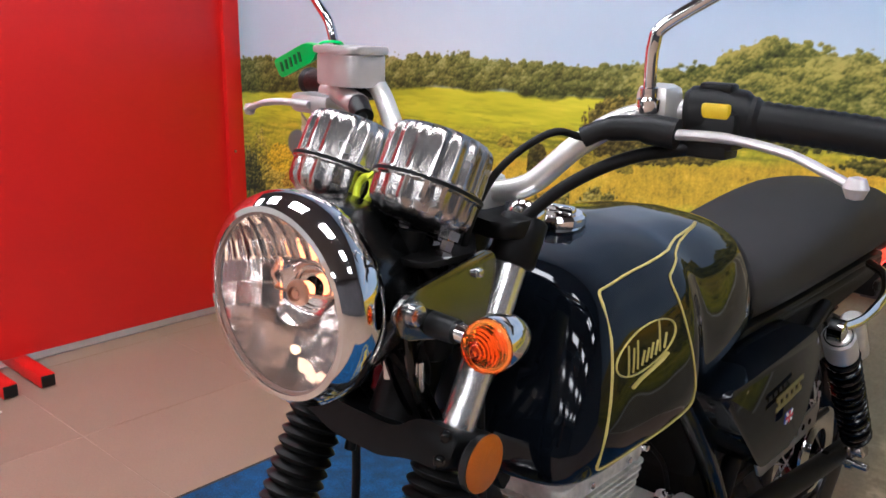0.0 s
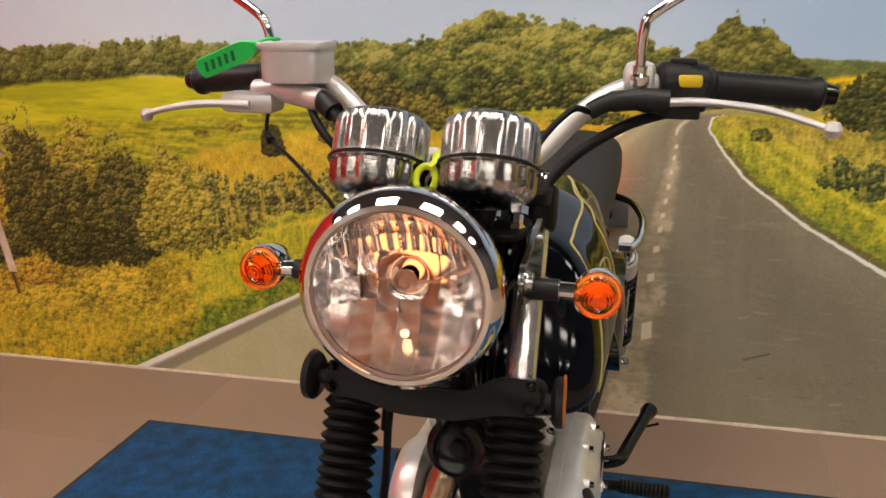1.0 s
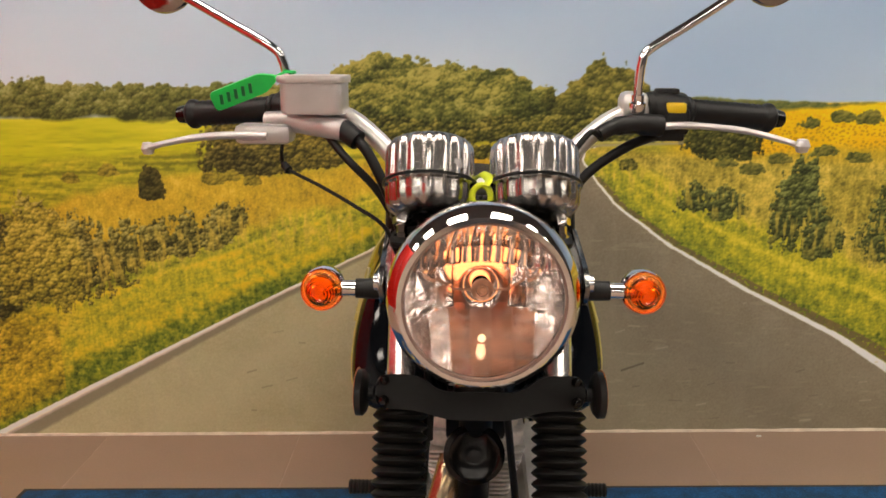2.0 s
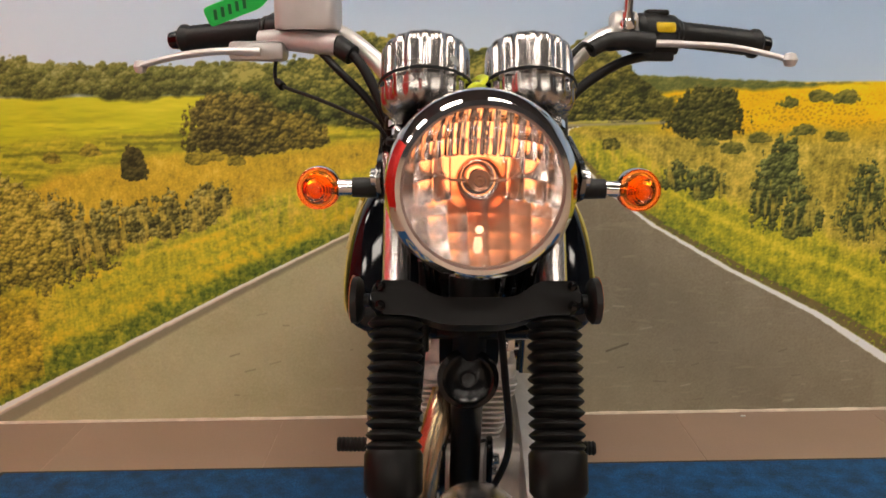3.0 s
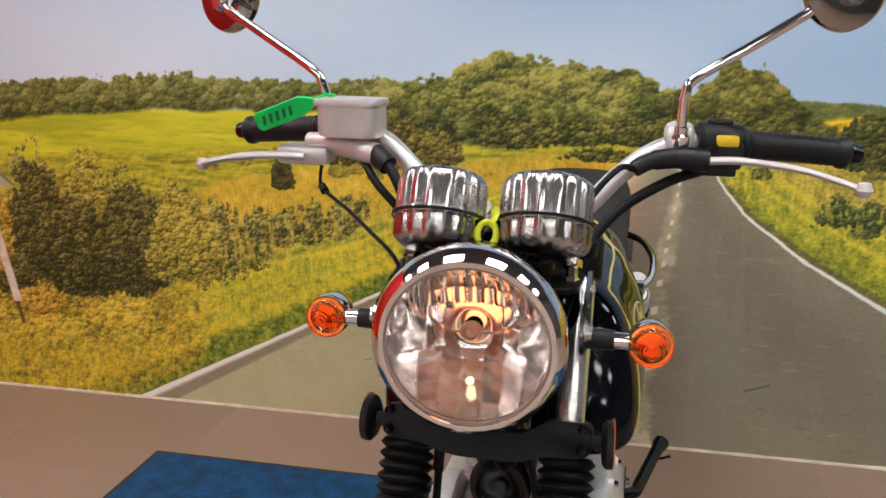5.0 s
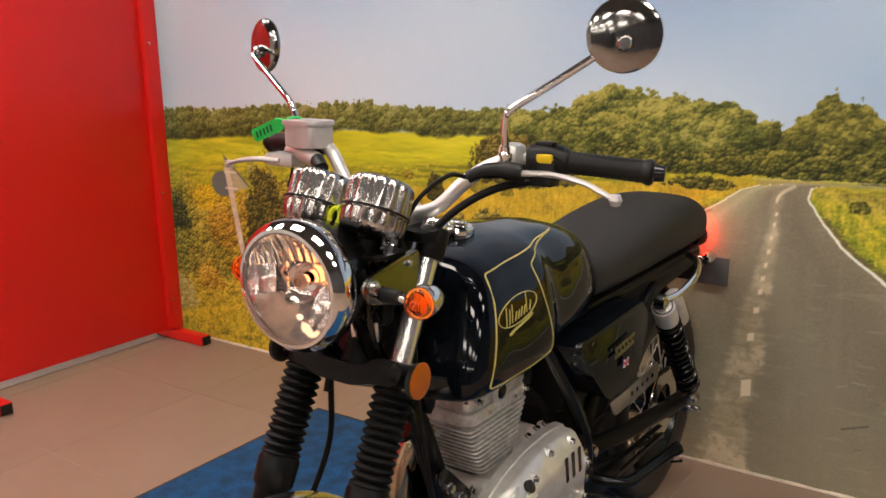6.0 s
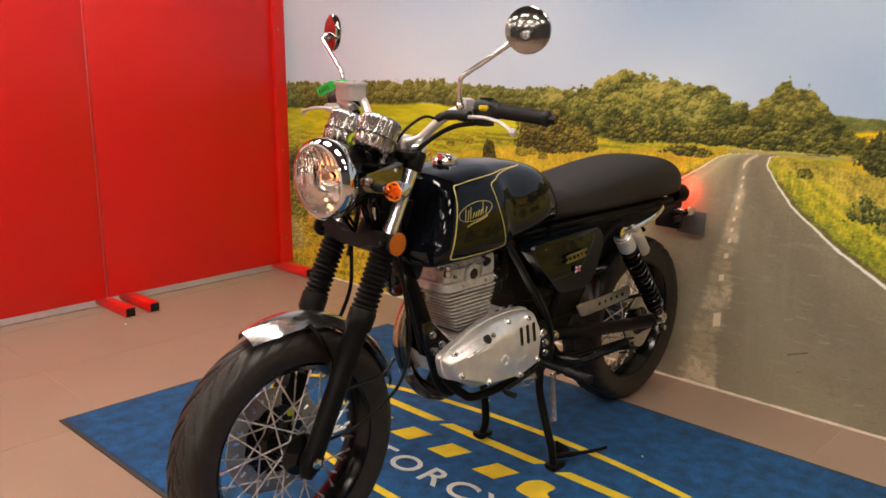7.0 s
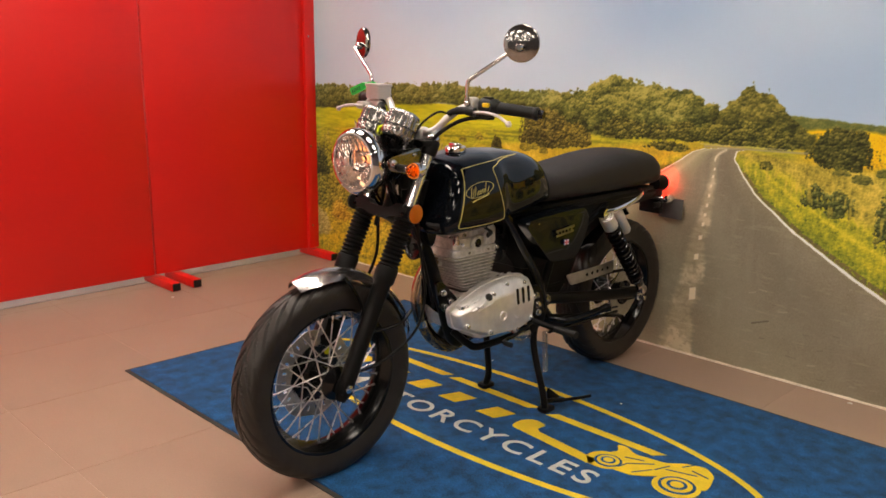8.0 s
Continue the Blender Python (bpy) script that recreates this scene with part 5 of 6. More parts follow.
part("clutch_lever", tube(curve([bar_at(0.215) + V((0, -0.042, -0.016)), (0.262, 0.288, 1.08), (0.32, 0.27, 1.076), (0.36, 0.252, 1.067), (0.377, 0.246, 1.062)], 6), [0.0075] * 7 + [0.0065] * 6 + [0.006] * 6 + [0.0055] * 6, 14, flat=0.62), SILVER, BIKE, "silver clutch lever")
ball = part("lever_ball", lathe([(0, -0.009), (0.006, -0.0075), (0.0092, 0), (0.006, 0.0075), (0, 0.009)], Matrix.Translation((0.382, 0.243, 1.061)), 18), SILVER, BIKE, "silver lever ball end")
part("mirror_clamp", box(bar_at(0.19) + V((0, -0.006, 0.006)), (0.034, 0.036, 0.04), 0.009), BAR_METAL, BIKE, "alloy mirror clamp")
part("clutch_cable", tube(curve([bar_at(0.142) + V((0.0, -0.026, -0.003)), (0.125, 0.225, 1.075), (0.095, 0.19, 1.04), (0.08, 0.17, 0.985), (0.075, 0.17, 0.93), (0.06, 0.2, 0.85)], 6), 0.0036, 10), GAITER, BIKE, "black clutch cable")
part("switch_loom", tube(curve([bar_at(0.225) + V((0, -0.012, -0.03)), (0.18, 0.272, 1.055), (0.13, 0.25, 1.025), (0.095, 0.225, 0.985), (0.06, 0.2, 0.93)], 6), 0.0062, 10), GAITER, BIKE, "black switch loom")
# right controls
res = part("brake_reservoir", prism(rounded([(-0.245, 0.258), (-0.169, 0.25), (-0.163, 0.303), (-0.239, 0.311)], 0.012), 1.093, 1.131, "xy", 0.004), SILVER, BIKE, "silver brake fluid reservoir")
part("reservoir_lid", prism(rounded([(-0.249, 0.255), (-0.166, 0.247), (-0.16, 0.306), (-0.243, 0.314)], 0.013), 1.13, 1.139, "xy", 0.003), SILVER, res, "silver lid")
part("master_cylinder", tube([bar_at(-0.268) + V((0, -0.036, -0.012)), bar_at(-0.235) + V((0, -0.036, -0.014)), bar_at(-0.165) + V((0, -0.034, -0.014))], [0.0115, 0.0135, 0.0135], 16), SILVER, res, "silver master cylinder")
part("brake_perch", box((-0.268, 0.285, 1.067), (0.07, 0.04, 0.024), 0.007), SILVER, BIKE, "silver lever perch")
part("cylinder_cap", tube([bar_at(-0.168) + V((0, -0.034, -0.014)), bar_at(-0.148) + V((0.0, -0.034, -0.016))], [0.013, 0.0125], 16), PLASTIC, BIKE, "black cylinder cap")
part("brake_lever", tube(curve([(-0.262, 0.268, 1.066), (-0.315, 0.266, 1.066), (-0.36, 0.271, 1.061), (-0.398, 0.279, 1.053), (-0.415, 0.284, 1.048)], 6), [0.009] * 4 + [0.0075] * 9 + [0.0065] * 12, 14, flat=0.62), SILVER, BIKE, "silver brake lever")
part("lever_ball", lathe([(0, -0.0085), (0.006, -0.007), (0.0085, 0), (0.006, 0.007), (0, 0.0085)], Matrix.Translation((-0.417, 0.285, 1.047)), 18), SILVER, BIKE, "silver lever ball end")
part("switch_housing", tube([bar_at(-0.2), bar_at(-0.21), bar_at(-0.255), bar_at(-0.263)], [0.018, 0.0225, 0.0225, 0.018], 18), PLASTIC, BIKE, "black switch housing")
part("brake_hose", tube(curve([bar_at(-0.16) + V((0, -0.03, -0.016)), (-0.135, 0.235, 1.05), (-0.105, 0.215, 0.99), (-0.075, 0.19, 0.9), (-0.06, 0.18, 0.82), (-0.06, 0.15, 0.72)], 6), 0.0065, 10), GAITER, BIKE, "black brake hose")
part("throttle_cable", tube(curve([bar_at(-0.205) + V((0, -0.015, -0.015)), (-0.165, 0.245, 1.045), (-0.12, 0.23, 1.0), (-0.08, 0.21, 0.93), (-0.05, 0.22, 0.85)], 6), 0.005, 10), GAITER, BIKE, "black throttle cable")
part("brake_switch_lead", tube(curve([(-0.245, 0.282, 1.062), (-0.247, 0.276, 1.04), (-0.238, 0.264, 1.026), (-0.19, 0.218, 1.012), (-0.145, 0.17, 0.998), (-0.108, 0.135, 0.982), (-0.095, 0.14, 0.95)], 6), 0.0024, 8), GAITER, BIKE, "thin black brake switch lead")
part("lead_clip", lathe([(0, -0.008), (0.005, -0.006), (0.0055, 0.006), (0, 0.008)], axis_matrix((-0.239, 0.265, 1.027), (0.5, -0.5, -0.4)), 10), GAITER, BIKE)
# mirrors
for s, stem, centre in ((1, [(0.191, 0.281, 1.1), (0.191, 0.278, 1.13), (0.193, 0.276, 1.156), (0.202, 0.278, 1.172), (0.26, 0.288, 1.208), (0.335, 0.303, 1.256)], (0.353, 0.316, 1.274)),
                        (-1, [(-0.232, 0.29, 1.105), (-0.238, 0.286, 1.135), (-0.243, 0.284, 1.156), (-0.256, 0.287, 1.172), (-0.325, 0.314, 1.208), (-0.392, 0.34, 1.243), (-0.4, 0.35, 1.251), (-0.412, 0.376, 1.261)], (-0.418, 0.391, 1.265))):
    part("mirror_stem", tube(curve(stem, 5), 0.0058, 14), CHROME, BIKE, "bent chrome mirror stem")
    part("stem_nut", lathe([(0.0095, 0), (0.0105, 0.003), (0.0105, 0.012), (0.008, 0.014), (0.008, 0.022), (0, 0.022)], axis_matrix(V(stem[0]) - V((0, 0, 0.004)), V(stem[1]) - V(stem[0])), 14), CHROME, BIKE, "chrome stem nut")
    mm = axis_matrix(centre, (0.42 if s > 0 else -0.27, -0.9, 0.04))
    head = part("mirror_back", lathe([(0.05, -0.006), (0.0515, -0.001), (0.05, 0.004), (0.045, 0.0075), (0.028, 0.0105), (0.01, 0.012), (0, 0.012)], mm, 48), MIRROR_BACK, BIKE, "round chrome mirror back")
    part("mirror_glass", lathe([(0.0485, -0.0075), (0.0485, -0.0065), (0, -0.0065)], mm, 40), CHROME, head, "mirror glass")
    part("mirror_joint", lathe([(0.012, 0.006), (0.012, 0.02), (0.0075, 0.026), (0, 0.026)], mm @ Matrix.Translation((0, -0.012, 0)), 16), POLISHED, head, "steel joint")

# tank ---------------------------------------------------------------
TANK = [(0.240, 0.05, 0.775, 0.85), (0.243, 0.104, 0.745, 0.885), (0.250, 0.142, 0.72, 0.908), (0.264, 0.160, 0.703, 0.921), (0.3, 0.168, 0.697, 0.928), (0.36, 0.170, 0.698, 0.934), (0.43, 0.173, 0.702, 0.940), (0.485, 0.172, 0.709, 0.942), (0.505, 0.165, 0.713, 0.942), (0.535, 0.157, 0.72, 0.941), (0.62, 0.151, 0.732, 0.935), (0.69, 0.142, 0.741, 0.923), (0.735, 0.131, 0.746, 0.905), (0.77, 0.12, 0.75, 0.873), (0.792, 0.104, 0.754, 0.83), (0.8, 0.07, 0.765, 0.8)]
PROFILE = [(0.0, 0.5), (0.03, 0.78), (0.08, 0.93), (0.17, 0.99), (0.3, 1.0), (0.5, 0.965), (0.68, 0.895), (0.8, 0.81), (0.88, 0.70), (0.94, 0.55), (0.98, 0.35), (1.0, 0.0)]


def tank_shear(y):
    return 0.34 * max(0.0, 1 - max(y - 0.25, 0) / 0.27) ** 1.3


def tank_shape(y, w, lo, hi, q):
    """One point of a cross-section: q runs once round it."""
    s = 1 if q < 0.5 else -1
    p = q * 2 if q < 0.5 else 2 - q * 2
    u = 0.5 - 0.5 * math.cos(math.pi * p)
    z = lo + (hi - lo) * u
    return (s * w * interp(u, PROFILE)[0], y + tank_shear(y) * (z - 0.74), z)


tank = part("fuel_tank", loft(TANK, 3, 72, 72, shape=tank_shape), LACQUER, BIKE, "gloss black fuel tank with gold pinstripes", sharp=60)


def on_tank(y, z, out=0.0012):
    y0 = y
    for _ in range(6):
        y0 = y - tank_shear(y0) * (z - 0.74)
    w, lo, hi = interp(max(y0, 0.246), TANK)
    u = min(max((z - lo) / (hi - lo), 0.02), 0.995)
    return w * interp(u, PROFILE)[0] + out


def surface_tube(points, s, r, close=False, flat=0.7, out=0.0004):
    path = []
    for a, b in zip(points, points[1:] + ([points[0]] if close else [])):
        for k in range(5):
            y, z = a[0] + (b[0] - a[0]) * k / 5, a[1] + (b[1] - a[1]) * k / 5
            path.append((s * on_tank(y, z, out), y, z))
    a = points[0] if close else points[-1]
    path.append((s * on_tank(a[0], a[1], out), a[0], a[1]))
    return tube(path, r, 8, flat=flat)


for s in (-1, 1):
    stripe = [(0.63, 0.9225), (0.59, 0.922), (0.54, 0.9205), (0.48, 0.916), (0.41, 0.909)] + rounded([(0.41, 0.909), (0.336, 0.9), (0.283, 0.7285), (0.34, 0.7265), (0.42, 0.729), (0.489, 0.735), (0.462, 0.84), (0.453, 0.896), (0.50, 0.911)], 0.012, 4)[6:-6] + [(0.50, 0.911), (0.54, 0.917), (0.58, 0.9205), (0.63, 0.922)]
    part("pinstripe", surface_tube(stripe, s, 0.0018), STRIPE, tank, "gold pinstripe")
    # emblem: an oval scroll with slanted strokes, no letters
    cy, cz = 0.379, 0.834
    oval = [(cy + 0.059 * math.cos(a), cz + 0.004 + 0.0205 * math.sin(a) + 0.009 * math.cos(a)) for a in (2 * math.pi * k / 28 for k in range(28))]
    part("emblem_scroll", surface_tube(oval, s, 0.0017, True, 0.5, 0.0006), STRIPE, tank, "gold emblem outline")
    part("emblem_tail", surface_tube([(cy - 0.036, cz - 0.03), (cy - 0.02, cz - 0.025), (cy, cz - 0.021), (cy + 0.024, cz - 0.015), (cy + 0.036, cz - 0.01)], s, 0.0036, False, 0.4, 0.0006), STRIPE, tank, "gold emblem tail")
    for k in range(9):
        y = cy - 0.037 + k * 0.009
        h = (0.03, 0.024, 0.028, 0.014, 0.013, 0.015, 0.014, 0.032, 0.015)[k]
        part("emblem_stroke", surface_tube([(y - 0.004, cz - 0.017 + 0.0016 * k), (y + 0.005, cz - 0.017 + h + 0.0016 * k)], s, 0.0015, False, 0.5, 0.0006), STRIPE, tank, "gold emblem stroke")
capm = axis_matrix((0, 0.43, 0.926), (0, -0.05, 1))
cap = part("filler_cap", lathe([(0.036, 0), (0.036, 0.006), (0.032, 0.008), (0.031, 0.012), (0.034, 0.013), (0.034, 0.022), (0.03, 0.026), (0, 0.026)], capm, 32, warp=lambda a, r, h, j: (r + (0.0012 * math.sin(a * 12) if j in (4, 5) else 0), h)), CHROME, BIKE, "chrome filler cap")
part("cap_grip", box(capm @ V((0, 0, 0.03)), (0.05, 0.012, 0.012), 0.004), CHROME, cap)
label = part("warning_label", box((0.03, 0.50, 0.9335), (0.07, 0.035, 0.0012)), WHITE_PRINT, BIKE, "white warning label on the tank", smooth=False)

# seat ---------------------------------------------------------------
SEAT = [(0.742, 0.075, 0.75, 0.80), (0.755, 0.108, 0.742, 0.828), (0.79, 0.121, 0.737, 0.842), (0.87, 0.126, 0.735, 0.848), (1.0, 0.129, 0.733, 0.864), (1.13, 0.131, 0.733, 0.880), (1.26, 0.131, 0.733, 0.889), (1.36, 0.128, 0.734, 0.884), (1.44, 0.123, 0.736, 0.872), (1.478, 0.117, 0.738, 0.848), (1.496, 0.104, 0.742, 0.815), (1.504, 0.07, 0.75, 0.78)]
seat = part("seat", loft(SEAT, 3.0, 60, 48), VINYL, BIKE, "black vinyl bench seat", sharp=60)
part("seat_base", box((0, 1.11, 0.731), (0.215, 0.7, 0.014), 0.006), GAITER, BIKE, "black seat base")
part("under_seat_tray", prism(rounded([(0.78, 0.728), (1.47, 0.728), (1.5, 0.705), (1.44, 0.684), (1.2, 0.668), (1.05, 0.6), (0.96, 0.54), (0.8, 0.55)], 0.02), -0.1, 0.1, "yz", 0.008), SATIN, BIKE, "black tray and guard under the seat")

# frame --------------------------------------------------------------
for s in (-1, 1):
    part("seat_rail", tube(curve([(s * 0.06, 0.3, 0.87), (s * 0.07, 0.5, 0.74), (s * 0.085, 0.75, 0.722), (s * 0.095, 1.05, 0.718), (s * 0.098, 1.3, 0.72), (s * 0.085, 1.46, 0.722)], 6), 0.012, 14), GAITER, BIKE, "black frame rail")
    part("frame_upright", tube(curve([(s * 0.11, 0.93, 0.71), (s * 0.1, 0.84, 0.56), (s * 0.09, 0.79, 0.4), (s * 0.085, 0.77, 0.32)], 6), 0.0145, 14), SATIN, BIKE, "black frame upright")
    part("frame_cradle", tube(curve([(s * 0.02, 0.42, 0.34), (s * 0.06, 0.45, 0.3), (s * 0.085, 0.5, 0.285), (s * 0.085, 0.77, 0.29)], 6), 0.013, 12), SATIN, BIKE, "black frame cradle")
    part("frame_stay", tube([(s * 0.11, 1.13, 0.7), (s * 0.1, 0.85, 0.56)], 0.011, 12), SATIN, BIKE)
    part("frame_diagonal", tube(curve([(s * 0.085, 0.59, 0.72), (s * 0.1, 0.635, 0.65), (s * 0.108, 0.72, 0.52), (s * 0.108, 0.775, 0.42), (s * 0.1, 0.79, 0.33)], 6), 0.0155, 16), GLOSS, BIKE, "black frame diagonal")
part("down_tube", tube(curve([(0, 0.235, 0.84), (0, 0.27, 0.705), (0, 0.327, 0.582), (0, 0.387, 0.439), (0, 0.435, 0.315), (0, 0.47, 0.285)], 6), 0.0225, 18), SATIN, BIKE, "black frame down tube")
part("frame_gusset", prism(rounded([(0.24, 0.86), (0.3, 0.86), (0.33, 0.72), (0.3, 0.64), (0.27, 0.7)], 0.02), -0.04, 0.04, "yz", 0.004), SATIN, BIKE)
part("horn", lathe([(0, -0.014), (0.02, -0.014), (0.03, -0.006), (0.041, 0.0), (0.041, 0.006), (0.034, 0.009), (0.03, 0.006), (0.012, 0.005), (0.009, 0.012), (0, 0.012)], axis_matrix((-0.002, 0.262, 0.646), (0, -1, 0.15)), 32), GLOSS, BIKE, "black disc horn")

# front mudguard -----------------------------------------------------
def guard(a0, a1, r, half_w, crown, centre, steps=36, cross=14, thick=0.0018):
    bm = bmesh.new()
    rows = []
    for j in range(steps + 1):
        u = j / steps
        a = a0 + (a1 - a0) * u
        taper = min(1.0, 0.62 + 3.0 * min(u, 1 - u))
        row = []
        for k in range(cross + 1):
            v = -1 + 2 * k / cross
            rr = r + crown * (1 - abs(v) ** 2.4)
            row.append(bm.verts.new(centre + V((half_w * taper * v, -rr * math.cos(a), rr * math.sin(a)))))
        rows.append(row)
    for p, q in zip(rows, rows[1:]):
        for k in range(cross):
            bm.faces.new((p[k], p[k + 1], q[k + 1], q[k]))
    bmesh.ops.recalc_face_normals(bm, faces=bm.faces)
    bmesh.ops.solidify(bm, geom=bm.faces[:], thickness=thick)
    return bm


fg = part("front_mudguard", guard(radians(70), radians(165), 0.307, 0.05, 0.028, AXLE_F), GUARD_CHROME, BIKE, "short chrome front mudguard", sharp=45)
for s in (-1, 1):
    part("mudguard_stay", tube(curve([(s * 0.05, AXLE_F.y + 0.03, 0.615), (s * 0.069, AXLE_F.y + 0.05, 0.58), (s * 0.068, AXLE_F.y + 0.08, 0.52), (s * 0.07, fork(0.47) - 0.01, 0.47)], 5), 0.011, 12, flat=0.35), GLOSS, fg, "black flat stay")
    part("mudguard_stay", tube(curve([(s * 0.066, 0.19, 0.47), (s * 0.075, 0.13, 0.44), (s * 0.078, fork(0.45), 0.44)], 5), 0.005, 10), GLOSS, fg)
part("speedo_cable", tube(curve([(0.075, -0.05, 0.325), (0.1, 0.05, 0.35), (0.115, 0.16, 0.42), (0.115, 0.2, 0.52), (0.11, 0.19, 0.62), (0.1, 0.18, 0.74), (0.085, 0.19, 0.86)], 7), 0.0042, 10), GAITER, BIKE, "black speedometer cable")
part("brake_line", tube(curve([(-0.06, 0.16, 0.74), (-0.07, 0.16, 0.62), (-0.085, 0.1, 0.5), (-0.085, 0.02, 0.42)], 7), 0.005, 10), GAITER, BIKE, "black brake line")
part("loom", tube(curve([(0.03, 0.2, 0.78), (0.045, 0.24, 0.66), (0.055, 0.27, 0.54), (0.03, 0.32, 0.44)], 7), 0.005, 10), GAITER, BIKE)

# engine -------------------------------------------------------------
eng = part("crankcase", prism(rounded([(0.43, 0.47), (0.415, 0.38), (0.45, 0.322), (0.62, 0.312), (0.7, 0.36), (0.7, 0.46), (0.66, 0.497), (0.57, 0.497), (0.54, 0.475)], 0.02), -0.1, 0.096, "yz", 0.008), ALLOY, BIKE, "cast alloy crankcase")
side = rounded([(0.318, 0.44), (0.335, 0.392), (0.45, 0.345), (0.6, 0.332), (0.678, 0.355), (0.687, 0.455), (0.668, 0.508), (0.59, 0.516), (0.505, 0.512), (0.43, 0.494), (0.328, 0.452)], 0.017, 6)
def taper(bm):
    for v in bm.verts:
        v.co.x -= 0.34 * max(0.0, 0.40 - v.co.y) if v.co.x > 0.12 else 0
    return bm


def lofted(outline, rings, centre, spans):
    """A cover built up ring by ring: (x, inset, extra inset of the upper half)."""
    bm = bmesh.new()
    loops = []
    for x, inset, top in rings:
        loop = []
        for y, z in outline:
            ky, kz = 1 - inset / spans[0], 1 - (inset + (top if z > centre[1] else 0)) / spans[1]
            loop.append(bm.verts.new((x, centre[0] + (y - centre[0]) * ky, centre[1] + (z - centre[1]) * kz)))
        loops.append(loop)
    n = len(outline)
    for a, b in zip(loops, loops[1:]):
        for k in range(n):
            bm.faces.new((a[k], a[(k + 1) % n], b[(k + 1) % n], b[k]))
    bm.faces.new(loops[0][::-1])
    bm.faces.new(loops[-1])
    return bm


def skin_at(me, y, z):
    """The outermost x of a mesh at a point of its side."""
    best = 0.0
    for p in me.polygons:
        vs = [me.vertices[i].co for i in p.vertices]
        for k in range(1, len(vs) - 1):
            a, b, c = vs[0], vs[k], vs[k + 1]
            d = (b.y - a.y) * (c.z - a.z) - (c.y - a.y) * (b.z - a.z)
            if abs(d) < 1e-12:
                continue
            u = ((y - a.y) * (c.z - a.z) - (c.y - a.y) * (z - a.z)) / d
            v = ((b.y - a.y) * (z - a.z) - (y - a.y) * (b.z - a.z)) / d
            if u >= 0 and v >= 0 and u + v <= 1:
                best = max(best, a.x + (b.x - a.x) * u + (c.x - a.x) * v)
    return best


cover = part("generator_cover", taper(lofted(side, [(0.098, 0, 0), (0.126, 0.0, 0.0), (0.134, 0.0015, 0.003), (0.144, 0.004, 0.016), (0.152, 0.007, 0.026), (0.156, 0.011, 0.029), (0.1575, 0.017, 0.031)], (0.505, 0.425), (0.18, 0.09))), ALLOY, BIKE, "satin alloy engine cover", sharp=60)
part("cover_lip", prism([(y + 0.004 * (1 if y > 0.49 else -1), z + 0.004 * (1 if z > 0.425 else -1)) for y, z in side], 0.088, 0.106, "yz", 0.002), ALLOY, cover)
for k in range(3):
    y = 0.575 + k * 0.0275
    part("slot", prism(rounded([(y, 0.484 + k * 0.001), (y + 0.0115, 0.485 + k * 0.001), (y + 0.021, 0.43), (y + 0.0095, 0.428)], 0.004, 3), 0.1568, 0.1584, "yz"), GLOSS, cover, "dark slot", smooth=False)
for k in range(3):
    ribs = []
    for j in range(9):
        y, z = 0.36 + k * 0.0165 + 0.0085 * j, 0.457 - k * 0.0115 + 0.0034 * j
        ribs.append((skin_at(cover.data, y, z) + 0.0015, y, z))
    part("rib", tube(ribs, [0.003] + [0.0048] * 7 + [0.003], 10, flat=0.8), RIB_ALLOY, cover, "raised bright rib")
for y, z in ((0.352, 0.455), (0.36, 0.398), (0.455, 0.36), (0.59, 0.343), (0.66, 0.37), (0.672, 0.44), (0.546, 0.504), (0.474, 0.485), (0.63, 0.497)):
    x = skin_at(cover.data, y, z)
    part("bolt_boss", lathe([(0.0095, -0.02), (0.0095, 0.001), (0.008, 0.003), (0, 0.003)], axis_matrix((x, y, z), (1, 0, 0)), 16), ALLOY, cover)
    bolt((x + 0.002, y, z), (1, 0, 0), 0.0055, 0.008, cover, CHROME)
part("inspection_plug", lathe([(0.016, 0), (0.016, 0.004), (0.012, 0.006), (0.012, 0.003), (0, 0.003)], axis_matrix((0.157, 0.515, 0.405), (1, 0, 0)), 24), RIB_ALLOY, cover, "round plug")
part("inspection_plug", lathe([(0.0125, -0.004), (0.0125, 0.005), (0.0095, 0.007), (0, 0.007)], axis_matrix((skin_at(cover.data, 0.452, 0.478), 0.452, 0.478), (0.8, 0, 0.5)), 20), DARK_CAST, cover, "dark plug")
for k in range(3):
    part("cast_mark", box((0.158, 0.578 + k * 0.013, 0.388), (0.0012, 0.009, 0.011)), RIB_ALLOY, cover, smooth=False)
for sgn in (-1, 1):
    mount = part("engine_mount", prism(rounded([(0.318, 0.525), (0.345, 0.53), (0.42, 0.455), (0.44, 0.40), (0.4, 0.39), (0.34, 0.44)], 0.012), sgn * 0.03, sgn * 0.038, "yz", 0.002), GLOSS, BIKE, "black engine mount plate")
    for y, z in ((0.352, 0.487), (0.388, 0.452), (0.43, 0.449), (0.366, 0.437)):
        bolt((sgn * 0.038, y, z), (sgn, 0, 0), 0.008, 0.012, mount, POLISHED)
rc = part("clutch_cover", lathe([(0.0, 0.05), (0.06, 0.048), (0.085, 0.04), (0.1, 0.02), (0.1, 0.0)], axis_matrix((-0.104, 0.47, 0.425), (-1, 0, 0)), 40), ALLOY, BIKE, "round alloy clutch cover")
part("cover_wing", prism(rounded([(0.48, 0.49), (0.66, 0.48), (0.69, 0.36), (0.5, 0.325)], 0.03), -0.104, -0.145, "yz", 0.008), ALLOY, rc)
# the core's dark colour paints the shade in the fin gaps
cyl = part("cylinder", box((0, 0.49, 0.54), (0.088, 0.1, 0.17), 0.02), FIN_ROOT, BIKE, "alloy cylinder")
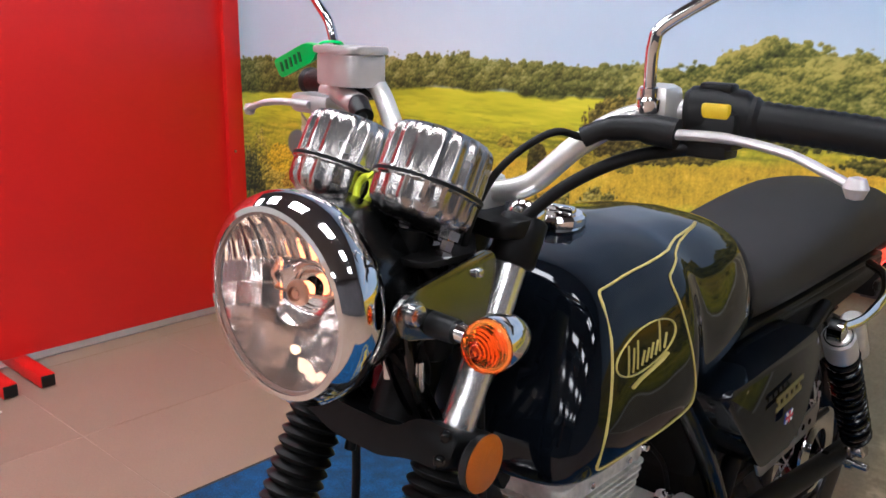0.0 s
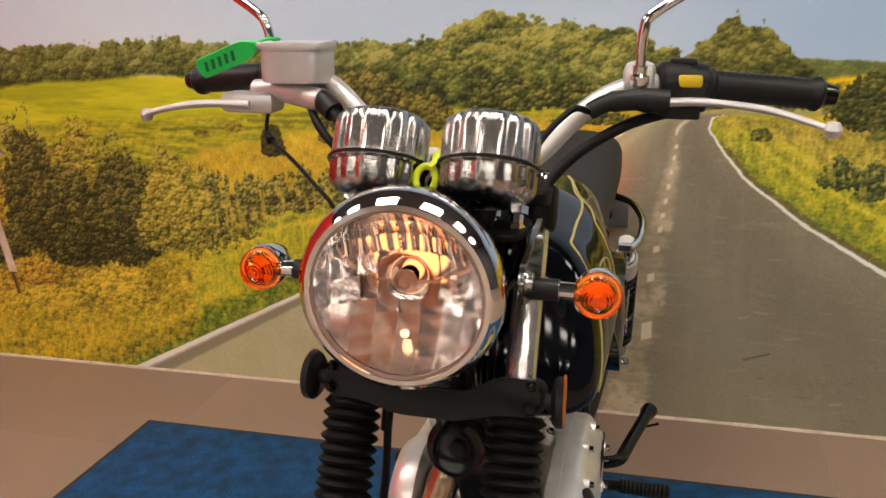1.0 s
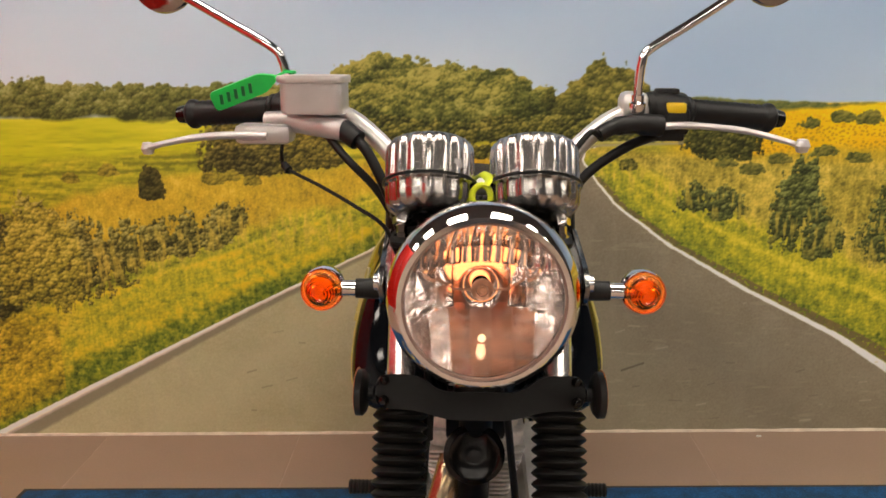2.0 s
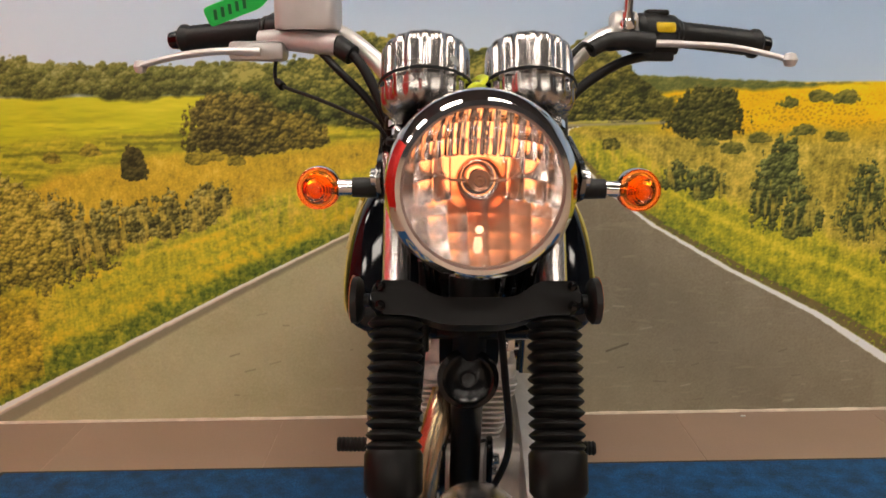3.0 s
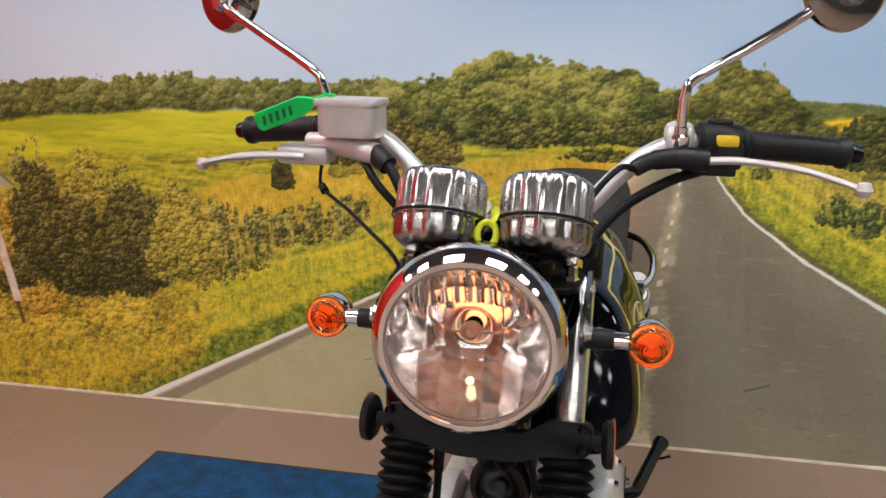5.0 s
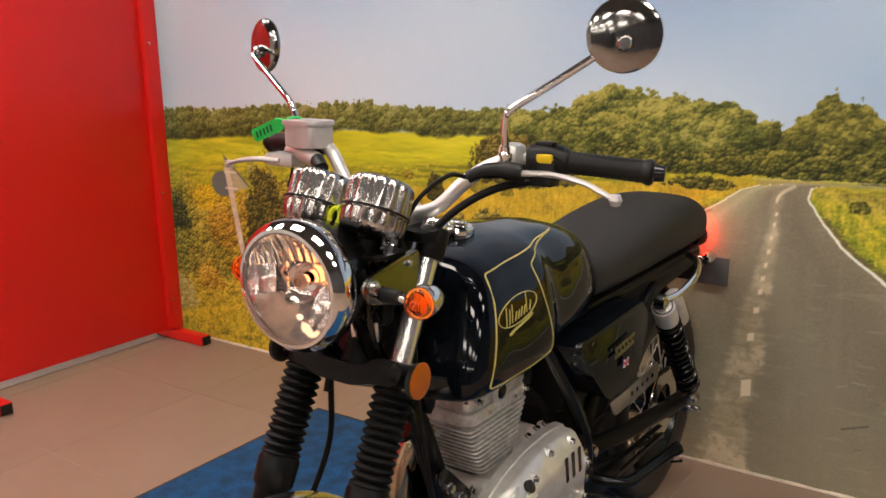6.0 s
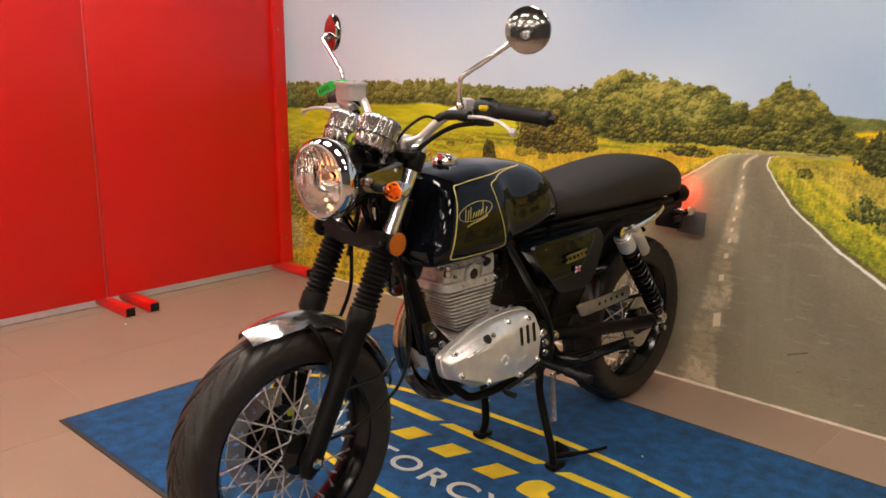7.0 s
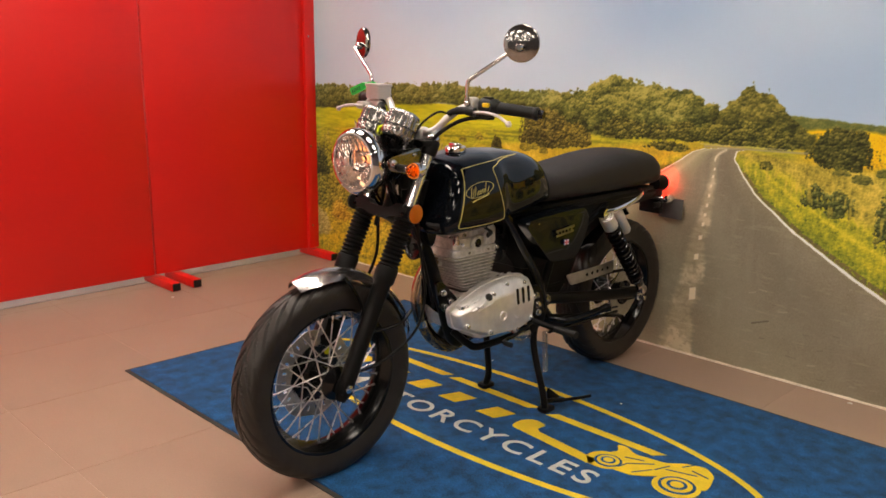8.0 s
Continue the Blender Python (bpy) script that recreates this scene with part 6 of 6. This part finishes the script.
for k in range(11):
    z = 0.484 + k * 0.0113
    u = k / 10
    front, half_x = 0.432 - 0.07 * u, 0.058 + 0.018 * u
    part("fin", prism(rounded([(-half_x, front), (half_x, front), (half_x, 0.556 + 0.014 * u), (-half_x, 0.556 + 0.014 * u)], 0.014, 4), z - 0.0017, z + 0.0017, "xy", 0.0007, segs=1), ALLOY_FIN, cyl, "thin cooling fin")
hd = part("cylinder_head", prism(rounded([(-0.074, 0.366), (0.074, 0.366), (0.074, 0.568), (-0.074, 0.568)], 0.018), 0.604, 0.628, "xy", 0.005), ALLOY_FIN, BIKE, "alloy cylinder head")
part("head_body", prism(rounded([(-0.066, 0.376), (0.066, 0.376), (0.068, 0.555), (-0.068, 0.555)], 0.022), 0.624, 0.662, "xy", 0.007), ALLOY_FIN, hd)
part("head_cover", prism(rounded([(0.395, 0.655), (0.405, 0.684), (0.44, 0.697), (0.52, 0.697), (0.545, 0.68), (0.55, 0.655)], 0.012), -0.052, 0.056, "yz", 0.007), ALLOY_FIN, hd)
part("rocker_cover", prism(rounded([(0.43, 0.664), (0.445, 0.697), (0.505, 0.7), (0.525, 0.67)], 0.01), -0.035, 0.068, "yz", 0.004), ALLOY_FIN, hd)
part("exhaust_port", lathe([(0.03, -0.03), (0.03, 0.006), (0.026, 0.012), (0, 0.012)], axis_matrix((-0.02, 0.385, 0.592), (0, -1, -0.15)), 24), ALLOY_FIN, hd)
part("side_tower", prism(rounded([(0.505, 0.632), (0.512, 0.694), (0.53, 0.704), (0.552, 0.69), (0.556, 0.632)], 0.008), 0.02, 0.074, "yz", 0.004), ALLOY_FIN, hd)
part("cam_cover", lathe([(0.028, 0), (0.028, 0.009), (0.022, 0.012), (0.016, 0.012), (0.016, 0.008), (0, 0.008)], axis_matrix((0.066, 0.47, 0.642), (1, 0, 0)), 24), ALLOY_FIN, hd)
part("cam_plug", lathe([(0.0145, 0), (0.0145, 0.007), (0.011, 0.009), (0, 0.009)], axis_matrix((0.07, 0.47, 0.642), (1, 0, 0)), 18), GLOSS, hd, "dark plug")
for x, y in ((0.06, 0.385), (-0.06, 0.385), (0.062, 0.55), (-0.062, 0.55)):
    part("head_stud", lathe([(0.012, -0.004), (0.012, 0.012), (0.0085, 0.013), (0.0085, 0.024), (0.006, 0.027), (0, 0.027)], axis_matrix((x, y, 0.65), (0, 0, 1)), 12), POLISHED, hd, "steel head nut")
for y, z in ((0.4, 0.645), (0.42, 0.672), (0.5, 0.69), (0.535, 0.672), (0.565, 0.616), (0.43, 0.615), (0.52, 0.615)):
    bolt((0.07 if z < 0.66 else 0.058, y, z), (1, 0, 0), 0.005, 0.009, hd, CHROME)
for x, z in ((0.03, 0.66), (-0.045, 0.655), (0.01, 0.675)):
    bolt((x, 0.395, z), (0, -1, 0.2), 0.0055, 0.012, hd)
part("spark_plug_cap", tube(curve([(0.072, 0.52, 0.66), (0.1, 0.5, 0.68), (0.1, 0.46, 0.705), (0.07, 0.44, 0.72)], 5), [0.008] * 6 + [0.005] * 10, 12), GAITER, BIKE, "black spark plug lead")
for k, (y, z) in enumerate(((0.575, 0.512), (0.61, 0.515), (0.645, 0.512))):
    part("case_boss", lathe([(0.016, 0), (0.016, 0.012), (0.012, 0.016), (0, 0.016)], axis_matrix((0.07, y, z - 0.018), (0.4, 0, 1)), 18), ALLOY, eng)
    bolt((0.075, y, z - 0.004), (0.4, 0, 1), 0.006, 0.008, eng)
carb = part("carburettor", box((0.0, 0.645, 0.605), (0.06, 0.07, 0.07), 0.016), DARK_CAST, BIKE, "dark carburettor")
part("carb_bowl", lathe([(0.024, 0), (0.024, 0.025), (0.018, 0.034), (0, 0.034)], axis_matrix((0.0, 0.645, 0.575), (0, 0, -1)), 24), DARK_CAST, carb)
part("carb_top", lathe([(0.022, 0), (0.024, 0.006), (0.024, 0.02), (0.014, 0.026), (0, 0.026)], axis_matrix((0.0, 0.645, 0.638), (0, 0, 1)), 24), GLOSS, carb)
for y, z in ((0.625, 0.62), (0.665, 0.595), (0.645, 0.582)):
    bolt((0.03, y, z), (1, 0, 0), 0.004, 0.006, carb)
part("intake_boot", tube([(0.0, 0.585, 0.625), (0.0, 0.612, 0.612)], 0.026, 20), GAITER, carb)
part("fuel_hose", tube(curve([(0.05, 0.6, 0.72), (0.06, 0.615, 0.69), (0.045, 0.63, 0.65), (0.035, 0.64, 0.63)], 5), 0.0045, 8), GAITER, carb, "black fuel hose")
part("overflow_hose", tube(curve([(0.03, 0.66, 0.57), (0.05, 0.68, 0.53), (0.06, 0.69, 0.45)], 5), 0.004, 8), GAITER, carb)
part("airbox", box((0.0, 0.78, 0.61), (0.2, 0.19, 0.2), 0.03), GAITER, BIKE, "black airbox")
part("battery_case", box((0.0, 0.94, 0.62), (0.17, 0.12, 0.18), 0.02), GAITER, BIKE)
part("inner_guard", prism(rounded([(0.70, 0.62), (0.98, 0.6), (1.03, 0.54), (1.0, 0.47), (0.96, 0.43), (0.9, 0.36), (0.8, 0.33), (0.72, 0.4)], 0.03), -0.07, 0.07, "yz", 0.01), GAITER, BIKE, "black inner mudguard")
part("fuel_tap", box((0.055, 0.6, 0.715), (0.02, 0.03, 0.02), 0.004), POLISHED, BIKE, "steel fuel tap")
# exhaust
pipe = curve([(-0.022, 0.42, 0.59), (-0.027, 0.385, 0.586), (-0.036, 0.353, 0.563), (-0.052, 0.335, 0.508), (-0.064, 0.335, 0.44), (-0.066, 0.362, 0.36), (-0.068, 0.42, 0.285), (-0.075, 0.51, 0.24), (-0.11, 0.66, 0.25), (-0.14, 0.86, 0.3)], 8)
part("exhaust_header", tube(pipe[:34], 0.022, 20), TAN_PIPE, BIKE, "heat-tinted exhaust header pipe")
part("exhaust_link_pipe", tube(pipe[32:], 0.0225, 20), DARK_PIPE, BIKE, "dark lower exhaust pipe")
part("header_clamp", tube([(-0.065, 0.356, 0.375), (-0.066, 0.366, 0.352)], 0.0245, 20), POLISHED, BIKE)
part("muffler", tube(curve([(-0.145, 0.85, 0.3), (-0.152, 0.9, 0.31), (-0.158, 0.98, 0.325), (-0.165, 1.2, 0.36), (-0.168, 1.3, 0.375)], 5), [0.02] * 3 + [0.034] * 4 + [0.038] * 10 + [0.036] * 4, 24), GLOSS, BIKE, "black muffler")

# side covers and lower fittings -------------------------------------
for s in (-1, 1):
    poly = rounded([(0.602, 0.704), (0.66, 0.714), (0.79, 0.722), (0.935, 0.722), (0.945, 0.665), (0.9, 0.575), (0.86, 0.548), (0.73, 0.555), (0.655, 0.63)], 0.022, 6)
    bm = prism(poly, s * 0.095, s * 0.166, "yz", 0.01, segs=4)
    for v in bm.verts:
        d = math.hypot((v.co.y - 0.78) / 0.2, (v.co.z - 0.63) / 0.13)
        v.co.x += s * 0.011 * max(0.0, 1 - d * d)
        v.co.x -= s * 0.10 * max(0.0, 0.66 - v.co.y)
    sc = part("side_cover", bm, LACQUER, BIKE, "gloss black side cover", sharp=50)
    bx, by, bz, tip = s * 0.1775, 0.797, 0.655, Matrix.Rotation(radians(5), 4, "X")
    for k, (dz, w) in enumerate(((0.0085, 0.1), (-0.0085, 0.094))):
        part("badge_rail", box((bx, by, bz + dz), (0.0018, w, 0.0075), 0.0005, tip), BADGE_GOLD, sc, "dull gold badge rail", smooth=False)
    for k in range(5):
        part("badge_stroke", box((bx, by - 0.04 + k * 0.019, bz), (0.0016, 0.006, 0.012), 0, Matrix.Rotation(radians(20), 4, "X")), BADGE_GOLD, sc, "dull gold badge stroke", smooth=False)
    fl = part("flag_badge", box((bx - s * 0.0005, 0.807, 0.615), (0.0015, 0.026, 0.018)), BLUE_PRINT, sc, "small flag emblem", smooth=False)
    for a in (0.6, -0.6):
        part("flag_stripe", box((bx + s * 0.0006, 0.807, 0.615), (0.001, 0.029, 0.0045), 0, Matrix.Rotation(a, 4, "X")), WHITE_PRINT, fl, smooth=False)
    part("flag_cross", box((bx + s * 0.0012, 0.807, 0.615), (0.001, 0.026, 0.004)), RED_PRINT, fl, smooth=False)
    part("flag_cross", box((bx + s * 0.0012, 0.807, 0.615), (0.001, 0.004, 0.018)), RED_PRINT, fl, smooth=False)
    bolt((s * 0.157, 0.672, 0.688), (s, 0, 0), 0.008, 0.007, sc, CHROME)
    if s > 0:
        part("passenger_peg_arm", tube(curve([(0.11, 0.80, 0.335), (0.15, 0.81, 0.33), (0.178, 0.835, 0.325), (0.186, 0.86, 0.325)], 5), 0.012, 12), GLOSS, BIKE, "black passenger peg arm")
        peg2 = part("passenger_peg", tube([(0.184, 0.855, 0.322), (0.2, 0.91, 0.333), (0.222, 0.985, 0.347), (0.227, 1.0, 0.35), (0.232, 1.012, 0.352), (0.234, 1.018, 0.353)], [0.0125, 0.0125, 0.0125, 0.0165, 0.0165, 0.009], 14), GLOSS, BIKE, "black folding passenger peg")
        part("peg_wire", tube([(0.226, 0.985, 0.325), (0.247, 0.988, 0.332), (0.25, 0.988, 0.334)], [0.003, 0.003, 0.0045], 8), GLOSS, peg2)
    # swingarm and shock
    arm = part("swingarm", tube(curve([(s * 0.095, 0.8, 0.395), (s * 0.105, 0.95, 0.372), (s * 0.108, 1.2, 0.335), (s * 0.108, 1.36, 0.312)], 6), 0.021, 16), SATIN, BIKE, "black swingarm")
    part("axle_plate", prism(rounded([(1.27, 0.35), (1.42, 0.33), (1.43, 0.285), (1.28, 0.29)], 0.015), s * 0.1, s * 0.113, "yz", 0.003), SATIN, arm)
    part("chain_adjuster", box((s * 0.118, 1.41, 0.308), (0.012, 0.04, 0.022), 0.003), POLISHED, arm, "steel chain adjuster")
    bolt((s * 0.112, 0.797, 0.398), (s, 0, 0), 0.012, 0.012, arm)
    p0, p1 = V((s * 0.158, 1.052, 0.682)), V((s * 0.145, 1.368, 0.334))
    d = (p1 - p0).normalized()
    L0 = (p1 - p0).length
    sh = part("shock_absorber", tube([p0 + d * k * L0 for k in (0.03, 0.12, 0.121, 0.62, 0.621, 0.9, 0.95)], [0.024, 0.026, 0.021, 0.021, 0.022, 0.02, 0.012], 20), GLOSS, BIKE, "rear shock absorber")
    part("shock_eye", lathe([(0.02, -0.012), (0.02, 0.012), (0.008, 0.016), (0, 0.016)], axis_matrix(p0, (s, 0, 0)), 22), CHROME, sh, "chrome shock eye")
    part("shock_eye", lathe([(0.017, -0.012), (0.017, 0.012), (0.008, 0.018), (0, 0.018)], axis_matrix(p1, (s, 0, 0)), 22), POLISHED, sh, "steel shock eye")
    part("shock_cap", tube([p0 + d * 0.012, p0 + d * 0.02, p0 + d * 0.075, p0 + d * 0.08], [0.02, 0.028, 0.028, 0.02], 22), ALLOY, sh, "alloy shock collar")
    m = axis_matrix(p0, d)
    coil = [m @ V((0.0262 * math.cos(t * 2 * math.pi), 0.0262 * math.sin(t * 2 * math.pi), 0.075 + t / 13 * (L0 * 0.86 - 0.075))) for t in (k / 14 for k in range(13 * 14 + 1))]
    part("shock_spring", tube(coil, 0.005, 8), GLOSS, sh, "black coil spring")
    part("shock_clevis", tube([p1 - d * 0.05, p1 - d * 0.02, p1], [0.014, 0.017, 0.012], 16), POLISHED, sh, "steel clevis")
    off = V((0.0, 0.07, 0.008))
    part("shock_reservoir", tube([p0 + off + d * k for k in (0.006, 0.014, 0.118, 0.128)], [0.016, 0.021, 0.021, 0.016], 20), ALLOY, sh, "alloy gas reservoir")
    part("grab_rail", tube(curve([(s * 0.168, 1.05, 0.69), (s * 0.186, 1.1, 0.7), (s * 0.188, 1.19, 0.718), (s * 0.162, 1.28, 0.732), (s * 0.118, 1.335, 0.736)], 6), [0.008] * 8 + [0.009] * 17, 12), CHROME, BIKE, "chrome grab rail")
    # footpegs
    px0 = 0.185 if s > 0 else 0.14
    py, pz = (0.765, 0.312) if s > 0 else (0.7, 0.349)
    part("footpeg_mount", tube([(s * 0.1, 0.72, 0.335), (s * px0, py, pz)], 0.01, 12), SATIN, BIKE)
    peg = [V((s * (px0 + 0.09 * k / 24), py, pz)) for k in range(25)]
    part("footpeg", tube(peg, [0.0145 if k % 2 else 0.0125 for k in range(25)], 16), PLASTIC, BIKE, "ribbed black rubber footpeg")
    # rear signals
    rs = axis_matrix((s * 0.085, 1.62, 0.664), (0, 1, 0))
    part("rear_signal_stalk", tube([(s * 0.02, 1.57, 0.672), (s * 0.075, 1.612, 0.665)], 0.008, 12), CHROME, BIKE, "chrome rear signal stalk")
    part("rear_signal", lathe([(0, -0.035), (0.012, -0.032), (0.021, -0.012), (0.0225, 0.0), (0.0225, 0.004), (0.018, 0.012), (0, 0.016)], rs, 24), CHROME, BIKE, "chrome rear signal")
part("chain_guard", prism(rounded([(0.935, 0.455), (0.965, 0.412), (1.1, 0.414), (1.235, 0.42), (1.235, 0.466), (1.14, 0.458)], 0.01), 0.088, 0.093, "yz", 0.001), material("zinc_steel", (0.5, 0.49, 0.45), 0.35, 0.9), BIKE, "drilled steel chain guard")
for k in range(5):
    part("guard_hole", lathe([(0.0065, 0), (0.0065, 0.0012), (0, 0.0012)], axis_matrix((0.0932, 1.06 + k * 0.033, 0.437 + 0.001 * k), (1, 0, 0)), 14), GLOSS, BIKE)
part("chain", tube([(0.076, 0.70, 0.43), (0.076, 1.0, 0.425), (0.076, 1.355, 0.405)], 0.0065, 8), SATIN, BIKE, "drive chain")
part("chain", tube([(0.076, 0.70, 0.345), (0.076, 1.0, 0.285), (0.076, 1.34, 0.21)], 0.0065, 8), SATIN, BIKE, "drive chain")
part("brake_rod", tube([(0.1, 0.84, 0.26), (0.1, 1.1, 0.255), (0.1, 1.27, 0.25)], 0.006, 10), GLOSS, BIKE)
part("torque_arm", tube([(0.095, 0.86, 0.3), (0.085, 1.29, 0.262)], 0.008, 10, flat=0.5), SATIN, BIKE)
part("gear_lever", tube(curve([(0.13, 0.7, 0.335), (0.14, 0.62, 0.318), (0.145, 0.55, 0.31), (0.16, 0.52, 0.312), (0.185, 0.52, 0.312)], 5), 0.006, 10), GLOSS, BIKE, "black gear lever")
part("gear_rubber", tube([(0.165, 0.52, 0.312), (0.195, 0.52, 0.312)], 0.009, 12), PLASTIC, BIKE)
part("brake_pedal", tube(curve([(-0.12, 0.7, 0.32), (-0.14, 0.6, 0.3), (-0.16, 0.53, 0.305), (-0.185, 0.52, 0.315)], 5), [0.007] * 11 + [0.009] * 5, 10), POLISHED, BIKE, "steel brake pedal")
for y, z in ((0.73, 0.425), (0.742, 0.39), (0.744, 0.36)):
    bolt((0.118, y, z), (1, 0, 0), 0.009, 0.012)
part("frame_plate", prism(rounded([(0.70, 0.46), (0.78, 0.46), (0.8, 0.33), (0.72, 0.28), (0.7, 0.32)], 0.015), 0.107, 0.118, "yz", 0.003), SATIN, BIKE, "black frame plate")
part("footrest_bracket", prism(rounded([(0.78, 0.4), (0.86, 0.31), (0.97, 0.285), (0.98, 0.27), (0.84, 0.265), (0.76, 0.33)], 0.012), 0.1, 0.108, "yz", 0.003), SATIN, BIKE)
# centre stand
LEGS = ((1, (0.185, 0.728, 0.022)), (-1, (-0.105, 0.735, 0.022)))
stand = part("centre_stand", tube([(-0.1, 0.745, 0.285), (0.11, 0.745, 0.285)], 0.016, 14), SATIN, BIKE, "black steel centre stand")
for s, foot in LEGS:
    x = 0.105 * s
    part("stand_leg", tube(curve([(x, 0.745, 0.29), (x + s * 0.01, 0.74, 0.22), (foot[0] - s * 0.012, foot[1], 0.08), foot], 5), 0.0125, 12), SATIN, stand, "black stand leg")
    part("stand_foot", prism(rounded([(foot[0] - 0.022, 0.71), (foot[0] + 0.022, 0.705), (foot[0] + 0.02, 0.765), (foot[0] - 0.02, 0.76)], 0.008), 0.0145, 0.028, "xy", 0.003), SATIN, stand, "black stand foot")
part("stand_tang", tube(curve([(0.185, 0.735, 0.05), (0.205, 0.8, 0.042), (0.235, 0.87, 0.04), (0.245, 0.915, 0.038)], 5), [0.009] * 6 + [0.006] * 10, 10), SATIN, stand, "black stand tang")
part("stand_brace", prism(rounded([(0.74, 0.1), (0.75, 0.04), (0.81, 0.04), (0.8, 0.055)], 0.006), 0.18, 0.188, "yz", 0.001), SATIN, stand)
m = axis_matrix((0.135, 0.77, 0.29), (0.12, -0.05, -1))
part("stand_spring", tube([m @ V((0.008 * math.cos(t * 2 * math.pi), 0.008 * math.sin(t * 2 * math.pi), t / 20 * 0.15)) for t in (k / 10 for k in range(201))], 0.0022, 6), POLISHED, stand, "steel return spring")
part("side_stand_bracket", box((0.1, 0.68, 0.29), (0.04, 0.07, 0.035), 0.008), POLISHED, BIKE, "steel stand bracket")

# tail ---------------------------------------------------------------
part("rear_mudguard", guard(radians(40), radians(96), 0.325, 0.07, 0.022, AXLE_R), GLOSS, BIKE, "black rear mudguard", sharp=45)
part("tail_bracket", box((0, 1.53, 0.69), (0.13, 0.14, 0.03), 0.008), SATIN, BIKE, "black tail bracket")
tl = part("tail_lamp", lathe([(0.026, -0.06), (0.032, -0.04), (0.033, 0.0)], axis_matrix((0.045, 1.622, 0.728), (0, 1, 0)), 28), SATIN, BIKE, "black tail lamp body")
part("tail_lens", lathe([(0.031, 0), (0.031, 0.01), (0.025, 0.016), (0, 0.018)], axis_matrix((0.045, 1.622, 0.728), (0, 1, 0)), 28), RED_LENS, tl, "glowing red tail lens")
part("plate_holder", box((0.03, 1.575, 0.635), (0.1, 0.03, 0.06), 0.006), PLASTIC, BIKE, "black plate holder")
part("plate_backing", box((0.085, 1.64, 0.622), (0.11, 0.004, 0.085), 0.0015), material("grey_plate", (0.1, 0.095, 0.09), 0.4), BIKE, "blank grey plate backing")
for s in (-1, 1):
    part("rear_reflector", box((s * 0.1, 1.5, 0.655), (0.012, 0.05, 0.022), 0.004), PLASTIC, BIKE)

# ---- things that hang on the machine or lie about ----
root_m = BIKE.matrix_basis.copy()


def hang(name, pieces, label, cat):
    root = empty(name)
    root.matrix_basis = root_m
    for pn, bm, mat, lab in pieces:
        part(pn, bm, mat, root, lab)
    return tagged(root, label, cat)


tag_m = pose(-0.287, 0.268, 1.121, 0, -21, 0)
shape = [(-0.042, -0.012), (0.024, -0.012), (0.042, -0.003), (0.042, 0.003), (0.024, 0.012), (-0.042, 0.012)]
bm = prism(rounded(shape, 0.006), -0.0035, 0.0035, "xz", 0.001)
bm.transform(tag_m @ pose(0, 0, 0, 12, 0, 0))
bars = []
for k in range(5):
    b = box((-0.03 + k * 0.0095, -0.0042, 0.0), (0.004, 0.001, 0.012), 0, Matrix.Rotation(0.3, 4, "Y"))
    b.transform(tag_m @ pose(0, 0, 0, 12, 0, 0))
    bars.append(b)
loop = tube(curve([(-0.25, 0.268, 1.136), (-0.238, 0.268, 1.142), (-0.228, 0.284, 1.142), (-0.24, 0.296, 1.138), (-0.25, 0.272, 1.136)], 4), 0.0018, 6)
hang("key_tag", [("tag_body", bm, GREEN, ""), ("writing_bars", join_all(bars), material("dark_green_print", (0.0, 0.12, 0.03), 0.4), "dark print"), ("tie_loop", loop, GREEN, "")], "green plastic tag tied to the mirror stem", "tag")
ring = [V((-0.002 + 0.010 * math.cos(a), 0.118 + 0.012 * math.sin(a) * 0.4, 1.018 + 0.012 * math.sin(a))) for a in (2 * math.pi * k / 24 for k in range(25))]
strap = curve([(0.002, 0.119, 1.03), (0.006, 0.125, 1.036), (0.0, 0.15, 1.038), (-0.008, 0.17, 1.03)], 5)
hang("cable_tie", [("ring", tube(ring, 0.0036, 8), LIME, ""), ("strap", tube(strap, 0.005, 8, flat=0.4), LIME, "")], "lime plastic tie looped between the two gauges", "cable tie")
for x, y, r in ((0.883, 1.622, 0.009), (-2.08, 0.47, 0.009), (0.32, 0.98, 0.004), (-0.3, 0.97, 0.004)):
    z = 0.010 if y < 1.3 and x > -1.2 else 0.0
    bm = prism(rounded([(x - r, y - r * 0.5), (x + r * 0.8, y - r * 0.6), (x + r, y + r * 0.3), (x - r * 0.4, y + r * 0.7)], r * 0.3, 2), z, z + 0.003, "xy", 0.0006, segs=1)
    tagged(part("paper_scrap", bm, WHITE_PRINT), "tiny white paper scrap lying on the floor", "scrap", "floor scraps")
